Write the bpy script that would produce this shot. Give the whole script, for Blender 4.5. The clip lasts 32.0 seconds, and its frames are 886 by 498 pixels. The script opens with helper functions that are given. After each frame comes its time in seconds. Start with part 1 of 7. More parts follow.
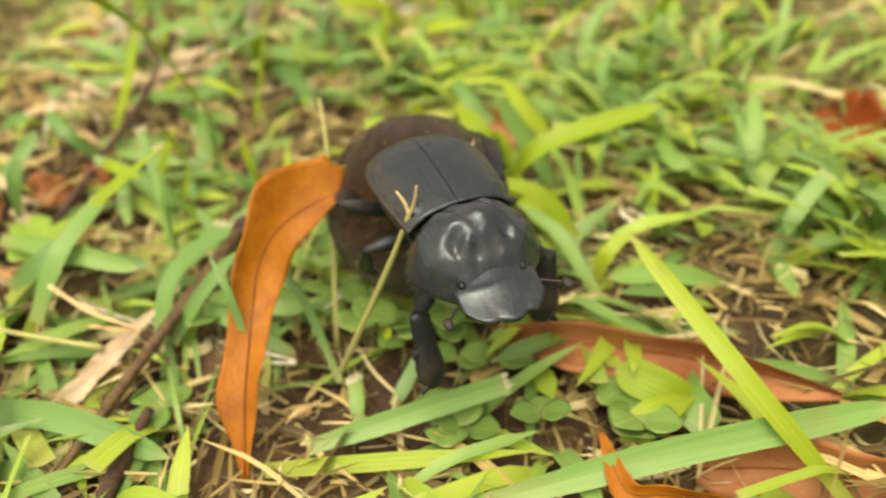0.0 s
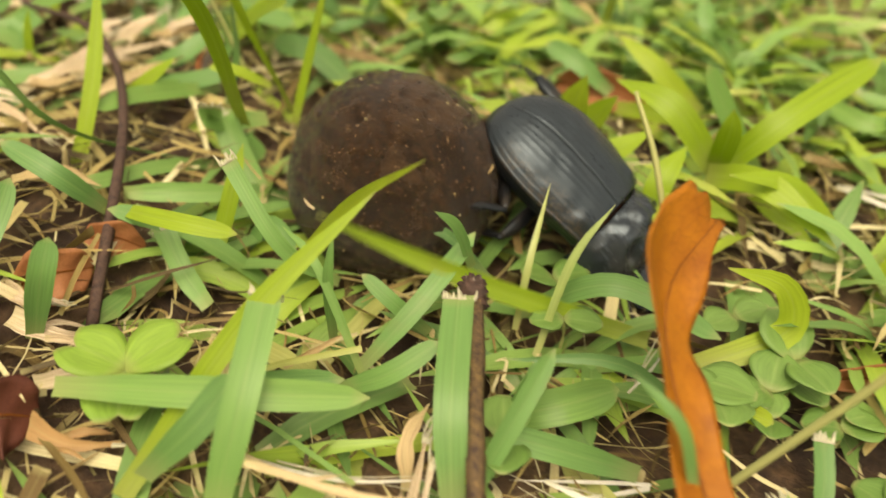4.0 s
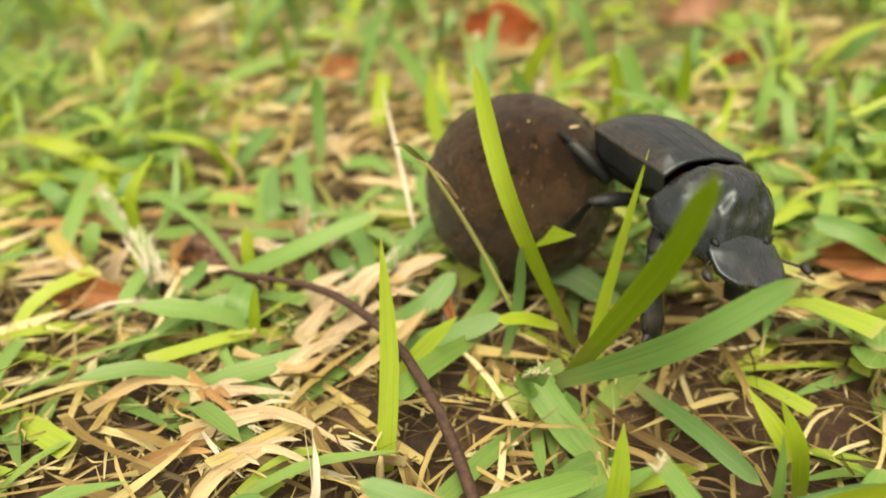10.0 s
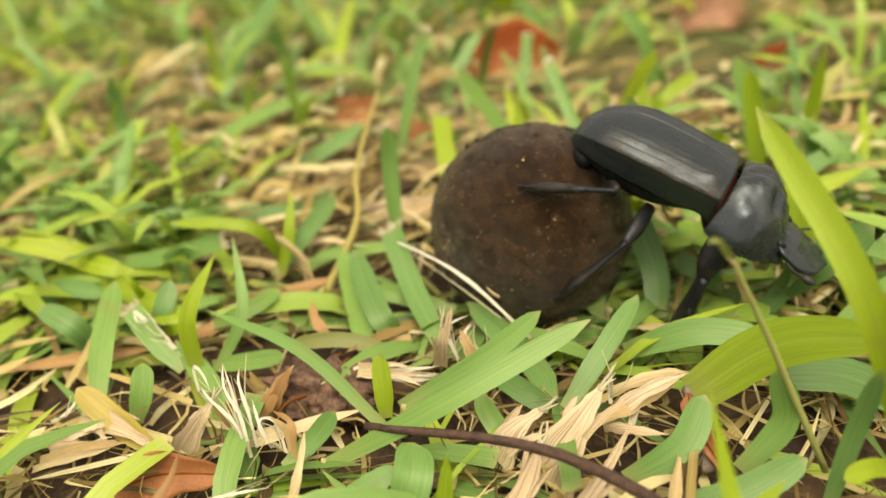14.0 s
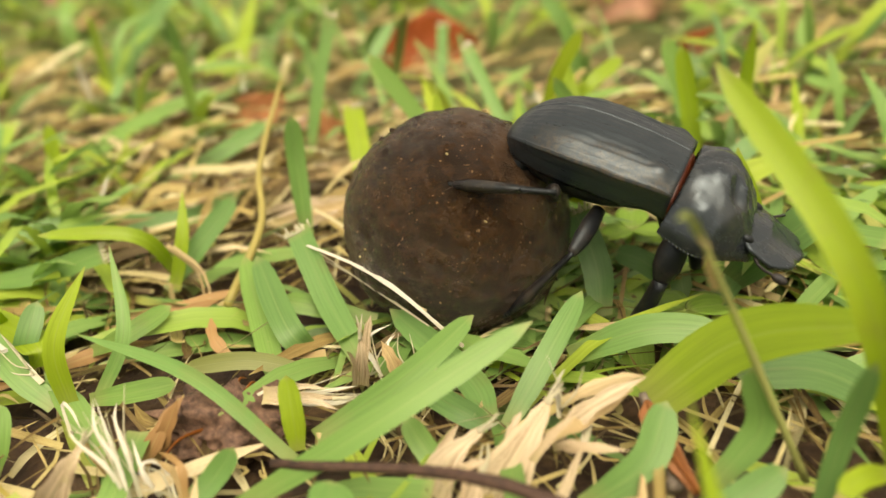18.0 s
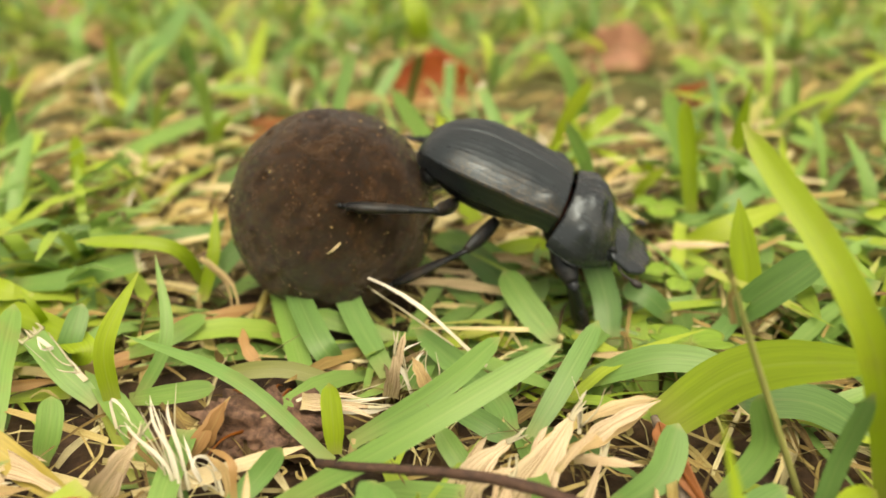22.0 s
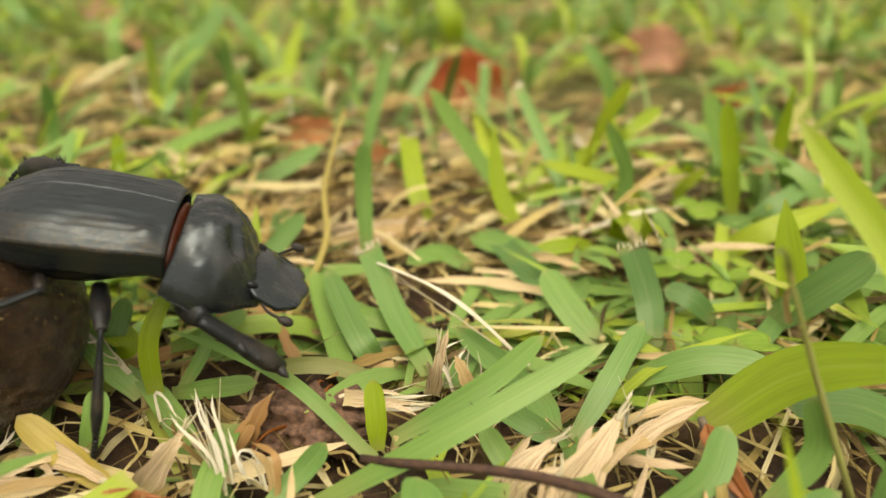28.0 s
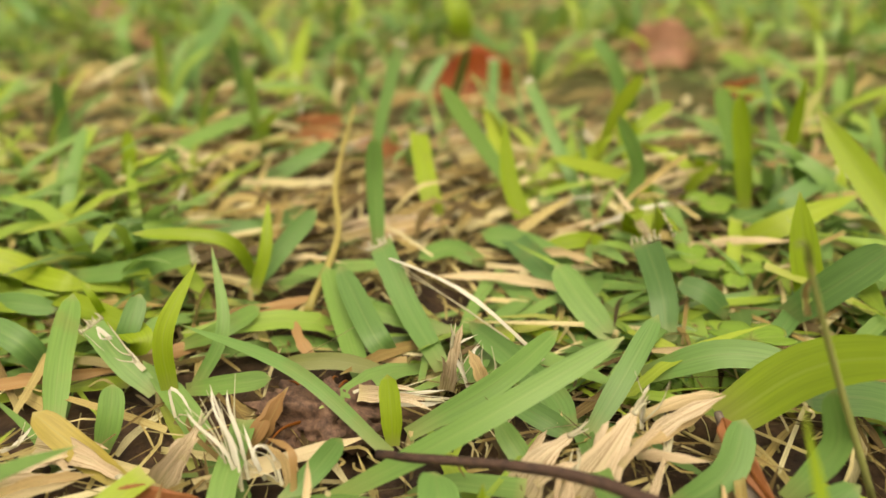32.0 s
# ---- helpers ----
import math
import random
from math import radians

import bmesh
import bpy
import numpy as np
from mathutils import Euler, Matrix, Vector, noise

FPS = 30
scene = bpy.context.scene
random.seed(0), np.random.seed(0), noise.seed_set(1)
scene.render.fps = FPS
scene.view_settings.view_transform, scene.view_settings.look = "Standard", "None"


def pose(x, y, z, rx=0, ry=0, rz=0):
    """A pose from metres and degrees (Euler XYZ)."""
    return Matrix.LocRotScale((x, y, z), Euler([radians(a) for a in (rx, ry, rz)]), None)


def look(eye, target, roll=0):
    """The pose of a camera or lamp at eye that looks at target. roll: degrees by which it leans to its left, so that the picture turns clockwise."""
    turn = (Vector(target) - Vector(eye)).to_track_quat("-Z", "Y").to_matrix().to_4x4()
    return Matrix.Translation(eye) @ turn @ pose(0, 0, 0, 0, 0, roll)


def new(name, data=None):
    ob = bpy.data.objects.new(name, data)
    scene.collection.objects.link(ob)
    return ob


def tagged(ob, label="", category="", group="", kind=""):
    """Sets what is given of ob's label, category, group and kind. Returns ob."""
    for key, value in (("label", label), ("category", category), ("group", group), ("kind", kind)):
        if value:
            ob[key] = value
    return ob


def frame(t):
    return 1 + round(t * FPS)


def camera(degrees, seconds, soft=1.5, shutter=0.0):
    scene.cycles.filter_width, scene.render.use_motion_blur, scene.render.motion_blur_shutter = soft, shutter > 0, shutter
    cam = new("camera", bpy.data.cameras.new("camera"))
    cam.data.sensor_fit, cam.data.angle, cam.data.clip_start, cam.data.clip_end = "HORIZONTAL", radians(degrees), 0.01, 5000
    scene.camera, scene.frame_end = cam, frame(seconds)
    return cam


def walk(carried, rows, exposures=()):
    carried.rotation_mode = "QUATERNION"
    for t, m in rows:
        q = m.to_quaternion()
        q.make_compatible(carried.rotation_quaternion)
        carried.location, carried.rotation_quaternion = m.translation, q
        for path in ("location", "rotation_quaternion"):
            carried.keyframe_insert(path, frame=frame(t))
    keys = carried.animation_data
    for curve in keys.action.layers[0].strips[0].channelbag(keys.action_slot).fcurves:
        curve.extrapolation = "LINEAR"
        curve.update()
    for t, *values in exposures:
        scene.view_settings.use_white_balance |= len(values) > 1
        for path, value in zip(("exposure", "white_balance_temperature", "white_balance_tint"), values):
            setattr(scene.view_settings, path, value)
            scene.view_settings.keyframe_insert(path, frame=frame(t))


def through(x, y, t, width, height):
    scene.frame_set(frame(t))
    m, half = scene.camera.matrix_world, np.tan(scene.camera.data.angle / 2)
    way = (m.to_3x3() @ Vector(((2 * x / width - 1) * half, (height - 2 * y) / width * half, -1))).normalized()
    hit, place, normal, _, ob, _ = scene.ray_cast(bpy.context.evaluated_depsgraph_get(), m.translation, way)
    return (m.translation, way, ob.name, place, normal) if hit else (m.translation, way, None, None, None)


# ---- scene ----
cam = camera(58.13, 32.0, 1.5, 0.5)
cam.data.dof.use_dof, cam.data.dof.focus_distance, cam.data.dof.aperture_fstop = True, 0.120, 12.0
PATH = [
    (0, 0.25654, -0.05760, 0.10403, 56.30, 0.29, 40.69),
    (0.5, 0.24151, -0.06351, 0.09873, 57.01, -0.92, 41.28),
    (1, 0.22463, -0.06785, 0.10055, 54.95, -1.65, 41.09),
    (1.5, 0.22003, -0.06416, 0.09306, 54.23, -1.22, 38.70),
    (2, 0.20254, -0.07044, 0.08968, 53.18, -3.55, 32.82),
    (2.5, 0.18248, -0.07151, 0.08911, 53.34, -3.93, 27.91),
    (3, 0.16879, -0.06771, 0.08795, 53.36, -4.57, 24.33),
    (3.5, 0.15426, -0.06442, 0.09009, 53.00, -4.57, 22.11),
    (4, 0.14092, -0.06123, 0.08430, 53.09, -4.87, 19.23),
    (4.5, 0.13086, -0.05548, 0.08312, 52.83, -4.98, 18.19),
    (6.5, 0.12880, -0.05855, 0.07544, 58.75, 2.10, 17.62),
    (7, 0.13164, -0.05650, 0.07406, 58.68, 3.35, 16.59),
    (7.5, 0.12828, -0.05236, 0.07489, 58.50, 3.77, 15.83),
    (8, 0.12471, -0.04971, 0.07707, 58.39, 3.81, 14.40),
    (8.5, 0.10996, -0.04909, 0.08614, 57.69, 3.28, 13.24),
    (9, 0.09265, -0.05011, 0.09212, 60.08, 2.77, 12.64),
    (9.5, 0.07804, -0.05164, 0.09281, 61.48, 2.47, 12.52),
    (10, 0.07091, -0.04839, 0.09037, 61.98, 2.41, 12.38),
    (10.5, 0.06299, -0.04048, 0.08761, 62.20, 2.43, 11.88),
    (11, 0.05745, -0.03314, 0.08618, 62.18, 2.48, 10.79),
    (11.5, 0.05028, -0.02782, 0.08714, 61.63, 2.85, 9.99),
    (12, 0.03846, -0.02119, 0.08472, 61.31, 2.81, 9.58),
    (12.5, 0.03309, -0.01126, 0.08264, 61.59, 3.75, 9.08),
    (13, 0.02724, -0.00693, 0.08453, 61.59, 4.82, 7.34),
    (13.5, 0.01918, -0.00595, 0.08685, 61.40, 4.67, 5.42),
    (14, 0.01505, -0.00671, 0.08447, 62.82, 4.60, 4.19),
    (14.5, 0.01458, -0.00035, 0.07916, 64.04, 4.64, 3.29),
    (16.5, 0.01395, 0.00761, 0.07551, 63.89, 4.31, -1.27),
    (17, 0.01416, 0.00816, 0.07554, 63.61, 4.34, -1.74),
    (17.5, 0.01500, 0.00850, 0.07518, 63.45, 4.59, -1.88),
    (18, 0.01443, 0.00838, 0.07465, 63.07, 4.36, -1.83),
    (18.5, 0.01410, 0.00443, 0.07759, 62.65, 3.85, -2.53),
    (19, 0.01382, 0.00445, 0.07627, 63.23, 3.64, -1.94),
    (19.5, 0.01371, 0.00302, 0.07735, 63.36, 2.79, -2.05),
    (20, 0.01231, 0.00304, 0.07778, 63.82, 1.90, -2.83),
    (20.5, 0.01106, 0.00226, 0.07745, 64.36, 1.37, -3.33),
    (21, 0.01005, 0.00207, 0.07725, 64.68, 1.03, -3.50),
    (21.5, 0.00708, 0.00074, 0.07805, 64.89, 0.51, -3.49),
    (22, 0.00404, -0.00047, 0.07847, 65.35, 0.36, -2.63),
    (22.5, 0.00346, -0.00041, 0.07804, 65.67, 0.49, -1.99),
    (23, 0.00347, -0.00041, 0.07840, 65.68, 0.55, -1.71),
    (23.5, 0.00370, -0.00038, 0.07818, 65.82, 0.73, -1.60),
    (24, 0.00354, -0.00045, 0.07839, 65.80, 0.67, -1.54),
    (24.5, 0.00317, -0.00026, 0.07823, 65.82, 0.74, -1.45),
    (25, 0.00228, 0.00007, 0.07741, 65.92, 0.58, -1.34),
    (25.5, 0.00194, -0.00039, 0.07775, 65.90, 0.67, -1.17),
    (27.5, 0.00177, -0.00005, 0.07710, 65.78, 0.54, -0.72),
    (28, 0.00114, -0.00019, 0.07723, 65.66, 0.58, -0.77),
    (28.5, 0.00101, -0.00029, 0.07716, 65.66, 0.65, -0.75),
    (29, 0.00097, -0.00003, 0.07698, 65.64, 0.78, -0.69),
    (29.5, 0.00086, -0.00019, 0.07710, 65.60, 0.80, -0.67),
    (30, 0.00013, -0.00060, 0.07725, 65.56, 0.75, -0.66),
    (30.5, -0.00005, -0.00055, 0.07715, 65.57, 0.81, -0.64),
    (31, 0.00000, -0.00034, 0.07683, 65.60, 0.88, -0.58),
    (31.5, -0.00007, -0.00022, 0.07686, 65.53, 0.86, -0.53),
    (32, 0.00000, 0.00000, 0.07671, 65.49, 1.02, -0.47),
]
walk(cam, [(t, pose(x, y, z, rx, ry, rz)) for t, x, y, z, rx, ry, rz in PATH], [(0, 0.8, 9000, 12), (2, 0.68, 9000, 12), (4, 0.6, 9000, 12), (7, 0.62, 9000, 12), (9, 0.82, 9000, 12), (11, 0.66, 9000, 12), (13, 0.62, 9000, 12), (19, 0.66, 9000, 12), (25, 0.66, 9000, 12), (28, 0.47, 9000, 12), (32, 0.35, 9000, 12)])

MM = 0.001


def sm(a):
    a = min(1.0, max(0.0, a))
    return a * a * (3 - 2 * a)


def ground_z(x, y):
    """Height of the soil in mm at a place in mm: a gentle dip where the walk begins."""
    return -9 * sm((x - 40) / 40) * sm((95 - y) / 50)


# ---- light ----
world = bpy.data.worlds.new("overcast_sky")
scene.world = world
world.use_nodes = True
wn, wl = world.node_tree.nodes, world.node_tree.links
bg = wn["Background"]
sky = wn.new("ShaderNodeTexSky")
sky.sky_type, sky.sun_disc = "NISHITA", False
sky.sun_elevation, sky.sun_rotation = radians(66), radians(170)
sky.air_density, sky.dust_density, sky.ozone_density = 1.0, 6.0, 1.0
pale = wn.new("ShaderNodeHueSaturation")
pale.inputs["Saturation"].default_value = 0.15
wl.new(sky.outputs[0], pale.inputs["Color"])
wl.new(pale.outputs[0], bg.inputs["Color"])
bg.inputs["Strength"].default_value = 0.15
sun = new("sun", bpy.data.lights.new("sun", "SUN"))
sun.data.energy, sun.data.angle, sun.data.color = 1.1, radians(60), (1.0, 0.96, 0.9)
sun.matrix_world = look((0.15, -0.85, 1.95), (0, 0, 0))


# ---- materials ----
def nodes_of(name):
    m = bpy.data.materials.new(name)
    m.use_nodes = True
    n, l = m.node_tree.nodes, m.node_tree.links
    return m, n, l, n["Principled BSDF"], n["Material Output"]


def ramp(n, stops):
    r = n.new("ShaderNodeValToRGB")
    e = r.color_ramp.elements
    while len(e) < len(stops):
        e.new(0.5)
    for k, (p, c) in zip(e, stops):
        k.position, k.color = p, (*c, 1)
    return r


def noise_tex(n, l, scale, detail=4.0, rough=0.6, stretch=None):
    t = n.new("ShaderNodeTexNoise")
    t.inputs["Scale"].default_value, t.inputs["Detail"].default_value, t.inputs["Roughness"].default_value = scale, detail, rough
    c = n.new("ShaderNodeTexCoord")
    if stretch:
        m = n.new("ShaderNodeMapping")
        m.inputs["Scale"].default_value = stretch
        l.new(c.outputs["Object"], m.inputs["Vector"])
        l.new(m.outputs[0], t.inputs["Vector"])
    else:
        l.new(c.outputs["Object"], t.inputs["Vector"])
    return t


def mix_color(n, l, a, b, fac, mode="MIX"):
    x = n.new("ShaderNodeMix")
    x.data_type, x.blend_type = "RGBA", mode
    for sock, v in ((x.inputs[0], fac), (x.inputs[6], a), (x.inputs[7], b)):
        if isinstance(v, bpy.types.NodeSocket):
            l.new(v, sock)
        elif isinstance(v, tuple):
            sock.default_value = (*v, 1)
        else:
            sock.default_value = v
    return x.outputs[2]


def bump(n, l, height, strength, distance, bsdf):
    b = n.new("ShaderNodeBump")
    b.inputs["Strength"].default_value, b.inputs["Distance"].default_value = strength, distance
    l.new(height, b.inputs["Height"])
    l.new(b.outputs[0], bsdf.inputs["Normal"])


def leafy(name, stops, rough=0.42, through=0.35, islands=False, spots=(0.3, 0.25, 0.08), fibre=0.0):
    """Grass and leaves: a colour ramp picked blade by blade, fine long grain, some light through the blade."""
    m, n, l, p, out = nodes_of(name)
    if islands:
        pick = n.new("ShaderNodeNewGeometry").outputs["Random Per Island"]
    else:
        pick = n.new("ShaderNodeObjectInfo").outputs["Random"]
    r = ramp(n, stops)
    l.new(pick, r.inputs[0])
    big = noise_tex(n, l, 90, 3)
    uv = n.new("ShaderNodeUVMap")
    sep = n.new("ShaderNodeSeparateXYZ")
    l.new(uv.outputs[0], sep.inputs[0])
    wave = n.new("ShaderNodeMath")
    wave.operation = "MULTIPLY"
    wave.inputs[1].default_value = 105.0
    l.new(sep.outputs[0], wave.inputs[0])
    sine = n.new("ShaderNodeMath")
    sine.operation = "SINE"
    l.new(wave.outputs[0], sine.inputs[0])
    dirt = ramp(n, [(0.60, (0, 0, 0)), (0.75, (1, 1, 1))])
    l.new(big.outputs[0], dirt.inputs[0])
    half = n.new("ShaderNodeMath")
    half.operation = "MULTIPLY"
    half.inputs[1].default_value = 0.30
    l.new(dirt.outputs[0], half.inputs[0])
    col = mix_color(n, l, r.outputs[0], spots, half.outputs[0])
    vein = n.new("ShaderNodeMath")
    vein.operation = "MULTIPLY_ADD"
    vein.inputs[1].default_value, vein.inputs[2].default_value = 0.03, 0.05
    l.new(sine.outputs[0], vein.inputs[0])
    col = mix_color(n, l, col, (0.35, 0.5, 0.16), vein.outputs[0])
    mid = n.new("ShaderNodeMath")
    mid.operation = "COMPARE"
    mid.inputs[1].default_value, mid.inputs[2].default_value = 0.5, 0.035
    l.new(sep.outputs[0], mid.inputs[0])
    rib = n.new("ShaderNodeMath")
    rib.operation = "MULTIPLY"
    rib.inputs[1].default_value = 0.12
    l.new(mid.outputs[0], rib.inputs[0])
    col = mix_color(n, l, col, (0.45, 0.52, 0.22), rib.outputs[0])
    grain = n.new("ShaderNodeTexNoise")
    grain.inputs["Scale"].default_value, grain.inputs["Detail"].default_value = 1.0, 4.0
    place = n.new("ShaderNodeMapping")
    place.inputs["Scale"].default_value = (16, 2.2, 1)
    l.new(uv.outputs[0], place.inputs["Vector"])
    shift = n.new("ShaderNodeVectorMath")
    shift.operation = "MULTIPLY_ADD"
    shift.inputs[1].default_value = (40, 40, 40)
    l.new(pick, shift.inputs[0])
    l.new(place.outputs[0], shift.inputs[2])
    l.new(shift.outputs[0], grain.inputs["Vector"])
    tone = ramp(n, [(0.30, (0.80, 0.82, 0.80)), (0.55, (1.0, 1.0, 1.0)), (0.75, (1.14, 1.10, 1.08))])
    l.new(grain.outputs[0], tone.inputs[0])
    col = mix_color(n, l, col, tone.outputs[0], 0.85, "MULTIPLY")
    if fibre:
        # dry stuff splits into long fibres, dark in the furrows
        thread = n.new("ShaderNodeTexNoise")
        thread.inputs["Scale"].default_value, thread.inputs["Detail"].default_value = 1.0, 3.0
        run = n.new("ShaderNodeMapping")
        run.inputs["Scale"].default_value = (34, 1.6, 1)
        l.new(uv.outputs[0], run.inputs["Vector"])
        off = n.new("ShaderNodeVectorMath")
        off.operation = "MULTIPLY_ADD"
        off.inputs[1].default_value = (17, 29, 11)
        l.new(pick, off.inputs[0])
        l.new(run.outputs[0], off.inputs[2])
        l.new(off.outputs[0], thread.inputs["Vector"])
        furrow = ramp(n, [(0.36, (0.42, 0.33, 0.25)), (0.50, (0.95, 0.93, 0.9)), (0.66, (1.15, 1.15, 1.15))])
        l.new(thread.outputs[0], furrow.inputs[0])
        col = mix_color(n, l, col, furrow.outputs[0], fibre, "MULTIPLY")
    ends = ramp(n, [(0.0, (0.45, 0.45, 0.45)), (0.22, (0, 0, 0)), (0.93, (0, 0, 0)), (1.0, (0.5, 0.5, 0.5))])
    l.new(sep.outputs[1], ends.inputs[0])
    col = mix_color(n, l, col, (0.46, 0.43, 0.19), ends.outputs[0])
    l.new(col, p.inputs["Base Color"])
    p.inputs["Roughness"].default_value = rough
    p.inputs["Specular IOR Level"].default_value = 0.45
    bump(n, l, sine.outputs[0], 0.05, 0.00006, p)
    t = n.new("ShaderNodeBsdfTranslucent")
    l.new(col, t.inputs["Color"])
    s = n.new("ShaderNodeMixShader")
    s.inputs[0].default_value = through
    l.new(p.outputs[0], s.inputs[1])
    l.new(t.outputs[0], s.inputs[2])
    l.new(s.outputs[0], out.inputs["Surface"])
    return m


MAT_GREEN = leafy("mature_green_blade", [(0.0, (0.15, 0.33, 0.10)), (0.5, (0.195, 0.40, 0.115)), (1.0, (0.245, 0.45, 0.105))], 0.38, 0.42)
MAT_LIME = leafy("young_lime_blade", [(0.0, (0.32, 0.48, 0.034)), (0.5, (0.38, 0.54, 0.042)), (1.0, (0.45, 0.58, 0.055))], 0.42, 0.5)
MAT_DARK = leafy("shaded_green_blade", [(0.0, (0.11, 0.26, 0.085)), (1.0, (0.15, 0.32, 0.095))], 0.40, 0.4)
MAT_OLIVE = leafy("olive_blade", [(0.0, (0.15, 0.20, 0.05)), (1.0, (0.22, 0.25, 0.07))])
MAT_YELLOW = leafy("yellowed_blade", [(0.0, (0.42, 0.33, 0.06)), (1.0, (0.50, 0.40, 0.09))])
MAT_STALK = leafy("thin_stalk", [(0.0, (0.22, 0.30, 0.07)), (1.0, (0.32, 0.36, 0.12))], through=0.1)
MAT_STRAW = leafy("bleached_straw", [(0.0, (0.52, 0.37, 0.18)), (0.5, (0.66, 0.51, 0.29)), (1.0, (0.76, 0.66, 0.44))], 0.6, 0.25, spots=(0.25, 0.17, 0.09), fibre=0.6)
MAT_HUSK = leafy("papery_husk", [(0.0, (0.60, 0.47, 0.31)), (1.0, (0.70, 0.60, 0.45))], 0.6, 0.2, spots=(0.36, 0.2, 0.1), fibre=0.9)
MAT_RUST = leafy("rusty_straw", [(0.0, (0.30, 0.15, 0.06)), (1.0, (0.42, 0.24, 0.10))], 0.6, 0.2, spots=(0.2, 0.1, 0.05))
MAT_FRAY = leafy("white_fibre", [(0.0, (0.70, 0.68, 0.58)), (1.0, (0.80, 0.78, 0.70))], 0.6, 0.3, spots=(0.5, 0.42, 0.3))
MAT_TURF = leafy("turf_blades", [(0.0, (0.11, 0.23, 0.06)), (0.25, (0.17, 0.34, 0.09)), (0.5, (0.22, 0.40, 0.11)), (0.75, (0.31, 0.47, 0.06)), (0.93, (0.37, 0.50, 0.06)), (1.0, (0.44, 0.45, 0.15))], 0.40, 0.32, True)
MAT_LITTER = leafy("straw_litter", [(0.0, (0.05, 0.022, 0.010)), (0.24, (0.12, 0.066, 0.024)), (0.45, (0.25, 0.165, 0.055)), (0.60, (0.42, 0.32, 0.12)), (0.80, (0.56, 0.47, 0.21)), (0.95, (0.70, 0.65, 0.40))], 0.65, 0.12, True, (0.25, 0.17, 0.08), fibre=0.6)
MAT_WEED = leafy("weed_leaf", [(0.0, (0.12, 0.25, 0.05)), (1.0, (0.18, 0.33, 0.08))], 0.5, 0.3)
MAT_CLOVER = leafy("clover_leaf", [(0.0, (0.22, 0.41, 0.055)), (1.0, (0.30, 0.49, 0.075))], 0.5, 0.4)


def soil():
    m, n, l, p, out = nodes_of("soil_and_thatch")
    a, b = noise_tex(n, l, 60, 8, 0.7), noise_tex(n, l, 420, 6, 0.7)
    r = ramp(n, [(0.30, (0.022, 0.013, 0.008)), (0.48, (0.065, 0.036, 0.020)), (0.62, (0.14, 0.085, 0.045)), (0.75, (0.24, 0.17, 0.09))])
    l.new(a.outputs[0], r.inputs[0])
    f = ramp(n, [(0.35, (0.4, 0.4, 0.4)), (0.65, (1.2, 1.15, 1.0))])
    l.new(b.outputs[0], f.inputs[0])
    brown = mix_color(n, l, r.outputs[0], f.outputs[0], 0.8, "MULTIPLY")
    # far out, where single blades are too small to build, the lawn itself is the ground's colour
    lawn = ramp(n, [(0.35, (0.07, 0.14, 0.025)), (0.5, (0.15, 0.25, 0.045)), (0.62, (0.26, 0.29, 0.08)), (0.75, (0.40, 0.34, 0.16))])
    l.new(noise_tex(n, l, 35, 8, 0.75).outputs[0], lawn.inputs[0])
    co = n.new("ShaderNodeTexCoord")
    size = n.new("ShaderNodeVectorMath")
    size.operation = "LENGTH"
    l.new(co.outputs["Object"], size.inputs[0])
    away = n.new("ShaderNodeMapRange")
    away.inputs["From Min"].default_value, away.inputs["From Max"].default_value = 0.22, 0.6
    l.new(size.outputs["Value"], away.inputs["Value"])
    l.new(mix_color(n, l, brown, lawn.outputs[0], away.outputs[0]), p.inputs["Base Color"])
    p.inputs["Roughness"].default_value = 0.9
    bump(n, l, b.outputs[0], 0.9, 0.002, p)
    return m


def bark(name, dark, light):
    m, n, l, p, out = nodes_of(name)
    a = noise_tex(n, l, 700, 6, 0.7)
    r = ramp(n, [(0.35, dark), (0.7, light)])
    l.new(a.outputs[0], r.inputs[0])
    l.new(r.outputs[0], p.inputs["Base Color"])
    p.inputs["Roughness"].default_value = 0.7
    bump(n, l, a.outputs[0], 0.7, 0.0006, p)
    return m


def dead_leaf(name, stops, rough=0.5, through=0.2):
    m, n, l, p, out = nodes_of(name)
    a = noise_tex(n, l, 110, 5, 0.6)
    f = noise_tex(n, l, 1500, 3, 0.6)
    r = ramp(n, stops)
    l.new(a.outputs[0], r.inputs[0])
    uv = n.new("ShaderNodeUVMap")
    v = n.new("ShaderNodeTexVoronoi")
    v.feature = "DISTANCE_TO_EDGE"
    v.inputs["Scale"].default_value = 22.0
    l.new(uv.outputs[0], v.inputs["Vector"])
    line = ramp(n, [(0.0, (0.45, 0.45, 0.45)), (0.06, (1, 1, 1))])
    l.new(v.outputs["Distance"], line.inputs[0])
    col = mix_color(n, l, r.outputs[0], line.outputs[0], 0.45, "MULTIPLY")
    l.new(col, p.inputs["Base Color"])
    p.inputs["Roughness"].default_value = rough
    p.inputs["Specular IOR Level"].default_value = 0.25
    bump(n, l, f.outputs[0], 0.35, 0.0003, p)
    t = n.new("ShaderNodeBsdfTranslucent")
    l.new(col, t.inputs["Color"])
    s = n.new("ShaderNodeMixShader")
    s.inputs[0].default_value = through
    l.new(p.outputs[0], s.inputs[1])
    l.new(t.outputs[0], s.inputs[2])
    l.new(s.outputs[0], out.inputs["Surface"])
    return m


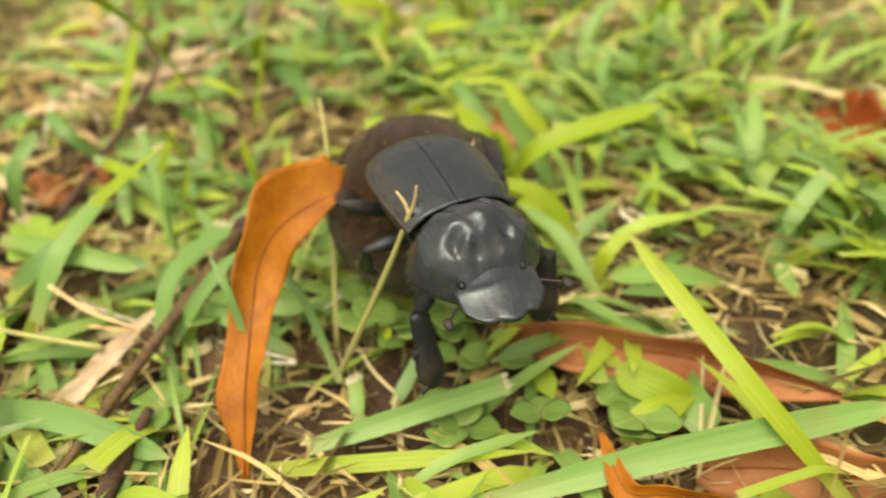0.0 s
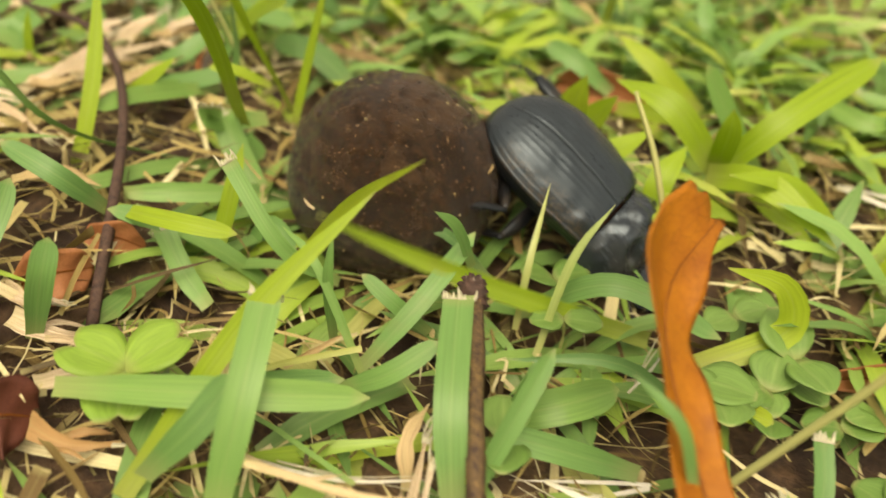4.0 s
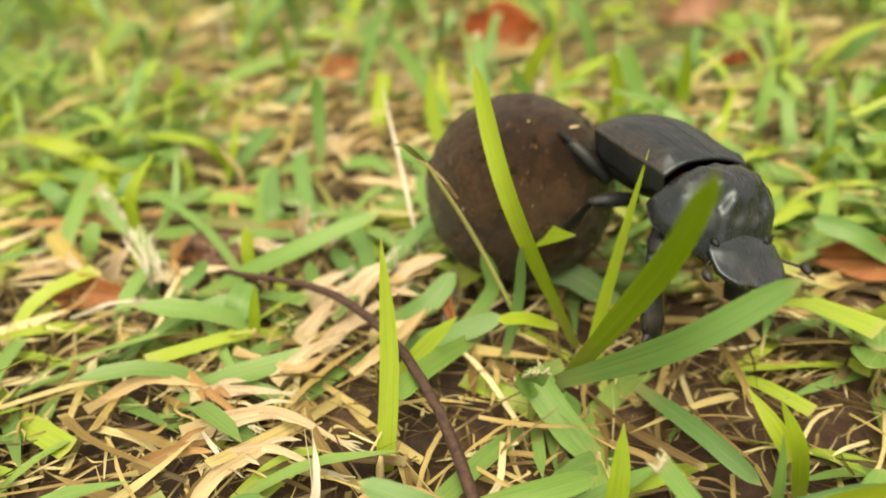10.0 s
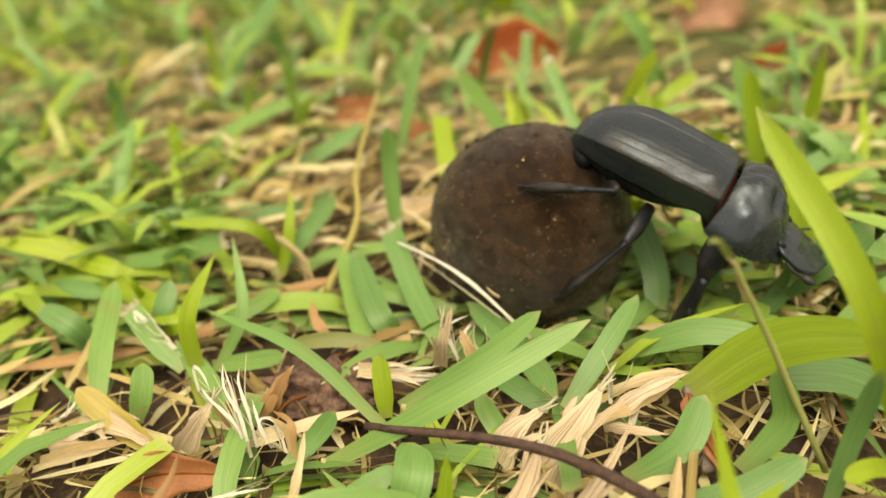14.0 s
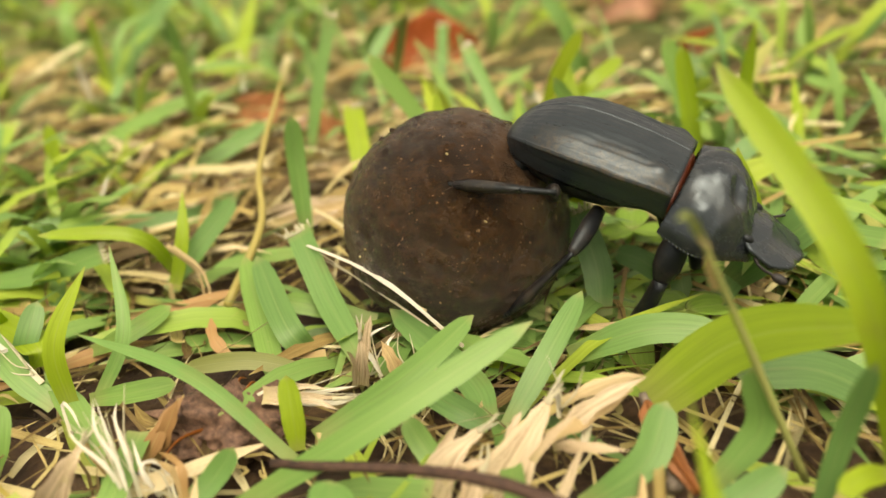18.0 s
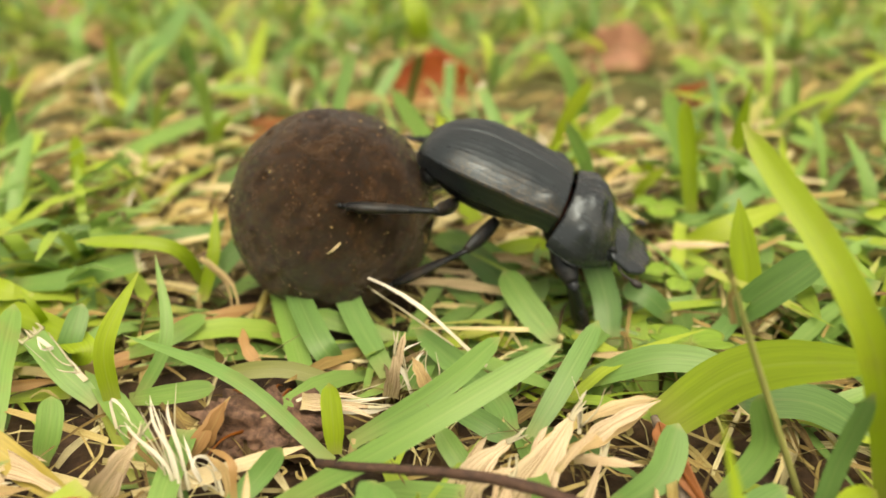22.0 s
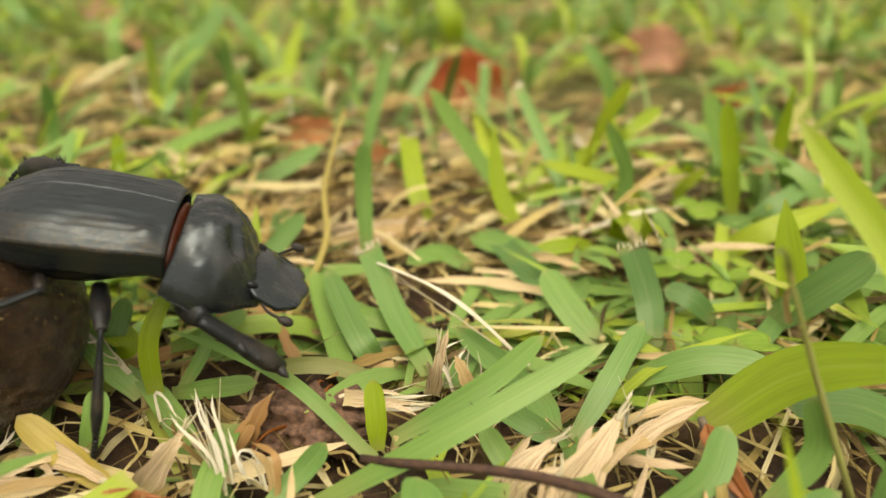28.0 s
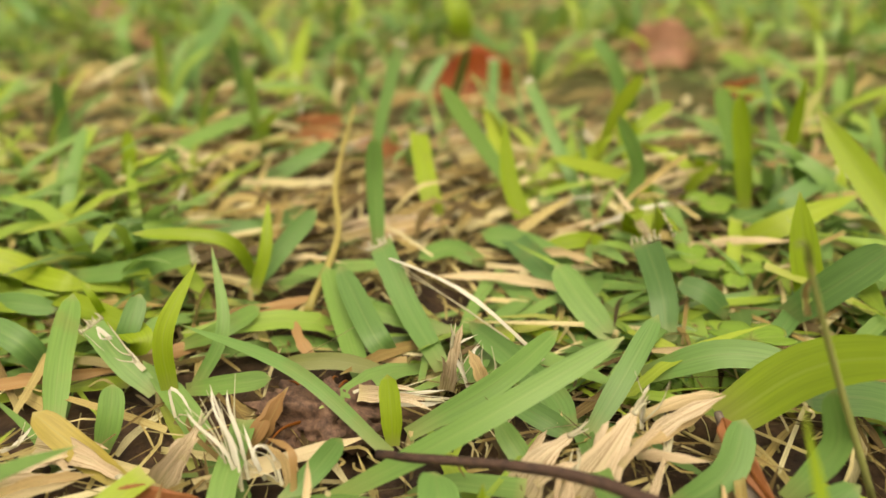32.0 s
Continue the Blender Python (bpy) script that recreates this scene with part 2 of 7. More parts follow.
def dung():
    m, n, l, p, out = nodes_of("packed_dung")
    a, b, c, f = noise_tex(n, l, 85, 6, 0.6), noise_tex(n, l, 360, 8, 0.7), noise_tex(n, l, 1150, 3, 0.6), noise_tex(n, l, 2400, 4, 0.7)
    r = ramp(n, [(0.30, (0.024, 0.0112, 0.0046)), (0.50, (0.052, 0.0250, 0.0098)), (0.70, (0.092, 0.0475, 0.0195))])
    l.new(a.outputs[0], r.inputs[0])
    g = ramp(n, [(0.36, (0.35, 0.35, 0.35)), (0.6, (1.1, 1.1, 1.1))])
    l.new(b.outputs[0], g.inputs[0])
    col = mix_color(n, l, r.outputs[0], g.outputs[0], 0.75, "MULTIPLY")
    speck = ramp(n, [(0.65, (0, 0, 0)), (0.69, (0.7, 0.7, 0.7))])
    l.new(c.outputs[0], speck.inputs[0])
    l.new(mix_color(n, l, col, (0.36, 0.24, 0.13), speck.outputs[0]), p.inputs["Base Color"])
    wet = ramp(n, [(0.48, (0.14, 0.14, 0.14)), (0.64, (0.46, 0.46, 0.46))])
    l.new(a.outputs[0], wet.inputs[0])
    l.new(wet.outputs[0], p.inputs["Roughness"])
    p.inputs["Specular IOR Level"].default_value = 0.42
    p.inputs["Specular Tint"].default_value = (1.0, 0.92, 0.84, 1)
    p.inputs["Coat Weight"].default_value, p.inputs["Coat Roughness"].default_value = 0.55, 0.20
    h = n.new("ShaderNodeMath")
    h.operation = "MULTIPLY_ADD"
    h.inputs[1].default_value = 0.35
    l.new(f.outputs[0], h.inputs[0])
    l.new(b.outputs[0], h.inputs[2])
    bump(n, l, h.outputs[0], 1.0, 0.0028, p)
    l.new(p.inputs["Normal"].links[0].from_socket, p.inputs["Coat Normal"])
    return m


def shell(name, base, dust, rough, amount=0.5, flank=False, gloss=0.6):
    """The beetle's black cuticle, scuffed, with dry dust in patches; flank: a smear of dried mud along the outer side."""
    m, n, l, p, out = nodes_of(name)
    a, b, c = noise_tex(n, l, 170, 5, 0.65), noise_tex(n, l, 2600, 3, 0.6), noise_tex(n, l, 900, 5, 0.7, (0.25, 1, 1))
    d = ramp(n, [(0.50, (0, 0, 0)), (0.70, (amount,) * 3)])
    l.new(a.outputs[0], d.inputs[0])
    fac = d.outputs[0]
    if flank:
        co = n.new("ShaderNodeTexCoord")
        sp = n.new("ShaderNodeSeparateXYZ")
        l.new(co.outputs["Object"], sp.inputs[0])
        ab = n.new("ShaderNodeMath")
        ab.operation = "ABSOLUTE"
        l.new(sp.outputs[1], ab.inputs[0])
        wob = n.new("ShaderNodeMath")
        wob.operation = "MULTIPLY_ADD"
        wob.inputs[1].default_value = 0.009
        l.new(a.outputs[0], wob.inputs[0])
        l.new(ab.outputs[0], wob.inputs[2])
        band = n.new("ShaderNodeMapRange")
        band.inputs["From Min"].default_value, band.inputs["From Max"].default_value = 0.0112, 0.0140
        band.inputs["To Max"].default_value = 0.55
        l.new(wob.outputs[0], band.inputs["Value"])
        grain = ramp(n, [(0.44, (0.05, 0.05, 0.05)), (0.58, (1, 1, 1))])
        l.new(noise_tex(n, l, 1500, 4, 0.7).outputs[0], grain.inputs[0])
        mud = n.new("ShaderNodeMath")
        mud.operation = "MULTIPLY"
        l.new(band.outputs[0], mud.inputs[0])
        l.new(grain.outputs[0], mud.inputs[1])
        upper = n.new("ShaderNodeMapRange")
        upper.inputs["From Min"].default_value, upper.inputs["From Max"].default_value = 0.0012, 0.0026
        l.new(sp.outputs[2], upper.inputs["Value"])
        both = n.new("ShaderNodeMath")
        both.operation = "MULTIPLY"
        l.new(mud.outputs[0], both.inputs[0])
        l.new(upper.outputs[0], both.inputs[1])
        top = n.new("ShaderNodeMath")
        top.operation = "MAXIMUM"
        l.new(both.outputs[0], top.inputs[0])
        l.new(fac, top.inputs[1])
        fac = top.outputs[0]
    l.new(mix_color(n, l, base, dust, fac), p.inputs["Base Color"])
    rr = n.new("ShaderNodeMapRange")
    rr.inputs["From Min"].default_value, rr.inputs["From Max"].default_value = 0.3, 0.7
    rr.inputs["To Min"].default_value, rr.inputs["To Max"].default_value = rough - 0.12, rough + 0.18
    l.new(c.outputs[0], rr.inputs["Value"])
    l.new(rr.outputs[0], p.inputs["Roughness"])
    p.inputs["Specular IOR Level"].default_value = gloss
    p.inputs["Specular Tint"].default_value = (0.72, 0.90, 1.0, 1)
    bump(n, l, b.outputs[0], 0.22, 0.00015, p)
    return m


MAT_SOIL = soil()
MAT_BARK = bark("twig_bark", (0.028, 0.014, 0.010), (0.10, 0.052, 0.034))
MAT_GREYBARK = bark("grey_bark", (0.10, 0.08, 0.06), (0.26, 0.22, 0.17))
MAT_TWIG = bark("yellowed_bark", (0.032, 0.016, 0.010), (0.19, 0.12, 0.042))
MAT_CLOD = bark("clod", (0.05, 0.026, 0.018), (0.24, 0.14, 0.09))
MAT_ORANGE = dead_leaf("orange_leaf", [(0.3, (0.26, 0.080, 0.008)), (0.55, (0.40, 0.145, 0.012)), (0.8, (0.22, 0.062, 0.012))])
MAT_BROWN = dead_leaf("brown_leaf", [(0.3, (0.30, 0.115, 0.045)), (0.6, (0.42, 0.18, 0.075)), (0.8, (0.50, 0.26, 0.12))])
MAT_RIB = dead_leaf("leaf_rib", [(0.3, (0.17, 0.052, 0.008)), (0.7, (0.24, 0.082, 0.014))])
MAT_RED = dead_leaf("red_leaf", [(0.3, (0.24, 0.05, 0.012)), (0.7, (0.36, 0.09, 0.022))])
MAT_MAROON = dead_leaf("maroon_leaf", [(0.3, (0.085, 0.026, 0.016)), (0.7, (0.16, 0.055, 0.036))])
MAT_PINK = dead_leaf("pale_leaf", [(0.3, (0.32, 0.16, 0.10)), (0.7, (0.44, 0.24, 0.15))])
MAT_DUNG = dung()
MAT_ELYTRA = shell("elytra_black", (0.012, 0.0165, 0.020), (0.080, 0.054, 0.029), 0.34, 0.05, True)
MAT_THORAX = shell("thorax_black", (0.016, 0.020, 0.0235), (0.06, 0.06, 0.054), 0.19, 0.5)
MAT_UNDER = shell("belly_black", (0.007, 0.0075, 0.008), (0.022, 0.017, 0.013), 0.40, gloss=0.3)
MAT_LEG = shell("leg_black", (0.010, 0.011, 0.0125), (0.060, 0.047, 0.034), 0.36, gloss=0.3)
MAT_HINGE = shell("hinge_membrane", (0.085, 0.018, 0.006), (0.13, 0.035, 0.012), 0.4)
MAT_HAIR = shell("leg_hair", (0.018, 0.011, 0.008), (0.05, 0.03, 0.02), 0.6)


# ---- mesh helpers ----
def mesh_object(name, verts, faces, material, uvs=None, smooth=True):
    me = bpy.data.meshes.new(name)
    me.from_pydata(verts, [], faces)
    if uvs is not None:
        lay = me.uv_layers.new(name="UVMap")
        idx = np.empty(len(me.loops), dtype=np.int32)
        me.loops.foreach_get("vertex_index", idx)
        lay.data.foreach_set("uv", np.asarray(uvs, dtype=np.float32)[idx].ravel())
    if smooth:
        me.polygons.foreach_set("use_smooth", np.ones(len(me.polygons), dtype=bool))
    me.materials.append(material)
    me.update()
    return new(name, me)


def part(name, verts, faces, material, parent, label="", uvs=None):
    ob = mesh_object(name, verts, faces, material, uvs)
    ob.parent = parent
    return tagged(ob, label)


def curve_points(pts, n):
    """n + 1 points of a smooth line through the given points."""
    pts = [Vector(p) for p in pts]
    k = len(pts) - 1
    out = []
    for i in range(n + 1):
        u = i / n * k
        j = min(int(u), k - 1)
        u -= j
        p1, p2 = pts[j], pts[j + 1]
        p0 = pts[j - 1] if j > 0 else p1 * 2 - p2
        p3 = pts[j + 2] if j + 2 <= k else p2 * 2 - p1
        out.append(0.5 * ((2 * p1) + (p2 - p0) * u + (2 * p0 - 5 * p1 + 4 * p2 - p3) * u * u + (3 * p1 - p0 - 3 * p2 + p3) * u ** 3))
    return out


def ribbon(pts, width, face, n=12, tip="round", fold=0.12, thick=0.12, twist=0.0, wave=0.0):
    """A thin blade along pts (mm): verts, faces and uvs. face: the azimuth that its upper side looks to. thick: 0 for a bare sheet."""
    line = curve_points(pts, n)
    look_at = Vector(face) if isinstance(face, tuple) else Vector((math.cos(radians(face)), math.sin(radians(face)), 0.9)).normalized()
    rows, uvs, faces = [], [], []
    cross = ((-1, fold), (-0.5, fold * 0.35), (0, 0), (0.5, fold * 0.35), (1, fold)) if thick else ((-1, fold), (0, 0), (1, fold))
    c = len(cross)
    verts, under = [], []
    for i, p in enumerate(line):
        u = i / n
        t = (line[min(i + 1, n)] - line[max(i - 1, 0)]).normalized()
        side = t.cross(look_at)
        side = side.normalized() if side.length > 1e-4 else Vector((1, 0, 0))
        nor = side.cross(t).normalized()
        if twist:
            q = Matrix.Rotation(twist * (u - 0.5), 3, t)
            side, nor = q @ side, q @ nor
        if tip == "round":
            w = (0.66 + 0.34 * sm(u / 0.4)) * math.sqrt(max(0.0, 1 - max(0.0, (u - 0.70) / 0.30) ** 2.3))
        elif tip == "point":
            w = (0.85 + 0.15 * sm(u / 0.3)) * (1 - max(0.0, (u - 0.45) / 0.55) ** 2.0)
        elif tip == "husk":
            w = (0.55 + 0.45 * sm(u / 0.3)) * (1 - 0.75 * sm((u - 0.45) / 0.55))
        elif tip == "sheath":
            w = 0.9 - 0.72 * sm(u) + 0.04 * math.sin(u * 23 + width)
        elif tip == "cut":
            w = 0.72 + 0.28 * sm(u / 0.4)
        else:
            w = 0.45 + 0.55 * math.sin(math.pi * u ** 0.9)
        w = max(w, 0.05) * width / 2
        wob = wave * math.sin(u * 17 + width) * w
        for a, b in cross:
            v = p + side * (a * w + wob * a) + nor * (b * w)
            verts.append(v * MM)
            under.append((v - nor * thick * (1.2 - abs(a))) * MM)
            uvs.append((0.5 + a * 0.5, u))
    for i in range(n):
        for k in range(c - 1):
            a = i * c + k
            faces.append((a, a + 1, a + c + 1, a + c))
    if thick:
        m = len(verts)
        verts += under
        uvs += uvs
        faces += [tuple(reversed([i + m for i in q])) for q in faces]
    return verts, faces, uvs


def tube(pts, radii, n=None, sides=8, flat=1.0, up=(0, 0, 1), bumpy=0.0):
    """A round or flattened limb along pts (mm), radii given at even steps."""
    n = n or max(6, 3 * (len(pts) - 1))
    line = curve_points(pts, n)
    verts, faces = [], []
    for i, p in enumerate(line):
        u = i / n * (len(radii) - 1)
        j = min(int(u), len(radii) - 2)
        r = radii[j] + (radii[j + 1] - radii[j]) * (u - j)
        t = (line[min(i + 1, n)] - line[max(i - 1, 0)]).normalized()
        side = t.cross(Vector(up))
        side = side.normalized() if side.length > 1e-3 else Vector((1, 0, 0))
        nor = side.cross(t)
        for k in range(sides):
            a = 2 * math.pi * k / sides
            q = r * (1 + bumpy * noise.noise(Vector((p.x * 0.9 + k, p.y * 0.9, p.z * 0.9))))
            verts.append((p + side * math.cos(a) * q + nor * math.sin(a) * q * flat) * MM)
    for i in range(n):
        for k in range(sides):
            a, b = i * sides + k, i * sides + (k + 1) % sides
            faces.append((a, b, b + sides, a + sides))
    faces += [tuple(range(sides - 1, -1, -1)), tuple(n * sides + k for k in range(sides))]
    return verts, faces


def settle(ob):
    """Put the origin of a one-mesh thing at its foot."""
    me = ob.data
    co = np.empty(len(me.vertices) * 3)
    me.vertices.foreach_get("co", co)
    co = co.reshape(-1, 3)
    o = co[co[:, 2].argmin()].copy()
    me.vertices.foreach_set("co", (co - o).ravel())
    ob.location = o
    me.update()
    return ob


TUFTS = []


def tuft_at(x, y):
    """The tuft that roots nearest to a place (mm), or a new one there."""
    near = [(math.hypot(x - a, y - b), ob) for a, b, ob in TUFTS]
    if near and min(near, key=lambda q: q[0])[0] < 15:
        return min(near, key=lambda q: q[0])[1]
    ob = tagged(new("grass_tuft", None), "tuft of broad-bladed green lawn grass rooted in litter", "grass tuft", "grass tufts")
    ob.location = (x * MM, y * MM, ground_z(x, y) * MM)
    TUFTS.append((x, y, ob))
    v, f = tube([(0, 0, -1.5), (0.2, 0.1, 1.5), (0.5, 0.3, 4.5)], [1.1, 1.0, 0.8, 0.5], 6, 8, 0.7)
    part("sheath", v, f, MAT_STRAW, ob, "pale straw-coloured leaf sheath at the base")
    return ob


BLADE_LABELS = {
    "mature_green_blade": "blue-green blade",
    "young_lime_blade": "bright lime-green young blade",
    "shaded_green_blade": "dark green flat blade",
    "olive_blade": "dull olive blade",
    "thin_stalk": "thin pale green blade",
    "yellowed_blade": "yellowed blade",
}


def grass_blade(pts, width, material, face=0, cut=False):
    rng = random.Random(int(pts[0][0] * 10) * 31 + int(pts[-1][1] * 10))
    tip = "cut" if cut else ("point" if width < 2.3 or material == MAT_LIME and rng.random() < 0.7 else "round")
    v, f, uv = ribbon(pts, width, face, 14, tip, rng.uniform(0.05, 0.22), 0.14, rng.uniform(-0.5, 0.5))
    tuft = tuft_at(pts[0][0], pts[0][1])
    o = tuft.location
    ob = part("blade", [p - o for p in v], f, material, tuft, BLADE_LABELS[material.name] + (" with mown tip" if cut else ""), uv)
    if cut:
        line = curve_points(pts, 14)
        end, t = line[-1], (line[-1] - line[-2]).normalized()
        side = t.cross(Vector(face) if isinstance(face, tuple) else Vector((math.cos(radians(face)), math.sin(radians(face)), 0.6))).normalized()
        fv, ff = [], []
        for k in range(9):
            a = end + side * width * (k / 8 - 0.5) * 0.95 - t * 0.8
            b = a + t * rng.uniform(0.9, 2.0) + Vector([rng.uniform(-0.5, 0.5) for _ in range(3)])
            tv, tf = tube([a, (a + b) / 2 + side * rng.uniform(-0.2, 0.2), b], [0.34, 0.28, 0.07], 3, 4)
            ff += [tuple(i + len(fv) for i in q) for q in tf]
            fv += tv
        part("frayed_tip", [Vector(p) - o for p in fv], ff, MAT_FRAY, ob, "white frayed fibres of the mown tip")
    return ob


def blob(center, radii, n=12, m=16, flat_top=None, lump=0.0):
    verts, faces = [], []
    for i in range(n + 1):
        th = math.pi * i / n
        for k in range(m):
            ph = 2 * math.pi * k / m
            p = Vector((math.cos(th), math.sin(th) * math.cos(ph), math.sin(th) * math.sin(ph)))
            r = 1 + lump * (noise.noise(p * 3) + 0.45 * noise.noise(p * 8) + 0.3 * noise.noise(p * 21) if lump else 0)
            q = Vector((p.x * radii[0] * r, p.y * radii[1] * r, p.z * radii[2] * r))
            if flat_top is not None:
                q.z = min(q.z, flat_top)
            verts.append((Vector(center) + q) * MM)
    for i in range(n):
        for k in range(m):
            a, b = i * m + k, i * m + (k + 1) % m
            faces.append((a, b, b + m, a + m))
    return verts, faces


def broken_end(ob, tip, back, width):
    """The torn, crumbling end of a twig: a knobbly head, splinters and flakes of bark."""
    rng = random.Random(12)
    t = (tip - back).normalized()
    o = ob.location
    for k in range(3):
        c = tip - t * (1.2 * k - 0.3) + Vector((rng.uniform(-0.5, 0.5), rng.uniform(-0.5, 0.5), rng.uniform(-0.3, 0.4)))
        v, f = blob(c, (width * rng.uniform(0.6, 0.8), width * 0.72, width * rng.uniform(0.5, 0.7)), 14, 16, None, 0.7)
        part("knob", [p - o for p in v], f, MAT_BARK, ob, "crumbling reddish-dark broken end")
    for k in range(7):
        a = 2 * math.pi * k / 7
        side = t.orthogonal().normalized()
        side = Matrix.Rotation(a, 3, t) @ side
        p = tip + side * width * 0.42 - t * 1.5
        v, f = tube([p, p + t * 1.4 + side * 0.2, p + t * rng.uniform(2.2, 3.6) + side * rng.uniform(0.1, 0.8)], [0.34, 0.26, 0.06], 4, 5)
        part("splinter", [q - o for q in v], f, MAT_GREYBARK, ob)
    for k in range(5):
        p = tip + (back - tip) * rng.uniform(0.2, 0.95) + Vector((0, -width * 0.45, width * 0.25))
        v, f = tube([p, p + t * rng.uniform(1.0, 2.5) + Vector((0, -0.4, 0.3))], [0.5, 0.12], 3, 5, 0.4)
        part("bark_flake", [q - o for q in v], f, MAT_BARK, ob)


def stalk(pts, width, material, face=0):
    kind = "twig" if material in (MAT_BARK, MAT_GREYBARK, MAT_TWIG) else "grass_stalk"
    v, f = tube(pts, [width * 0.55, width * 0.5, width * 0.42, width * 0.3], 16, 7, 1, (0.3, 0.2, 1), 0.25 if kind == "twig" else 0.05)
    ob = settle(mesh_object(kind, v, f, material))
    if material == MAT_TWIG:
        broken_end(ob, Vector(pts[0]), Vector(pts[1]), width)
        return tagged(ob, "yellowish-brown dry twig with a splintered dark end", "twig", "twigs")
    if kind == "twig":
        return tagged(ob, "dark brown dry twig lying in the grass", "twig", "twigs")
    if material == MAT_YELLOW:
        return tagged(ob, "thin bent yellow grass runner on the litter", "grass stalk", "grass stalks")
    return tagged(ob, "thin pale green grass stalk standing in turf", "grass stalk", "grass stalks")


def straw_strip(pts, width, material, face=0):
    rng = random.Random(int(pts[0][0] * 10) * 17 + int(pts[-1][1] * 10))
    label = {"rusty_straw": "rusty brown dry straw sliver on the soil", "white_fibre": "white torn plant fibre curling up from turf"}.get(material.name, "bleached dry straw strip lying on the turf")
    if width <= 2.2:
        fray = material == MAT_FRAY
        v, f, uv = ribbon(pts, width * (0.6 if fray else 1.0), face, 10, "point", rng.uniform(-0.3, 0.5), 0.12, rng.uniform(-1.2, 1.2), 0.2)
        ob = tagged(settle(mesh_object("straw_strip", v, f, material, uv)), label, "straw", "straw strips")
        for k in range(2 if fray else 0):
            end = Vector(pts[-1]) + Vector([rng.uniform(-2.2, 2.2) for _ in range(3)])
            mid = (Vector(pts[0]) + end) / 2 + Vector([rng.uniform(-1.0, 1.0) for _ in range(3)])
            tv, tf = tube([Vector(pts[0]).lerp(Vector(pts[-1]), 0.15), mid, end], [0.16, 0.13, 0.04], 7, 4)
            part("thread", [p - ob.location for p in tv], tf, material, ob)
        return ob
    ob = tagged(new("straw_sheath", None), "torn papery bleached straw sheath with split ends, on turf", "straw", "straw sheaths")
    o = Vector(pts[0])
    ob.location = o * MM
    line = [p - o for p in curve_points(pts, 20)]
    side = line[-1].cross(Vector((0, 0, 1))).normalized()
    turned = (math.cos(radians(face)), math.sin(radians(face)), 0.8)
    if material == MAT_STRAW:
        material = MAT_HUSK
    v, f, uv = ribbon([line[0], line[9] + Vector((0, 0, 0.3)), line[17]], width, turned, 14, "sheath", 0.30, 0.12, rng.uniform(-0.3, 0.3), 0.08)
    part("husk", v, f, material, ob, "broad papery husk", uv)
    ax = (line[-1] - line[0]).normalized()
    for k in range(4):
        q = line[16] + side * rng.uniform(-0.3, 0.3)
        end = line[17] + ax * rng.uniform(1.2, 3.6) + Vector([rng.uniform(-0.9, 0.9) for _ in range(3)])
        v, f = tube([q, (q + end) / 2 + side * rng.uniform(-0.5, 0.5), end], [0.26, 0.2, 0.06], 5, 5)
        part("fibre", v, f, MAT_FRAY, ob, "frayed pale fibre")
    for k in range(2):
        sgn, i0 = 2 * k - 1, rng.randint(3, 8)
        p = line[i0] + side * sgn * width * 0.25
        end = p + ax * rng.uniform(4, 8) + side * sgn * rng.uniform(0.5, 3.0)
        v, f, uv = ribbon([p, (p + end) / 2 + Vector((0, 0, 0.8)), end], rng.uniform(0.6, 1.3), face + rng.uniform(-40, 40), 9, "point", 0.3, 0.12, rng.uniform(-0.5, 0.5), 0.15)
        part("sliver", v, f, material, ob, "", uv)
    return ob


# ---- ground ----
def build_ground():
    xs = np.concatenate([[-40, -8, -2], np.linspace(-0.8, -0.3, 11), np.linspace(-0.26, 0.36, 94), np.linspace(0.42, 1.0, 12), [2, 8, 40]])
    ys = np.concatenate([[-40, -8, -2, -0.6], np.linspace(-0.2, 0.34, 82), np.linspace(0.38, 1.6, 26), [3, 9, 40]])
    verts, faces = [], []
    for y in ys:
        for x in xs:
            q = Vector((x * 45, y * 45, 0))
            near = 1.0 if -0.9 < x < 1.1 and -0.3 < y < 1.8 else 0.0
            z = ground_z(x * 1000, y * 1000) + near * (noise.noise(q) * 2.0 + noise.noise(q * 3.1) * 1.2) - 1.5
            verts.append((x, y, z * MM))
    w = len(xs)
    for j in range(len(ys) - 1):
        for i in range(w - 1):
            a = j * w + i
            faces.append((a, a + 1, a + w + 1, a + w))
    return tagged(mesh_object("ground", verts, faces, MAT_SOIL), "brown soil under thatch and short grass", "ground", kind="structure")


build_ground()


def near_track(x, y, margin):
    """Whether a place (mm) lies within margin of the way the ball and the beetle take."""
    for (x0, y0), (x1, y1) in TRACK:
        dx, dy = x1 - x0, y1 - y0
        u = max(0.0, min(1.0, ((x - x0) * dx + (y - y0) * dy) / (dx * dx + dy * dy)))
        if (x - x0 - u * dx) ** 2 + (y - y0 - u * dy) ** 2 < margin * margin:
            return True
    return False


def under_camera(x, y):
    """Whether a place (mm) lies close in front of the way the camera takes."""
    d = 1e9
    for (x0, y0), (x1, y1) in EYE_LINE:
        dx, dy = x1 - x0, y1 - y0
        u = max(0.0, min(1.0, ((x - x0) * dx + (y - y0) * dy) / (dx * dx + dy * dy)))
        d = min(d, math.hypot(x - x0 - u * dx, y - y0 - u * dy))
    return d


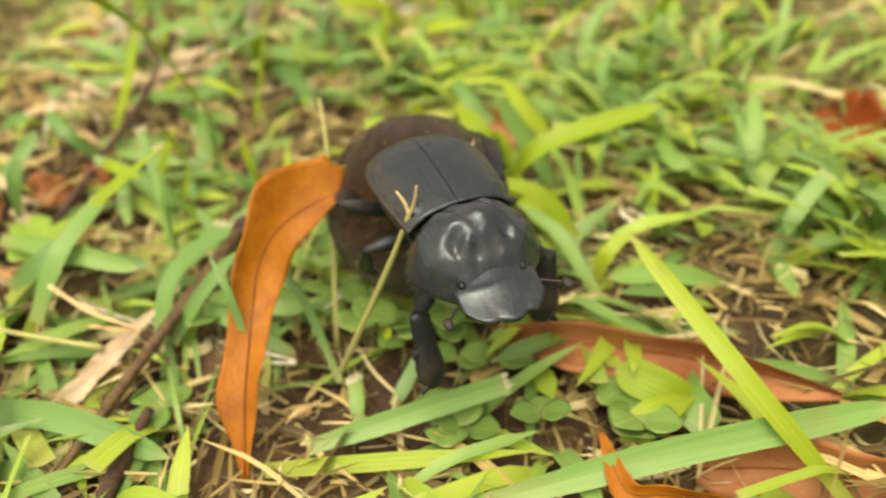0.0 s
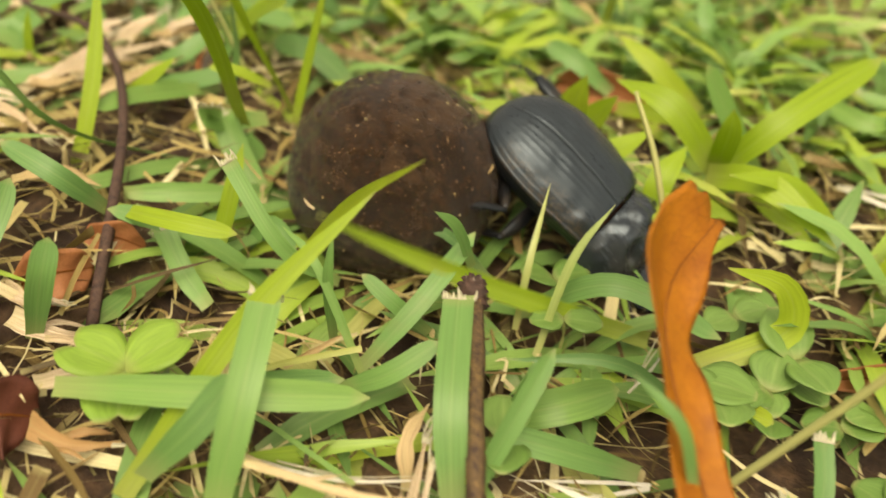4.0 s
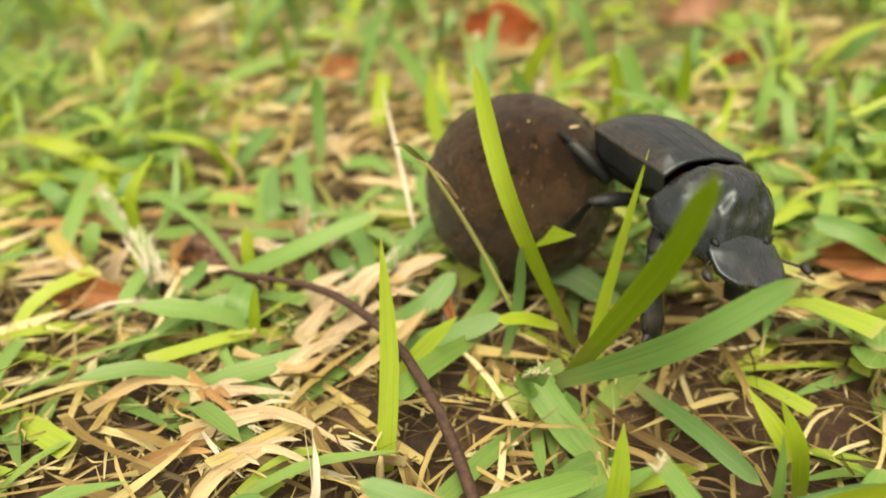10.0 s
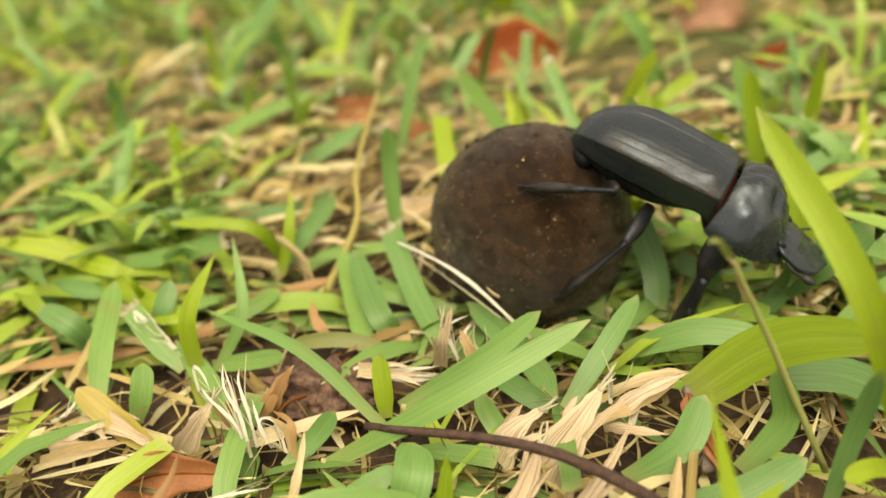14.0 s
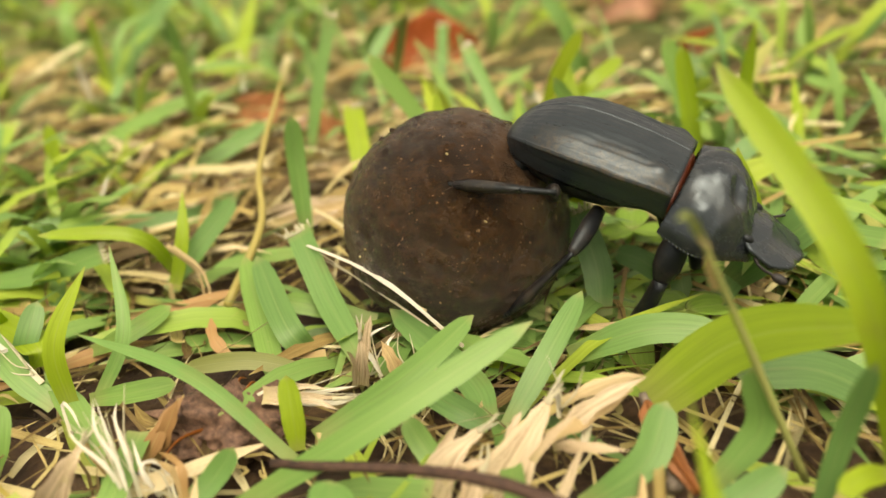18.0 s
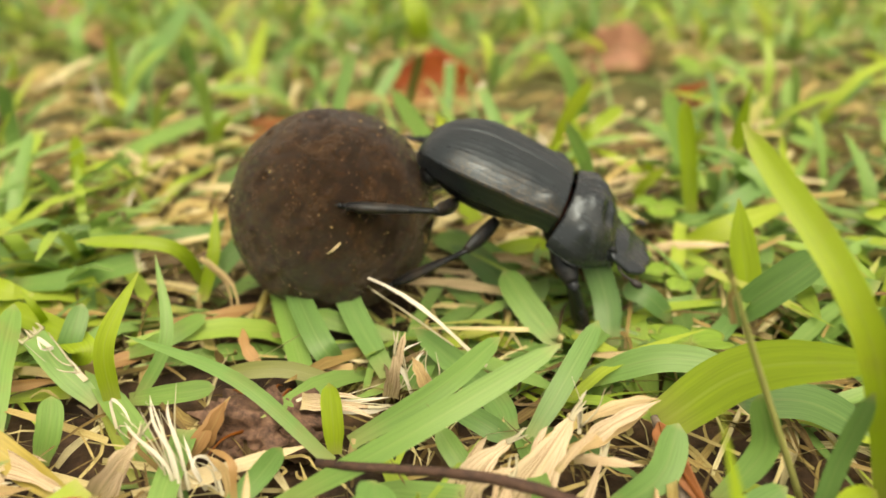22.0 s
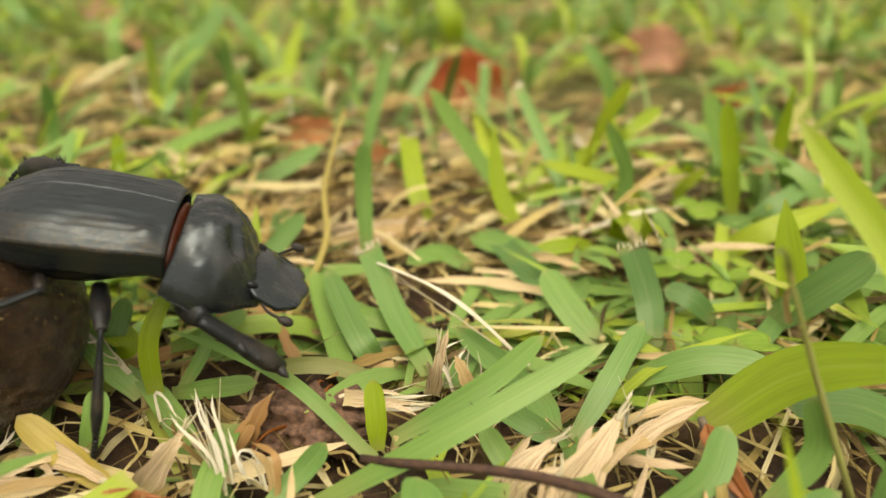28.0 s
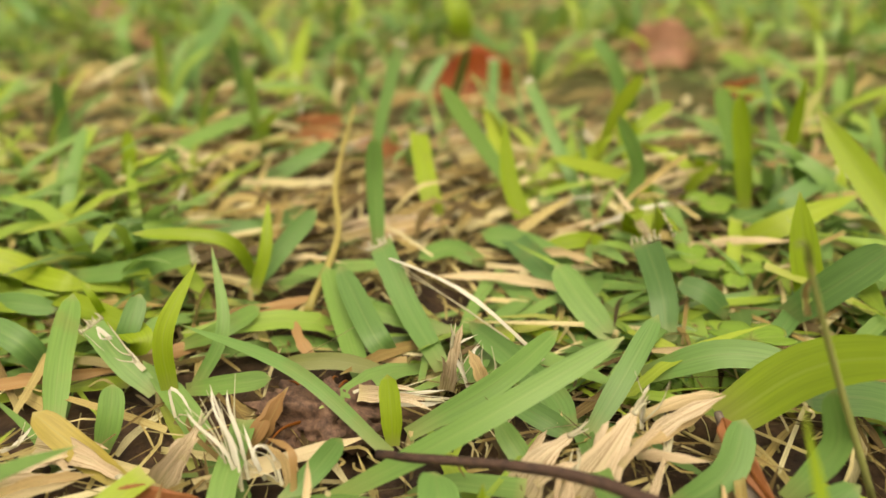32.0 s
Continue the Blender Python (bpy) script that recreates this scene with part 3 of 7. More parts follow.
TRACK = [((215, 20), (165, 48)), ((165, 48), (100, 60)), ((100, 60), (66, 86)), ((66, 86), (22, 128)), ((40, 122), (-26, 146)), ((-26, 146), (-36, 118)), ((-20, 122), (-150, 102))]
EYE_LINE = [((256, -58), (170, -68)), ((170, -68), (128, -53)), ((128, -53), (60, -40)), ((60, -40), (14, 5)), ((14, 5), (0, 0))]


def strip_soup(name, items, material, label, category):
    """Many small blades or strips joined into one object. items: pts, width, face, tip, twist."""
    verts, faces, uvs = [], [], []
    for pts, width, face, tip, twist in items:
        v, f, uv = ribbon(pts, width, face, 5, tip, 0.2, 0, twist)
        k = len(verts)
        verts += v
        uvs += uv
        faces += [tuple(i + k for i in q) for q in f]
    return tagged(mesh_object(name, verts, faces, material, uvs), label, category, kind="stuff")


def scatter(count, rng, depth, close):
    """Places (mm) thick near the walk, thinner far off."""
    out = []
    while len(out) < count:
        pick = rng.random()
        if pick < close:
            x, y = rng.uniform(-190, 330), rng.uniform(-60, 240)
        elif pick > 0.78:
            a, r = rng.uniform(0, 2 * math.pi), 1500 * math.sqrt(rng.random())
            x, y = 60 + r * math.cos(a), 120 + r * math.sin(a)
        else:
            y = 120 + depth * rng.random() ** 1.4
            x = rng.uniform(-160 - 0.72 * y, 260 + 0.95 * y)
        out.append((x, y))
    return out


# patches where bleached straw lies open between the shoots: x, y, radius (mm)
DRY = [(15, 45, 50), (-5, 165, 60), (-40, 120, 40), (40, 215, 60), (-60, 230, 70), (60, 5, 35), (0, 330, 70), (160, 330, 70), (-160, 330, 80)]


def dryness(x, y):
    return max(sm(1.25 - math.hypot(x - a, y - b) / r) for a, b, r in DRY)


def bare(x, y):
    """Above nought where turf closes, below where straw lies open (mm)."""
    lush = sm((x - 30) / 60) * sm((150 - y) / 60)
    return noise.noise(Vector((x / 42, y / 42, 0.3))) + 0.4 * noise.noise(Vector((x / 15, y / 15, 4))) + 0.30 * lush - 0.62 * dryness(x, y)


# low spots in front of the dead leaves that show between the blades: x, y, radius (mm)
OPEN = [(12, 290, 34), (10, 245, 20), (92, 330, 36), (78, 285, 24), (-38, 215, 25), (-33, 185, 16), (-14, 200, 22), (100, 262, 24), (-150, 380, 36), (128, 108, 18), (205, 170, 22), (215, 45, 26), (162, 34, 22), (172, 45, 16), (55, 10, 12), (50, 90, 13), (-27, 101, 13), (-48, 120, 14), (-25, 137, 16), (-63, 108, 14), (-5, 89, 10), (141, 6, 12), (112, 20, 12), (164, 34, 12), (85, 58, 12), (56, 35, 12), (167, 3, 14), (-18, 96, 16), (-30, 118, 22), (141, 41, 11), (143, 22, 13), (132, 54, 10), (113, 22, 9), (90, 46, 10), (133, 10, 11), (110, 3, 9)]


def in_the_open(x, y):
    return any((x - a) ** 2 + (y - b) ** 2 < r * r for a, b, r in OPEN)


def shoot(x, y, rng):
    """The blades of one shoot (mm): a fan of two to four out of one base, low near the walk, taller behind it."""
    d = under_camera(x, y)
    far = sm((d - 140) / 110)
    deep = sm((d - 330) / 450)
    low = near_track(x, y, 24) or in_the_open(x, y)
    lean, turn = rng.uniform(0.10, 0.42) + far * rng.uniform(0.0, 0.5), rng.uniform(0, 2 * math.pi)
    if low:
        lean *= 0.25
    elif d < 95:
        lean *= 0.45
    out = []
    slim = rng.random() < 0.22
    for _ in range(rng.randint(2, 4)):
        a, length = turn + rng.gauss(0, 0.9), rng.uniform(14, 33) * (1 + 0.35 * far)
        rise = min(0.93, max(0.03, lean + rng.gauss(0, 0.13)))
        run = length * math.sqrt(1 - rise * rise)
        go = Vector((math.cos(a), math.sin(a), 0))
        base = Vector((x + rng.gauss(0, 1.2), y + rng.gauss(0, 1.2), ground_z(x, y) - 1))
        droop = rng.uniform(0.50, 0.80)
        mid = base + go * run * rng.uniform(0.34, 0.5) + Vector((0, 0, length * rise * droop + 2))
        tip = base + go * run + Vector((0, 0, length * rise * rng.uniform(0.75, 1.05) + 2))
        face = (-go.x * 0.6 + rng.gauss(0, 0.25), -go.y * 0.6 + rng.gauss(0, 0.25), 0.8)
        width = rng.uniform(0.7, 1.5) if slim else rng.uniform(2.0, 4.6) * (1 + 0.5 * deep)
        out.append(((base, mid, tip), width, face, rng.choice(("round", "round", "point", "point", "cut")), rng.gauss(0, 0.5)))
    return out


def turf():
    rng = random.Random(5)
    items = []
    for x, y in scatter(7200, rng, 1200, 0.13):
        if rng.random() < 0.75 + 1.0 * bare(x, y) + 0.25 * sm((y - 240) / 160) and not (in_the_open(x, y) and rng.random() < (0.9 if y > 170 else 0.7)) and not (near_track(x, y, 30) and under_camera(x, y) < 150 and rng.random() < 0.12):
            items += shoot(x, y, rng)
    strip_soup("turf_grass", items, MAT_TURF, "short mixed green turf of broad-bladed lawn grass", "grass")
    items = []
    for x, y in scatter(15000, rng, 1300, 0.36):
        deep = sm((y - 200) / 500)
        if in_the_open(x, y) and rng.random() < 0.55:
            continue
        length = rng.uniform(6, 28) * (1 + 0.4 * deep)
        a, z = rng.uniform(0, 2 * math.pi), ground_z(x, y) + rng.uniform(-1.0, 2.6) + 9 * sm((y - 150) / 160) * rng.random() ** 2 - 4 * min(0.0, bare(x, y)) * rng.random()
        out = Vector((math.cos(a), math.sin(a), rng.uniform(-0.08, 0.20)))
        sag = Vector((rng.uniform(-2, 2), rng.uniform(-2, 2), rng.uniform(-0.5, 1.5)))
        p = Vector((x, y, z))
        items.append(((p, p + out * length / 2 + sag, p + out * length), rng.choice((0.4, 0.5, 0.7, 0.9, 1.2, 1.6, 2.2)) * (1 + 0.9 * deep), rng.uniform(0, 360), rng.choice(("point", "point", "cut")), rng.uniform(-1.5, 1.5)))
    for x, y in scatter(9000, rng, 700, 0.30):
        open_patch = noise.noise(Vector((x / 34, y / 34, 7.7))) + 0.3 * dryness(x, y)
        if open_patch < 0.14 or near_track(x, y, 18) or under_camera(x, y) < 100:
            continue
        length, a = rng.uniform(12, 36), 3.1 * noise.noise(Vector((x / 50, y / 50, 2.2))) + rng.gauss(0, 0.6)
        p = Vector((x, y, ground_z(x, y) + rng.uniform(1.0, 5.0)))
        out = Vector((math.cos(a), math.sin(a), rng.uniform(-0.05, 0.30)))
        items.append(((p, p + out * length / 2 + Vector((0, 0, rng.uniform(0, 2.5))), p + out * length), rng.choice((0.6, 0.9, 1.4, 2.2)), rng.uniform(0, 360), rng.choice(("point", "husk", "cut")), rng.uniform(-1.2, 1.2)))
    # fine broken fibres that fill the gaps between shoots, and loose pale threads on top of them
    for x, y in scatter(17000, rng, 420, 0.80):
        if near_track(x, y, 10) and rng.random() < 0.4 or in_the_open(x, y) and rng.random() < 0.45:
            continue
        a, length = rng.uniform(0, 2 * math.pi), rng.uniform(3, 15)
        p = Vector((x, y, ground_z(x, y) + rng.uniform(-0.6, 3.2)))
        out = Vector((math.cos(a), math.sin(a), rng.uniform(-0.12, 0.30))) * length
        sag = Vector((rng.gauss(0, 1.2), rng.gauss(0, 1.2), rng.uniform(-0.6, 1.2)))
        items.append(((p, p + out * 0.5 + sag, p + out), rng.choice((0.25, 0.35, 0.5, 0.7)), rng.uniform(0, 360), "point", rng.uniform(-1.5, 1.5)))
    for x, y in scatter(6000, rng, 620, 0.0):
        if y < 165 or in_the_open(x, y):
            continue
        a, length = rng.gauss(0.0, 0.9), rng.uniform(10, 30)
        p = Vector((x, y, ground_z(x, y) + rng.uniform(1.5, 9.0)))
        out = Vector((math.cos(a), math.sin(a), rng.uniform(-0.1, 0.35))) * length
        items.append(((p, p + out * 0.5 + Vector((0, 0, rng.uniform(0, 3.0))), p + out), rng.choice((0.6, 0.9, 1.3, 2.0)), rng.uniform(-140, -40), "cut", rng.uniform(-1.2, 1.2)))
    strip_soup("straw_litter", items, MAT_LITTER, "bleached straw and dead grass litter over soil", "litter")


turf()


# ---- dead leaves ----
def leaf_sheet(name, pts, width, face, material, label, curl=0.35, twist=0.0, notch=False, wave=0.12, cross=8, n=26, halves=None, turns=None):
    """A dead leaf: a curled sheet round its midrib, with thickness, and the midrib as a part of its own."""
    rng = random.Random(len(label) * 7 + int(width))
    line = curve_points(pts, n)
    look_at = Vector((math.cos(radians(face)), math.sin(radians(face)), 0.5)).normalized()
    top, low, uvs = [], [], []
    ribs = []
    for i, p in enumerate(line):
        u = i / n
        t = (line[min(i + 1, n)] - line[max(i - 1, 0)]).normalized()
        side = t.cross(look_at).normalized()
        nor = side.cross(t).normalized()
        spin = twist * (u - 0.5)
        if turns:
            j = min(int(u * (len(turns) - 1)), len(turns) - 2)
            spin = radians(turns[j] + (turns[j + 1] - turns[j]) * sm(u * (len(turns) - 1) - j))
        q = Matrix.Rotation(spin, 3, t)
        side, nor = q @ side, q @ nor
        w = width / 2 * (math.sin(math.pi * min(1.0, u * 0.93 + 0.05)) ** 0.65) * (1 + 0.10 * math.sin(u * 14 + width))
        both = (w, w)
        if halves:
            j = min(int(u * (len(halves) - 1)), len(halves) - 2)
            g = sm(u * (len(halves) - 1) - j)
            both = tuple(c + (d - c) * g for c, d in zip(halves[j], halves[j + 1]))
        ribs.append(p + nor * 0.08)
        for k in range(cross + 1):
            s = k / cross * 2 - 1
            w = both[s > 0] * (1 + 0.05 * noise.noise(Vector((u * 9, s, width))))
            drop = abs(s) ** 1.6 * curl * w + wave * w * abs(s) * math.sin(u * 21 + s * 2.5)
            cut = 0.0
            if notch and u > 0.8:
                cut = (u - 0.8) / 0.2 * (1.5 * max(0.0, 1 - abs(s + 0.15) * 5) + 2.2 * sm((-s - 0.35) / 0.65) + 1.2 * noise.noise(Vector((s * 6, 1, 2))))
            v = p + side * (s * w) + nor * drop - t * cut
            top.append(v * MM)
            low.append((v - nor * 0.22) * MM)
            uvs.append((0.5 + s * 0.25, u))
    faces, c, m = [], cross + 1, len(top)
    for i in range(n):
        for k in range(cross):
            a = i * c + k
            faces.append((a, a + 1, a + c + 1, a + c))
            faces.append((m + a, m + a + c, m + a + c + 1, m + a + 1))
        for k, flip in ((0, 1), (cross, 0)):
            a = i * c + k
            faces.append((a, a + c, m + a + c, m + a) if flip else (a + c, a, m + a, m + a + c))
    for k in range(cross):
        faces.append((k, m + k, m + k + 1, k + 1))
        a = n * c + k
        faces.append((a + 1, m + a + 1, m + a, a))
    ob = new(name, None)
    tagged(ob, label, "dead leaf", "dead leaves")
    o = min((v for v in low), key=lambda v: v.z)
    ob.location = o
    part("leaf_blade", [v - o for v in top + low], faces, material, ob, "", uvs + uvs)
    rv, rf = tube(ribs, [0.26, 0.22, 0.16, 0.08], 20, 6)
    part("midrib", [v - o for v in rv], rf, MAT_RIB, ob, "darker brown midrib")
    return ob


tilted_leaf = leaf_sheet("dead_leaf", [(168.5, -9.5, -7.8), (161.8, -2.2, 3.9), (155.9, 4.8, 10.9), (149.1, 13.8, 19.3), (147.5, 23.6, 23.3), (151.7, 36.0, 26.6)], 21, -28, MAT_ORANGE, "bright orange-brown dead leaf standing curled in the turf", 0.30, 0.2, True, 0.10, 14, 40, [(0.8, 0.8), (4.8, 2.8), (4.0, 3.6), (5.0, 5.4), (9.2, 4.6), (7.5, 1.2)], [-35, -35, -20, 14, -14, -20])
leaf_sheet("dead_leaf", [(177.9, 49.0, -5.8), (199.0, 54.8, -1.1), (219.2, 62.8, 0.7), (242.1, 70.2, 0.6)], 10, -73, MAT_BROWN, "rolled reddish-brown dead leaf lying on turf", 1.1, 0.4)
leaf_sheet("dead_leaf", [(227.4, 43.9, -7.0), (240.9, 51.4, -3.6), (259.5, 61.5, -2.7)], 14, -82, MAT_BROWN, "flat brown dead leaf half under grass", 0.5, 0.2)
leaf_sheet("dead_leaf", [(235.1, 40.5, -6.0), (227.6, 31.4, -2.0), (222.5, 27.1, -1.0), (214.3, 31.8, 3.0)], 4.5, -68, MAT_ORANGE, "small curled orange dead leaf near turf", 0.5, 0.8)
leaf_sheet("dead_leaf", [(53.1, -8.4, -0.2), (56.1, -4.9, 1.9), (55.6, 1.9, 1.0)], 11, -34, MAT_BROWN, "small dark brown dead leaf on the litter", 0.4, 0.2)
leaf_sheet("dead_leaf", [(-6.0, 318.0, 0.0), (14.0, 318.0, 5.0), (33.0, 322.0, 1.0)], 25, -93, MAT_RED, "dark red curled dead leaf standing in the lawn", 0.3, 0.3)
leaf_sheet("dead_leaf", [(85.4, 372.0, 5.0), (101.4, 360.5, 10.0), (119.1, 372.7, 9.0)], 24, -106, MAT_PINK, "pale pinkish-brown dead leaf on the lawn", 0.2, 0.3)
leaf_sheet("dead_leaf", [(-267.0, 620.5, 8.0), (-185.5, 469.9, 12.0), (-146.2, 413.9, 4.0)], 17, -68, MAT_PINK, "pale tan dead leaf on the lawn", 0.3, 0.3)
leaf_sheet("dead_leaf", [(-51.0, 234.8, 2.0), (-41.7, 238.2, 6.0), (-31.6, 250.4, 9.5)], 12, -80, MAT_BROWN, "brown folded dead leaf between grass blades", 0.4, 0.3)
leaf_sheet("dead_leaf", [(-26.6, 242.1, 5.0), (-17.4, 225.8, 4.5), (-7.4, 216.5, 2.0)], 10, -86, MAT_BROWN, "russet dead leaf lying in the litter", 0.4, 0.3)
leaf_sheet("dead_leaf", [(101.8, 291.6, 2.0), (111.1, 287.2, 5.0), (123.6, 292.7, 3.0)], 11, -111, MAT_RED, "small red dead leaf far out on lawn", 0.4, 0.3)
leaf_sheet("dead_leaf", [(197.9, 189.0, 5.0), (209.6, 176.1, 6.0), (222.2, 175.5, 5.0)], 19, -79, MAT_RED, "dark red dead leaf among the grass", 0.5, 0.3)
leaf_sheet("dead_leaf", [(64.2, -15.9, -2.7), (69.0, -12.2, -0.2), (71.0, -7.8, -4.0)], 11, -19, MAT_MAROON, "small maroon dead leaf under grass", 0.4, 0.3)
leaf_sheet("dead_leaf", [(114.6, 119.1, 3.0), (126.8, 113.8, 6.0), (141.4, 116.1, 3.0)], 9, -102, MAT_BROWN, "narrow brown dead leaf lying under grass", 0.8, 0.2)
leaf_sheet("dead_leaf", [(53.1, 9.6, -0.3), (56.8, 13.6, 0.6), (59.6, 19.4, -1.3)], 9, -43, MAT_BROWN, "crumpled brown dead leaf piece in the litter", 0.4, 0.3)
leaf_sheet("dead_leaf", [(53.9, 24.6, -0.5), (58.7, 26.2, -0.0), (62.0, 29.1, -3.2)], 6, -49, MAT_BROWN, "small russet dead leaf scrap in the litter", 0.5, 0.2)
leaf_sheet("dead_leaf", [(-48.4, 77.8, 2.0), (-40.5, 79.7, 4.0), (-31.4, 81.9, 2.0)], 7, -49, MAT_BROWN, "small russet dead leaf scrap in the litter", 0.5, 0.2)
leaf_sheet("dead_leaf", [(41.6, 78.6, 4.0), (38.4, 85.5, 8.0), (38.3, 90.3, 9.0)], 3, -114, MAT_BROWN, "narrow brown dead leaf strip in shade", 0.3, 0.2)
# ---- hero plants ----
grass_blade([(-16.2, 81.8, 3.0), (4.4, 84.1, 14.0), (24.2, 92.5, 21.0)], 3.3, MAT_GREEN, face=(-0.04, -0.80, 0.60))
grass_blade([(-8.0, 90.1, 4.0), (-22.4, 99.9, 12.0), (-41.2, 108.8, 15.0)], 2.2, MAT_GREEN, face=(0.18, -0.82, 0.53))
grass_blade([(20.3, 93.0, 4.0), (26.6, 99.7, 10.0), (33.5, 109.0, 15.0)], 3.4, MAT_GREEN, face=-105)
grass_blade([(39.4, 93.5, 6.0), (51.1, 91.0, 17.0), (64.2, 78.4, 25.5)], 7.6, MAT_LIME, face=(-0.22, -0.58, 0.80))
grass_blade([(65.5, 77.4, 2.2), (53.5, 72.8, 34.0), (44.3, 91.7, 52.0)], 3.6, MAT_LIME, face=(-0.46, -0.76, 0.46))
stalk([(55.0, 79.9, 3.4), (45.9, 78.7, 23.9), (38.3, 75.0, 40.0)], 0.9, MAT_STALK, face=-120)
grass_blade([(38.8, 75.3, 39.0), (36.0, 72.0, 43.5), (34.5, 71.0, 44.0)], 1.0, MAT_OLIVE, face=-117)
grass_blade([(-46.3, 106.5, 4.0), (-52.1, 109.6, 8.0), (-58.5, 115.2, 12.0)], 3.8, MAT_GREEN, face=-65, cut=True)
grass_blade([(-43.6, 105.6, 4.0), (-43.1, 106.2, 15.0), (-38.4, 112.3, 24.0)], 3.0, MAT_LIME, face=-68)
grass_blade([(-40.7, 108.5, 3.0), (-36.0, 112.9, 12.0), (-39.1, 123.2, 22.0)], 2.2, MAT_GREEN, face=-72)
grass_blade([(-77.0, 144.7, 6.0), (-61.7, 141.5, 9.0), (-48.2, 140.4, 13.0)], 4.0, MAT_GREEN, face=-66, cut=True)
grass_blade([(-58.8, 97.4, 3.0), (-61.3, 108.3, 9.0), (-63.7, 122.0, 14.0)], 4.1, MAT_GREEN, face=-60)
grass_blade([(-7.7, 91.9, 4.0), (-7.8, 93.1, 9.0), (-8.2, 95.2, 14.0)], 3.0, MAT_LIME, face=-85)
grass_blade([(-0.3, 111.4, 4.0), (-6.6, 124.8, 9.0), (-11.8, 136.5, 16.0)], 4.5, MAT_GREEN, face=-87, cut=True)
grass_blade([(-12.7, 107.5, 2.0), (-16.9, 120.5, 6.0), (-23.0, 139.7, 10.0)], 4.0, MAT_GREEN, face=-82)
grass_blade([(29.9, 121.8, 3.0), (25.2, 128.3, 7.0), (21.5, 136.1, 11.0)], 5.4, MAT_GREEN, face=-101)
grass_blade([(32.0, 129.5, 2.0), (22.1, 142.9, 5.0), (12.0, 161.7, 9.0)], 5.4, MAT_DARK, face=-99)
stalk([(-25.8, 132.6, 4.0), (-21.7, 151.1, 11.0), (-23.3, 166.2, 18.0), (-20.6, 189.9, 29.0)], 1.5, MAT_YELLOW, face=-82)
grass_blade([(-0.4, 171.6, 3.0), (-3.6, 181.9, 12.0), (-5.7, 197.1, 20.0)], 5.0, MAT_LIME, face=-89, cut=True)
grass_blade([(19.5, 186.8, 3.0), (15.4, 190.6, 13.0), (11.3, 207.1, 24.0)], 4.1, MAT_LIME, face=-95)
grass_blade([(35.3, 173.2, 3.0), (30.4, 186.7, 14.0), (23.1, 207.3, 30.0)], 3.1, MAT_GREEN, face=-99, cut=True)
grass_blade([(15.9, 255.5, 6.0), (17.7, 265.0, 14.0), (19.0, 276.7, 22.0)], 3.8, MAT_GREEN, face=-94, cut=True)
grass_blade([(23.5, 190.5, 3.0), (34.2, 192.4, 12.0), (43.9, 192.2, 20.0)], 4.5, MAT_LIME, face=-100)
grass_blade([(39.0, 120.5, 3.0), (39.4, 127.2, 9.0), (36.3, 131.0, 18.0)], 5.0, MAT_DARK, face=-107, cut=True)
grass_blade([(31.3, 107.1, 5.0), (42.1, 105.0, 10.0), (52.8, 103.0, 10.0)], 4.5, MAT_GREEN, face=-112)
grass_blade([(-43.7, 85.9, 3.0), (-52.4, 90.8, 6.0), (-58.4, 93.4, 10.0)], 4.1, MAT_YELLOW, face=-60)
grass_blade([(-55.8, 190.3, 4.0), (-42.8, 196.9, 9.0), (-29.2, 209.7, 14.0)], 4.5, MAT_GREEN, face=-78)
grass_blade([(-83.0, 197.9, 4.0), (-72.8, 225.9, 10.0), (-51.6, 247.9, 14.0)], 4.5, MAT_GREEN, face=-72)
grass_blade([(-110.9, 223.2, 3.0), (-108.9, 225.2, 16.0), (-106.7, 220.8, 30.0)], 3.6, MAT_GREEN, face=-64)
grass_blade([(-100.0, 290.6, 4.0), (-93.9, 313.8, 18.0), (-90.8, 370.3, 32.0)], 7.2, MAT_GREEN, face=-73)
grass_blade([(11.0, 367.2, 12.0), (8.6, 364.8, 26.0), (-1.1, 377.7, 44.0)], 9.9, MAT_LIME, face=-91)
grass_blade([(74.6, 189.8, 3.0), (75.0, 196.1, 16.0), (69.8, 198.7, 30.0)], 5.4, MAT_GREEN, face=-111)
grass_blade([(68.3, 128.5, 3.0), (66.4, 132.2, 14.0), (64.9, 135.3, 25.0)], 5.4, MAT_LIME, face=-117)
grass_blade([(61.2, 154.7, 5.0), (70.9, 151.5, 12.0), (87.7, 156.5, 16.0)], 5.4, MAT_LIME, face=-115)
grass_blade([(60.5, 124.9, 4.0), (66.4, 119.7, 14.0), (72.8, 116.8, 22.0)], 6.3, MAT_DARK, face=-119)
grass_blade([(43.5, 79.6, 4.0), (48.9, 80.4, 11.8), (47.3, 81.1, 19.8)], 3.6, MAT_GREEN, face=-121)
grass_blade([(18.2, 95.0, 3.0), (14.2, 96.5, 5.0), (7.9, 102.5, 6.0)], 3.6, MAT_GREEN, face=-98)
grass_blade([(12.8, 84.3, 3.0), (9.9, 87.1, 6.0), (7.1, 90.7, 9.0)], 3.2, MAT_GREEN, face=-96)
grass_blade([(-21.8, 82.0, 3.0), (-17.5, 85.0, 6.0), (-14.0, 86.3, 10.0)], 3.1, MAT_GREEN, face=-78)
grass_blade([(-8.2, 110.0, 4.0), (-17.2, 109.9, 7.0), (-27.1, 109.4, 7.0)], 2.8, MAT_OLIVE, face=-81)
grass_blade([(-42.1, 108.6, 3.0), (-34.1, 107.0, 5.0), (-27.7, 106.9, 6.0)], 3.2, MAT_GREEN, face=-72)
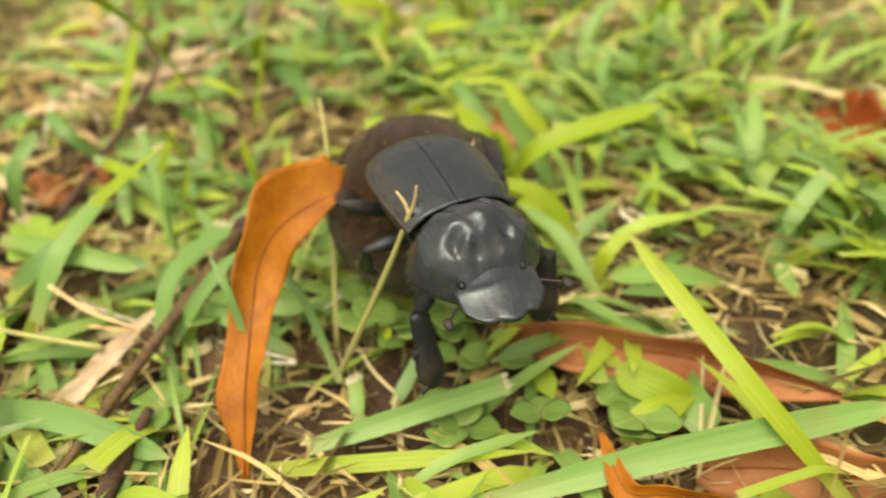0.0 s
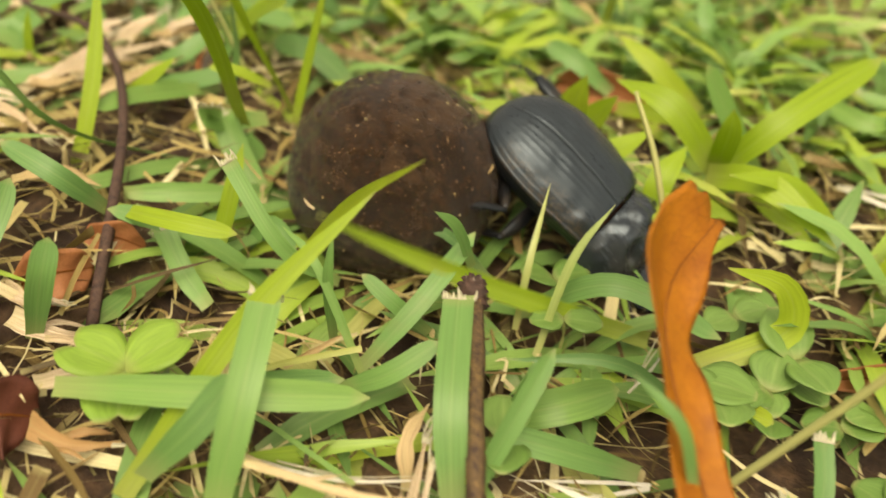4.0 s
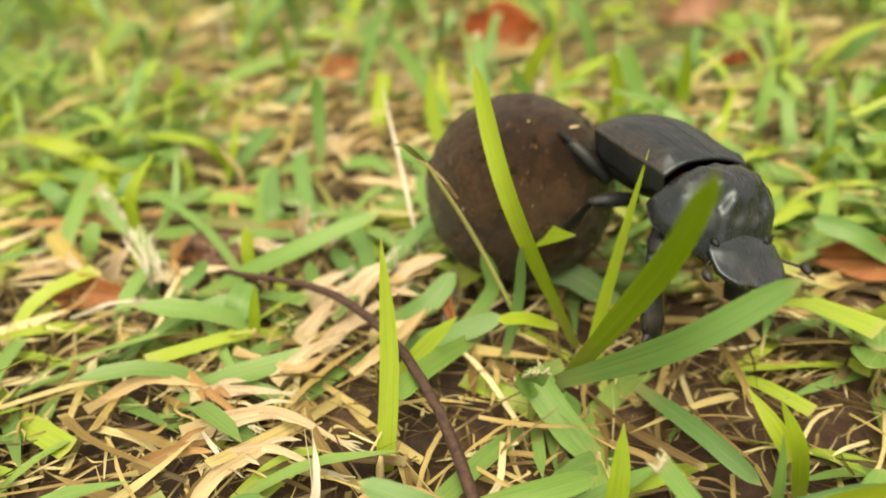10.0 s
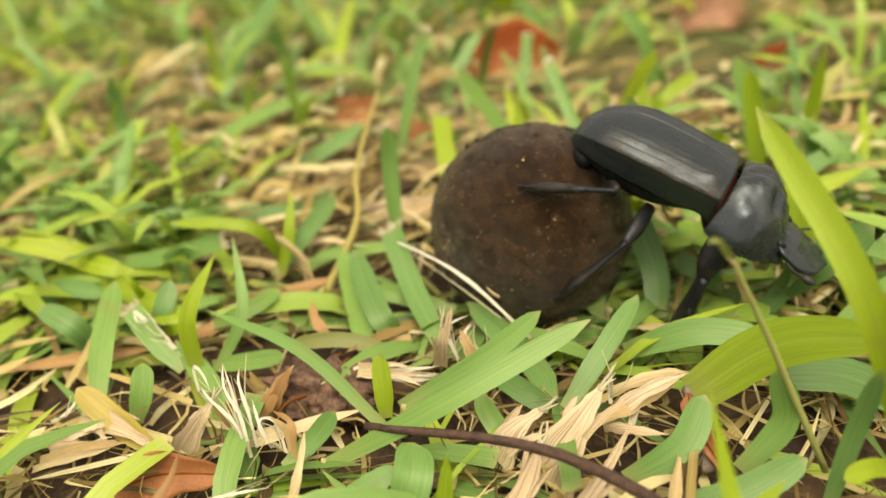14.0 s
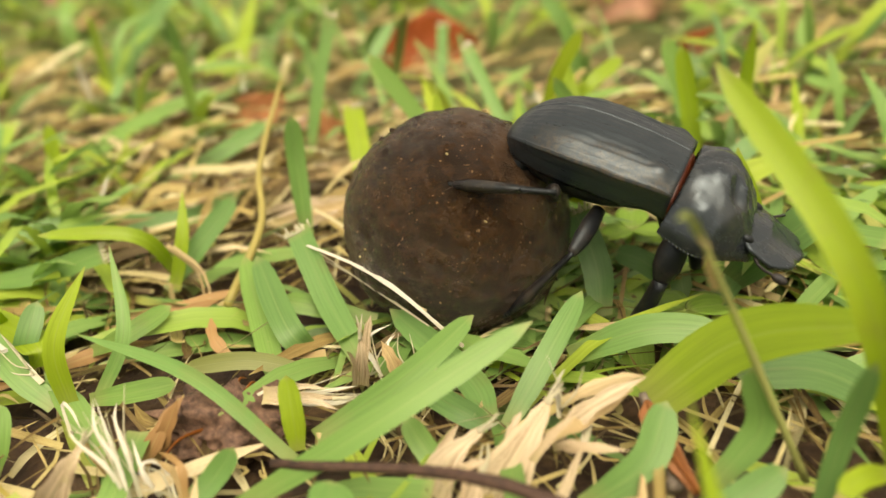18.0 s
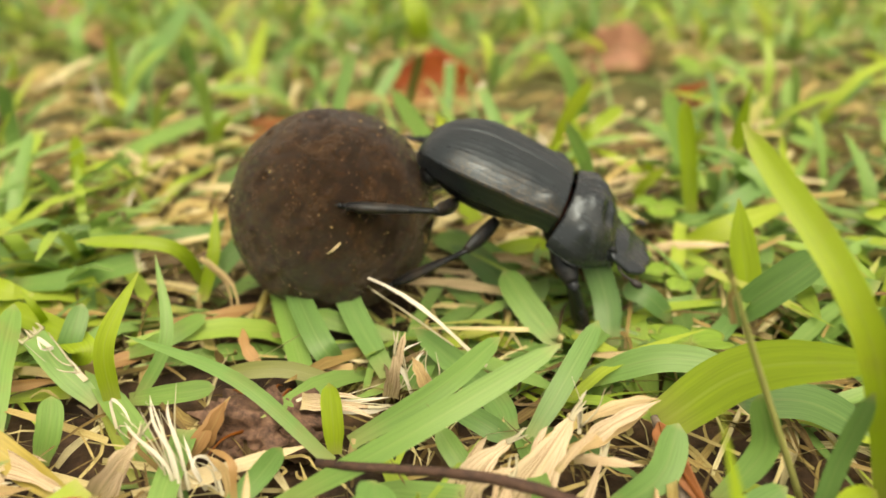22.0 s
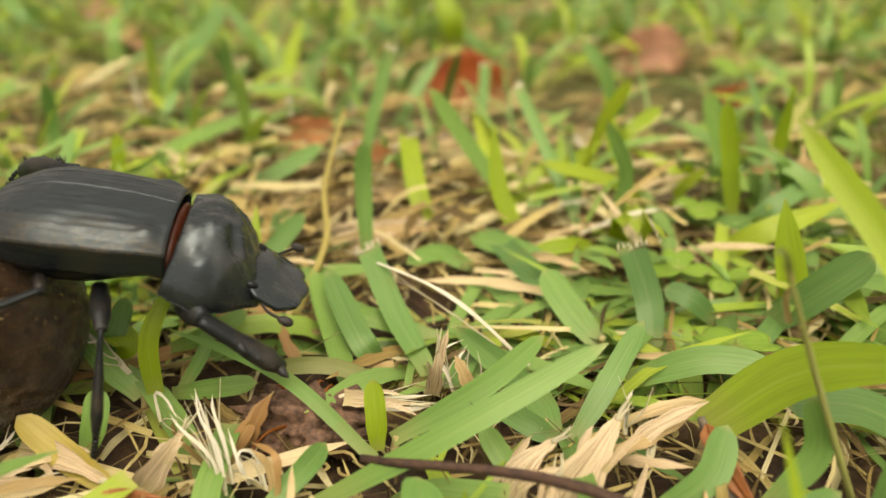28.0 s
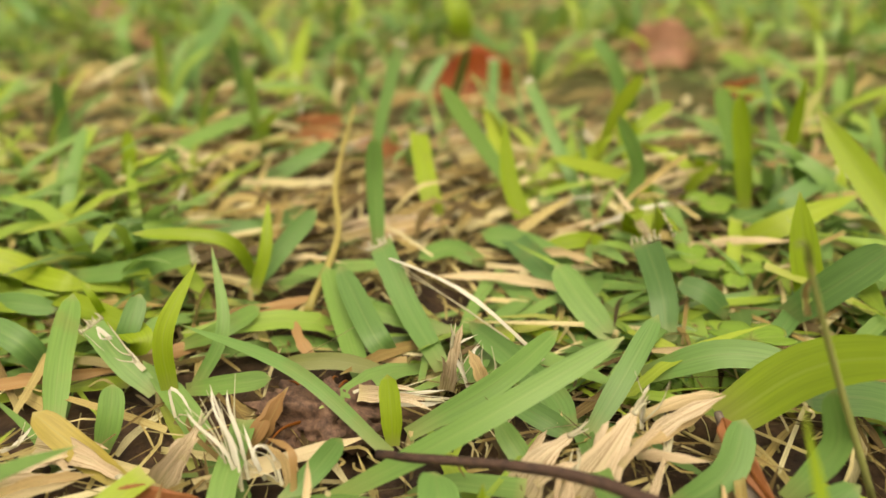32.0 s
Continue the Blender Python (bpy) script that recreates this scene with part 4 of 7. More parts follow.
grass_blade([(-50.0, 93.2, 3.0), (-48.3, 94.5, 8.0), (-48.1, 97.1, 12.0)], 3.6, MAT_GREEN, face=-63)
grass_blade([(-39.1, 142.0, 3.0), (-32.7, 148.1, 10.0), (-25.7, 152.0, 17.0)], 4.0, MAT_GREEN, face=-78)
grass_blade([(-38.0, 141.9, 3.0), (-35.1, 143.9, 12.0), (-34.8, 149.5, 20.0)], 2.6, MAT_LIME, face=-76)
grass_blade([(-57.1, 168.8, 4.0), (-68.0, 166.5, 8.0), (-82.6, 160.8, 6.0)], 4.1, MAT_GREEN, face=-68)
grass_blade([(1.3, 124.9, 3.0), (-8.8, 126.2, 6.0), (-14.3, 125.9, 8.0)], 3.6, MAT_GREEN, face=-86)
grass_blade([(18.4, 96.3, 3.0), (15.9, 103.7, 5.0), (4.2, 120.1, 8.0)], 4.3, MAT_GREEN, face=-99)
grass_blade([(37.4, 40.0, -6.0), (36.6, 52.0, 13.0), (33.7, 62.1, 31.5)], 3.2, MAT_LIME, face=-63)
held_lime = grass_blade([(64.6, 63.0, 6.0), (76.8, 45.0, 38.0), (79.2, 19.0, 63.0)], 4.2, MAT_LIME, face=(0.15, -0.87, 0.47))
held_green = grass_blade([(62.8, 63.1, 4.7), (80.3, 44.8, 27.0), (94.0, 44.0, 39.0)], 4.0, MAT_GREEN, face=(0.11, -0.82, 0.56))
grass_blade([(54.2, 35.2, 2.4), (62.4, 39.0, 2.7), (70.6, 45.2, 1.2)], 3.6, MAT_GREEN, face=-71)
grass_blade([(72.4, 35.2, -5.1), (73.8, 39.1, 5.6), (74.0, 43.7, 13.5)], 3.2, MAT_LIME, face=-78)
grass_blade([(76.9, 71.4, -1.0), (86.4, 59.1, 0.8), (95.4, 49.7, -0.8)], 3.2, MAT_DARK, face=-87)
grass_blade([(70.2, 54.4, -3.9), (64.7, 57.0, 0.8), (58.2, 61.8, 7.1)], 5.4, MAT_GREEN, face=-75, cut=True)
grass_blade([(47.0, 78.8, 2.8), (40.5, 58.8, 8.0), (37.6, 50.0, 8.0)], 3.6, MAT_GREEN, face=-64)
grass_blade([(99.4, 42.2, -5.0), (106.2, 42.6, 3.0), (111.3, 49.7, 5.2)], 3.2, MAT_GREEN, face=-98)
grass_blade([(102.0, 59.9, -4.0), (98.8, 60.7, 1.2), (94.1, 64.6, 6.2)], 3.0, MAT_LIME, face=-93)
grass_blade([(119.1, 91.5, 2.9), (127.2, 90.0, 9.7), (131.7, 87.0, 17.4)], 6.3, MAT_LIME, face=-104)
grass_blade([(124.7, 77.4, 1.5), (131.4, 78.4, 7.7), (140.0, 82.1, 14.5)], 6.3, MAT_LIME, face=-107)
grass_blade([(67.7, 73.8, 1.3), (70.2, 75.9, 15.5), (75.6, 78.6, 42.1)], 2.2, MAT_LIME, face=-97)
grass_blade([(34.7, 60.4, 4.0), (39.6, 64.5, 9.0), (44.8, 67.2, 13.8)], 3.1, MAT_LIME, face=-80)
grass_blade([(28.0, 78.8, 3.0), (35.8, 81.0, 7.0), (40.0, 87.3, 11.0)], 4.5, MAT_GREEN, face=-79)
grass_blade([(62.2, 64.6, 2.5), (63.1, 60.7, 2.8), (67.1, 61.7, -1.0)], 4.5, MAT_GREEN, face=-93)
grass_blade([(101.8, -13.5, -4.3), (101.4, -4.2, 9.0), (98.0, 9.0, 15.0)], 4.4, MAT_GREEN, face=-55, cut=True)
grass_blade([(128.7, -0.0, -3.4), (124.8, 8.0, 7.0), (120.0, 25.0, 10.0)], 4.5, MAT_GREEN, face=-77, cut=True)
nudged_twig = stalk([(121.0, 30.0, 8.0), (132.4, -2.8, 0.0), (143.1, -31.4, -7.0)], 2.7, MAT_TWIG, face=-35)
grass_blade([(172.2, 2.0, -6.0), (182.8, 15.7, -2.0), (193.9, 33.1, 1.0)], 4.0, MAT_GREEN, face=-63, cut=True)
stalk([(156.1, 24.4, -6.0), (143.7, 37.0, 27.0), (136.7, 42.2, 39.0)], 1.0, MAT_STALK, face=-77)
stalk([(161.0, 19.0, -9.0), (175.1, 20.6, 22.9), (180.9, 22.0, 38.4)], 1.2, MAT_STALK, face=-61)
stalk([(180.5, 21.9, 37.5), (179.5, 22.0, 39.3), (177.7, 22.0, 40.7)], 0.6, MAT_STRAW, face=-63)
stalk([(180.7, 21.9, 37.5), (181.8, 22.0, 40.7), (182.2, 22.0, 43.4)], 0.6, MAT_STRAW, face=-65)
grass_blade([(137.0, -39.5, -6.0), (127.5, -33.8, 3.0), (118.9, -29.2, 8.0)], 3.0, MAT_LIME, face=-19, cut=True)
grass_blade([(88.9, -13.6, -5.0), (97.0, 5.9, 13.0), (108.1, 20.8, 27.0)], 3.2, MAT_LIME, face=(0.41, -0.63, 0.66))
grass_blade([(223.4, 54.6, -4.1), (215.8, 50.8, 0.3), (207.3, 49.2, 1.2)], 7.2, MAT_LIME, face=-86)
grass_blade([(217.0, 39.5, -6.0), (217.6, 44.0, -1.0), (221.7, 53.6, -0.3)], 6.3, MAT_LIME, face=-86)
grass_blade([(214.3, 61.9, -3.5), (220.2, 53.4, -1.3), (227.2, 51.0, -3.6)], 7.2, MAT_GREEN, face=-88)
grass_blade([(86.7, 32.8, -5.0), (98.9, 31.2, 15.0), (115.8, 16.7, 36.0)], 2.0, MAT_LIME, face=-66)
grass_blade([(251.6, 50.9, -4.7), (231.7, 47.9, 13.1), (202.3, 56.4, 26.2)], 3.4, MAT_LIME, face=-77)
grass_blade([(204.3, 13.4, -6.0), (226.3, 36.2, 3.0), (251.7, 65.3, 8.3)], 5.0, MAT_GREEN, face=-72)
grass_blade([(150.9, 16.4, -5.0), (140.4, 12.7, -1.0), (130.4, 10.3, 1.0)], 3.8, MAT_GREEN, face=-90)
grass_blade([(77.9, -1.8, -3.9), (94.5, 2.9, 1.0), (108.0, 12.0, 0.0)], 4.1, MAT_GREEN, face=-54)
grass_blade([(106.6, 13.3, -4.0), (113.8, 14.9, 1.0), (119.3, 19.9, 5.0)], 3.2, MAT_GREEN, face=-70)
grass_blade([(164.3, 17.8, -6.0), (147.0, 21.2, 9.0), (129.3, 16.2, 9.0)], 2.0, MAT_DARK, face=-94)
grass_blade([(120.4, 45.9, -3.0), (110.0, 43.3, 7.0), (94.0, 39.8, 5.0)], 1.8, MAT_DARK, face=-74)
grass_blade([(114.3, 31.3, -5.0), (109.0, 29.0, 1.0), (102.9, 29.3, 5.0)], 2.6, MAT_GREEN, face=-70)
grass_blade([(156.2, 39.4, -3.0), (168.2, 46.4, 3.0), (165.5, 46.8, 11.0), (156.1, 42.2, 15.0)], 4.5, MAT_LIME, face=-103)
grass_blade([(129.7, 18.4, -5.0), (137.9, 20.5, -1.0), (145.5, 27.4, -1.0)], 5.4, MAT_GREEN, face=-88)
grass_blade([(53.9, 30.9, 1.5), (50.2, 25.2, 10.6), (39.8, 25.5, 14.0)], 3.6, MAT_GREEN, face=-44)
grass_blade([(73.7, 41.7, -5.4), (68.2, 33.1, 0.9), (57.8, 26.7, 5.3)], 3.6, MAT_GREEN, face=-52)
grass_blade([(153.7, 89.4, 5.7), (142.3, 87.7, 17.5), (130.1, 93.9, 18.0)], 5.4, MAT_LIME, face=-91)
grass_blade([(153.7, 89.4, 5.7), (153.6, 82.7, 16.7), (152.9, 81.2, 22.5)], 4.5, MAT_LIME, face=-95)
grass_blade([(153.8, 87.5, 5.5), (162.8, 88.0, 19.5), (179.6, 113.1, 26.0)], 5.4, MAT_LIME, face=-98)
grass_blade([(152.2, 86.8, 5.4), (162.9, 79.4, 10.0), (176.6, 72.9, 4.5)], 5.4, MAT_LIME, face=-99)
grass_blade([(106.9, 20.4, -6.0), (113.1, 29.1, 3.0), (117.1, 42.6, 9.0)], 3.2, MAT_GREEN, face=-82)
grass_blade([(126.6, 42.7, -5.0), (140.9, 41.4, 7.0), (159.0, 42.9, 1.0)], 3.8, MAT_GREEN, face=-100)
grass_blade([(127.1, 38.0, -5.0), (127.0, 40.9, 7.0), (126.4, 52.4, 15.5)], 1.2, MAT_STALK, face=-91)
grass_blade([(131.8, 33.3, -5.0), (133.5, 42.0, 9.0), (137.6, 48.2, 17.1)], 1.4, MAT_STALK, face=-95)
grass_blade([(124.7, 90.6, 3.8), (123.3, 87.1, 11.4), (125.2, 85.2, 21.1)], 7.2, MAT_LIME, face=-89)
grass_blade([(143.3, 72.6, 0.4), (144.0, 74.9, 9.0), (146.9, 82.6, 12.7)], 5.0, MAT_LIME, face=-99)
grass_blade([(49.9, 3.4, 1.6), (48.6, 10.9, 6.9), (47.8, 18.5, 13.1)], 4.0, MAT_GREEN, face=-39)
grass_blade([(78.2, 23.0, -5.9), (72.1, 25.9, -3.1), (65.3, 30.4, 1.8)], 3.6, MAT_GREEN, face=-55, cut=True)
grass_blade([(63.5, 70.0, 3.3), (58.3, 59.0, 6.9), (60.2, 55.1, 12.1)], 4.5, MAT_GREEN, face=-59, cut=True)
straw_strip([(59.3, 6.6, 0.3), (45.5, 2.8, 9.5), (19.0, 1.5, 14.0)], 2.0, MAT_STRAW, face=-22)
straw_strip([(124.2, -15.2, -6.0), (124.0, -3.3, -1.0), (121.6, 11.7, 1.0)], 3.4, MAT_STRAW, face=-55)
stalk([(124.6, -9.9, -1.0), (110.7, -18.2, 0.0), (98.3, -22.7, -1.0)], 1.2, MAT_STALK, face=-40)
straw_strip([(99.3, -2.6, -4.0), (109.5, -5.0, -1.0), (114.5, -2.3, -1.0)], 0.9, MAT_STRAW, face=-47)
straw_strip([(-27.2, 83.2, 4.0), (-28.0, 85.0, 10.0), (-30.5, 87.0, 14.0), (-32.3, 92.2, 15.0)], 0.8, MAT_FRAY, face=-71)
straw_strip([(-28.2, 84.3, 4.0), (-29.3, 85.1, 9.0), (-33.5, 87.4, 12.0), (-35.2, 89.2, 13.0)], 0.8, MAT_FRAY, face=-69)
straw_strip([(-26.9, 85.4, 4.0), (-27.9, 87.4, 9.0), (-29.9, 91.0, 12.0), (-31.1, 95.1, 12.0)], 0.9, MAT_FRAY, face=-72)
straw_strip([(-22.4, 85.3, 3.0), (-23.9, 87.5, 7.0), (-25.4, 86.2, 9.0), (-25.9, 84.5, 8.0)], 0.8, MAT_FRAY, face=-74)
straw_strip([(-48.2, 108.5, 7.0), (-52.1, 111.4, 9.0), (-55.7, 113.5, 11.0), (-58.8, 115.6, 12.0)], 1.5, MAT_FRAY, face=-64)
straw_strip([(-49.3, 109.5, 8.0), (-54.0, 113.3, 10.0), (-54.6, 110.0, 12.0), (-56.4, 112.8, 13.0)], 0.8, MAT_FRAY, face=-64)
straw_strip([(1.0, 104.2, 5.0), (0.6, 104.5, 9.0), (2.0, 106.2, 12.0), (5.2, 109.1, 12.0)], 0.9, MAT_FRAY, face=-91)
straw_strip([(3.6, 104.1, 5.0), (2.3, 104.4, 9.0), (1.1, 105.4, 11.0), (0.9, 106.2, 13.0)], 1.0, MAT_FRAY, face=-91)
straw_strip([(7.3, 105.6, 5.0), (5.5, 105.9, 8.0), (4.5, 106.8, 10.0), (5.6, 109.3, 10.0)], 0.8, MAT_FRAY, face=-92)
straw_strip([(26.9, 89.5, 8.0), (27.0, 90.6, 10.0), (27.0, 90.4, 13.0), (28.0, 91.6, 14.0)], 1.0, MAT_FRAY, face=-107)
straw_strip([(-13.7, 101.8, 7.0), (-8.4, 100.2, 7.0), (-4.2, 100.7, 7.0), (0.1, 101.3, 7.0)], 1.2, MAT_FRAY, face=-88)
straw_strip([(-12.8, 101.0, 6.0), (-7.6, 99.8, 6.0), (-3.3, 99.1, 6.0), (-0.4, 99.6, 6.0)], 1.5, MAT_FRAY, face=-88)
straw_strip([(-13.8, 99.6, 8.0), (-12.6, 100.3, 8.0), (-11.0, 99.9, 7.0), (-5.9, 100.8, 6.0)], 0.9, MAT_FRAY, face=-84)
straw_strip([(-40.5, 98.3, 5.0), (-41.2, 99.8, 9.0), (-38.5, 96.9, 10.0), (-36.0, 93.4, 9.0)], 0.8, MAT_FRAY, face=-68)
straw_strip([(-64.1, 92.4, 4.0), (-61.8, 92.3, 5.0), (-60.5, 93.6, 6.0), (-59.7, 94.2, 7.0)], 1.0, MAT_FRAY, face=-57)
straw_strip([(42.7, 81.5, 30.0), (40.9, 79.6, 34.0), (39.5, 75.9, 38.0), (37.3, 73.2, 41.0)], 0.8, MAT_STRAW, face=-118)
straw_strip([(9.6, 83.3, 3.0), (11.9, 84.1, 6.0), (15.0, 86.1, 9.0), (18.3, 87.8, 9.0)], 6.0, MAT_STRAW, face=-100)
straw_strip([(26.7, 90.7, 9.0), (31.3, 91.1, 11.0), (35.2, 91.5, 12.0), (37.9, 90.3, 13.0)], 1.6, MAT_STRAW, face=-111)
straw_strip([(24.9, 85.9, 8.0), (28.8, 86.9, 9.0), (32.6, 88.5, 10.0), (36.6, 90.2, 11.0)], 1.8, MAT_STRAW, face=-110)
straw_strip([(-60.5, 94.8, 3.0), (-53.5, 90.8, 5.0), (-47.2, 87.1, 5.0), (-41.8, 85.8, 3.0)], 6.0, MAT_STRAW, face=-62)
straw_strip([(-25.7, 172.8, 3.0), (-19.0, 172.9, 5.0), (-10.8, 170.1, 6.0), (-3.0, 174.9, 6.0)], 4.0, MAT_STRAW, face=-86)
straw_strip([(-23.9, 167.8, 3.0), (-16.1, 168.4, 4.0), (-8.3, 169.6, 4.0), (-0.4, 172.6, 4.0)], 2.0, MAT_STRAW, face=-87)
straw_strip([(-21.0, 195.0, 3.0), (-13.4, 193.4, 5.0), (-6.4, 206.3, 5.0), (3.0, 216.3, 3.0)], 4.0, MAT_STRAW, face=-88)
straw_strip([(12.7, 57.2, 3.0), (15.9, 62.1, 5.0), (20.7, 68.9, 6.0), (24.8, 75.6, 5.0)], 3.0, MAT_STRAW, face=-70)
straw_strip([(-0.8, 51.4, 3.0), (7.8, 51.6, 5.0), (14.6, 52.5, 4.0), (19.7, 55.6, 3.0)], 3.0, MAT_STRAW, face=-63)
straw_strip([(-9.9, 59.6, 3.0), (0.5, 53.0, 4.0), (10.9, 46.0, 4.0), (17.7, 43.6, 3.0)], 3.0, MAT_RUST, face=-60)
straw_strip([(-16.1, 173.2, 4.0), (-8.5, 170.8, 6.0), (-0.3, 171.4, 6.0), (4.0, 180.6, 4.0)], 4.0, MAT_STRAW, face=-74)
straw_strip([(3.1, 41.2, 3.0), (12.6, 46.6, 5.0), (27.0, 44.3, 5.0), (35.5, 40.8, 3.0)], 4.0, MAT_STRAW, face=-55)
straw_strip([(10.3, 33.7, 3.0), (16.6, 38.1, 5.0), (26.6, 37.0, 5.0), (36.5, 34.2, 3.0)], 3.0, MAT_STRAW, face=-53)
straw_strip([(57.2, 4.1, -0.5), (63.8, 3.3, -0.7), (68.5, 5.8, -2.2), (71.5, 11.7, -4.9)], 4.0, MAT_STRAW, face=-43)
straw_strip([(66.9, -3.3, -3.7), (71.0, 0.0, -2.8), (78.0, 1.6, -4.9), (86.2, 0.4, -6.0)], 3.0, MAT_STRAW, face=-45)
straw_strip([(67.6, -8.5, -3.9), (75.1, -10.0, -4.6), (80.2, -8.5, -5.0), (85.8, -4.2, -6.0)], 4.0, MAT_RUST, face=-41)
straw_strip([(16.2, 81.0, 1.0), (22.3, 84.7, 9.0), (27.0, 90.4, 13.0)], 8.0, MAT_STRAW, face=-105)
straw_strip([(26.0, 87.1, 7.0), (31.2, 87.9, 11.0), (38.1, 90.0, 13.0)], 2.2, MAT_HUSK, face=-110)
straw_strip([(25.6, 86.6, 6.0), (28.5, 84.4, 7.5), (34.3, 82.4, 8.0)], 1.5, MAT_HUSK, face=-109)
straw_strip([(-13.0, 99.6, 8.0), (-7.4, 98.0, 8.0), (0.1, 97.3, 8.0)], 3.0, MAT_STRAW, face=-86)
straw_strip([(0.1, 104.2, 5.0), (1.0, 102.9, 11.0), (1.1, 103.7, 15.0)], 3.0, MAT_STRAW, face=-91)
straw_strip([(6.3, 104.0, 5.0), (5.0, 104.3, 9.0), (3.7, 106.1, 11.0)], 2.0, MAT_STRAW, face=-93)
straw_strip([(-20.8, 163.0, 3.0), (-11.7, 162.0, 6.0), (-4.2, 160.0, 4.0)], 4.0, MAT_STRAW, face=-86)
straw_strip([(23.6, 137.9, 5.0), (10.6, 141.4, 6.0), (-4.0, 144.0, 5.0)], 2.0, MAT_STRAW, face=-94)
straw_strip([(46.9, 159.8, 3.0), (44.5, 172.4, 6.0), (42.3, 185.6, 9.0)], 1.6, MAT_STRAW, face=-104)
straw_strip([(-27.6, 84.3, 3.0), (-28.8, 86.3, 9.0), (-33.0, 93.7, 14.0)], 0.9, MAT_FRAY, face=-72)
straw_strip([(-24.9, 86.5, 3.0), (-26.0, 86.3, 7.0), (-27.9, 89.8, 10.0)], 1.0, MAT_FRAY, face=-73)
straw_strip([(-21.5, 84.2, 2.0), (-21.9, 86.3, 6.0), (-24.3, 86.7, 9.0)], 1.2, MAT_STRAW, face=-76)
straw_strip([(-28.0, 93.8, 3.0), (-25.0, 93.7, 8.0), (-22.8, 94.9, 12.0)], 2.2, MAT_RUST, face=-75)
straw_strip([(-60.5, 85.2, 4.0), (-55.6, 85.0, 5.0), (-51.8, 86.0, 5.0)], 3.0, MAT_STRAW, face=-57)

grass_blade([(-68.0, 116.0, 2.0), (-69.7, 113.8, 9.0), (-76.8, 116.3, 12.0)], 4.5, MAT_GREEN, face=(0.37, -0.61, 0.60))
grass_blade([(-61.3, 127.6, 4.0), (-60.4, 122.6, 12.0), (-62.7, 123.0, 16.0)], 1.4, MAT_LIME, face=(0.32, -0.65, 0.60))
grass_blade([(-56.7, 115.8, 3.0), (-52.7, 115.1, 10.0), (-51.2, 119.6, 15.0)], 3.6, MAT_GREEN, face=(0.29, -0.64, 0.60))
grass_blade([(-46.2, 120.8, 4.0), (-38.4, 118.9, 8.0), (-32.8, 125.3, 9.0)], 3.2, MAT_GREEN, face=(0.22, -0.67, 0.60))
grass_blade([(49.5, 219.8, 6.0), (54.8, 214.2, 15.0), (65.7, 221.9, 20.0)], 4.0, MAT_LIME, face=(-0.19, -0.75, 0.60))
grass_blade([(71.3, 173.1, 3.0), (69.9, 176.4, 18.0), (67.4, 177.4, 33.0)], 4.0, MAT_LIME, face=(-0.28, -0.71, 0.60))
grass_blade([(-181.2, 311.0, 6.0), (-160.4, 305.9, 9.0), (-141.6, 302.1, 8.0)], 6.0, MAT_GREEN, face=(0.36, -0.70, 0.60))
grass_blade([(-67.0, 341.5, 5.0), (-75.6, 349.5, 18.0), (-96.5, 393.0, 28.0)], 5.5, MAT_GREEN, face=(0.17, -0.77, 0.60))
grass_blade([(-56.6, 300.4, 5.0), (-55.5, 321.6, 18.0), (-52.5, 336.4, 30.0)], 5.5, MAT_LIME, face=(0.13, -0.78, 0.60))
grass_blade([(-19.8, 207.0, 3.0), (-15.3, 212.0, 22.0), (-10.3, 217.0, 38.5)], 3.4, MAT_GREEN, face=(0.06, -0.77, 0.60), cut=True)
grass_blade([(-12.3, 261.3, 4.0), (-5.4, 267.0, 14.0), (2.5, 278.1, 24.0)], 4.2, MAT_GREEN, face=(0.02, -0.78, 0.60))
grass_blade([(-0.1, 232.1, 4.0), (4.4, 233.5, 20.0), (8.4, 226.5, 36.0)], 2.6, MAT_OLIVE, face=(-0.01, -0.78, 0.60))
grass_blade([(42.9, 176.3, 3.0), (45.7, 175.6, 16.0), (39.2, 171.3, 30.0)], 3.4, MAT_GREEN, face=(-0.19, -0.73, 0.60))
grass_blade([(67.0, 195.9, 4.0), (65.8, 192.0, 10.0), (64.4, 191.4, 15.0)], 3.2, MAT_LIME, face=(-0.25, -0.72, 0.60))
grass_blade([(16.4, 183.2, 3.0), (25.0, 187.2, 11.0), (31.3, 193.2, 16.0)], 3.2, MAT_LIME, face=(-0.10, -0.75, 0.60))
grass_blade([(71.3, 169.0, 4.0), (79.1, 168.5, 11.0), (91.9, 175.7, 15.0)], 4.5, MAT_GREEN, face=(-0.32, -0.68, 0.60))
grass_blade([(77.5, 149.8, 3.0), (61.6, 123.4, 6.0), (54.6, 117.4, 4.0)], 3.5, MAT_DARK, face=(-0.32, -0.64, 0.60))
grass_blade([(52.9, 129.1, 3.0), (48.0, 128.8, 8.0), (43.5, 131.6, 9.0)], 4.0, MAT_DARK, face=(-0.25, -0.67, 0.60))
grass_blade([(9.2, 154.9, 2.0), (2.0, 155.3, 6.0), (-5.1, 147.9, 7.0)], 4.0, MAT_GREEN, face=(-0.01, -0.73, 0.60))
grass_blade([(28.1, 144.1, 3.0), (19.7, 152.3, 7.0), (8.2, 159.5, 8.0)], 5.0, MAT_GREEN, face=(-0.09, -0.72, 0.60))
grass_blade([(39.5, 160.1, 3.0), (29.9, 156.2, 7.0), (19.8, 153.0, 6.0)], 3.5, MAT_LIME, face=(-0.14, -0.72, 0.60))
grass_blade([(-8.6, 117.4, 2.0), (-12.1, 116.9, 8.0), (-19.6, 135.4, 12.0)], 4.5, MAT_DARK, face=(0.07, -0.69, 0.60))
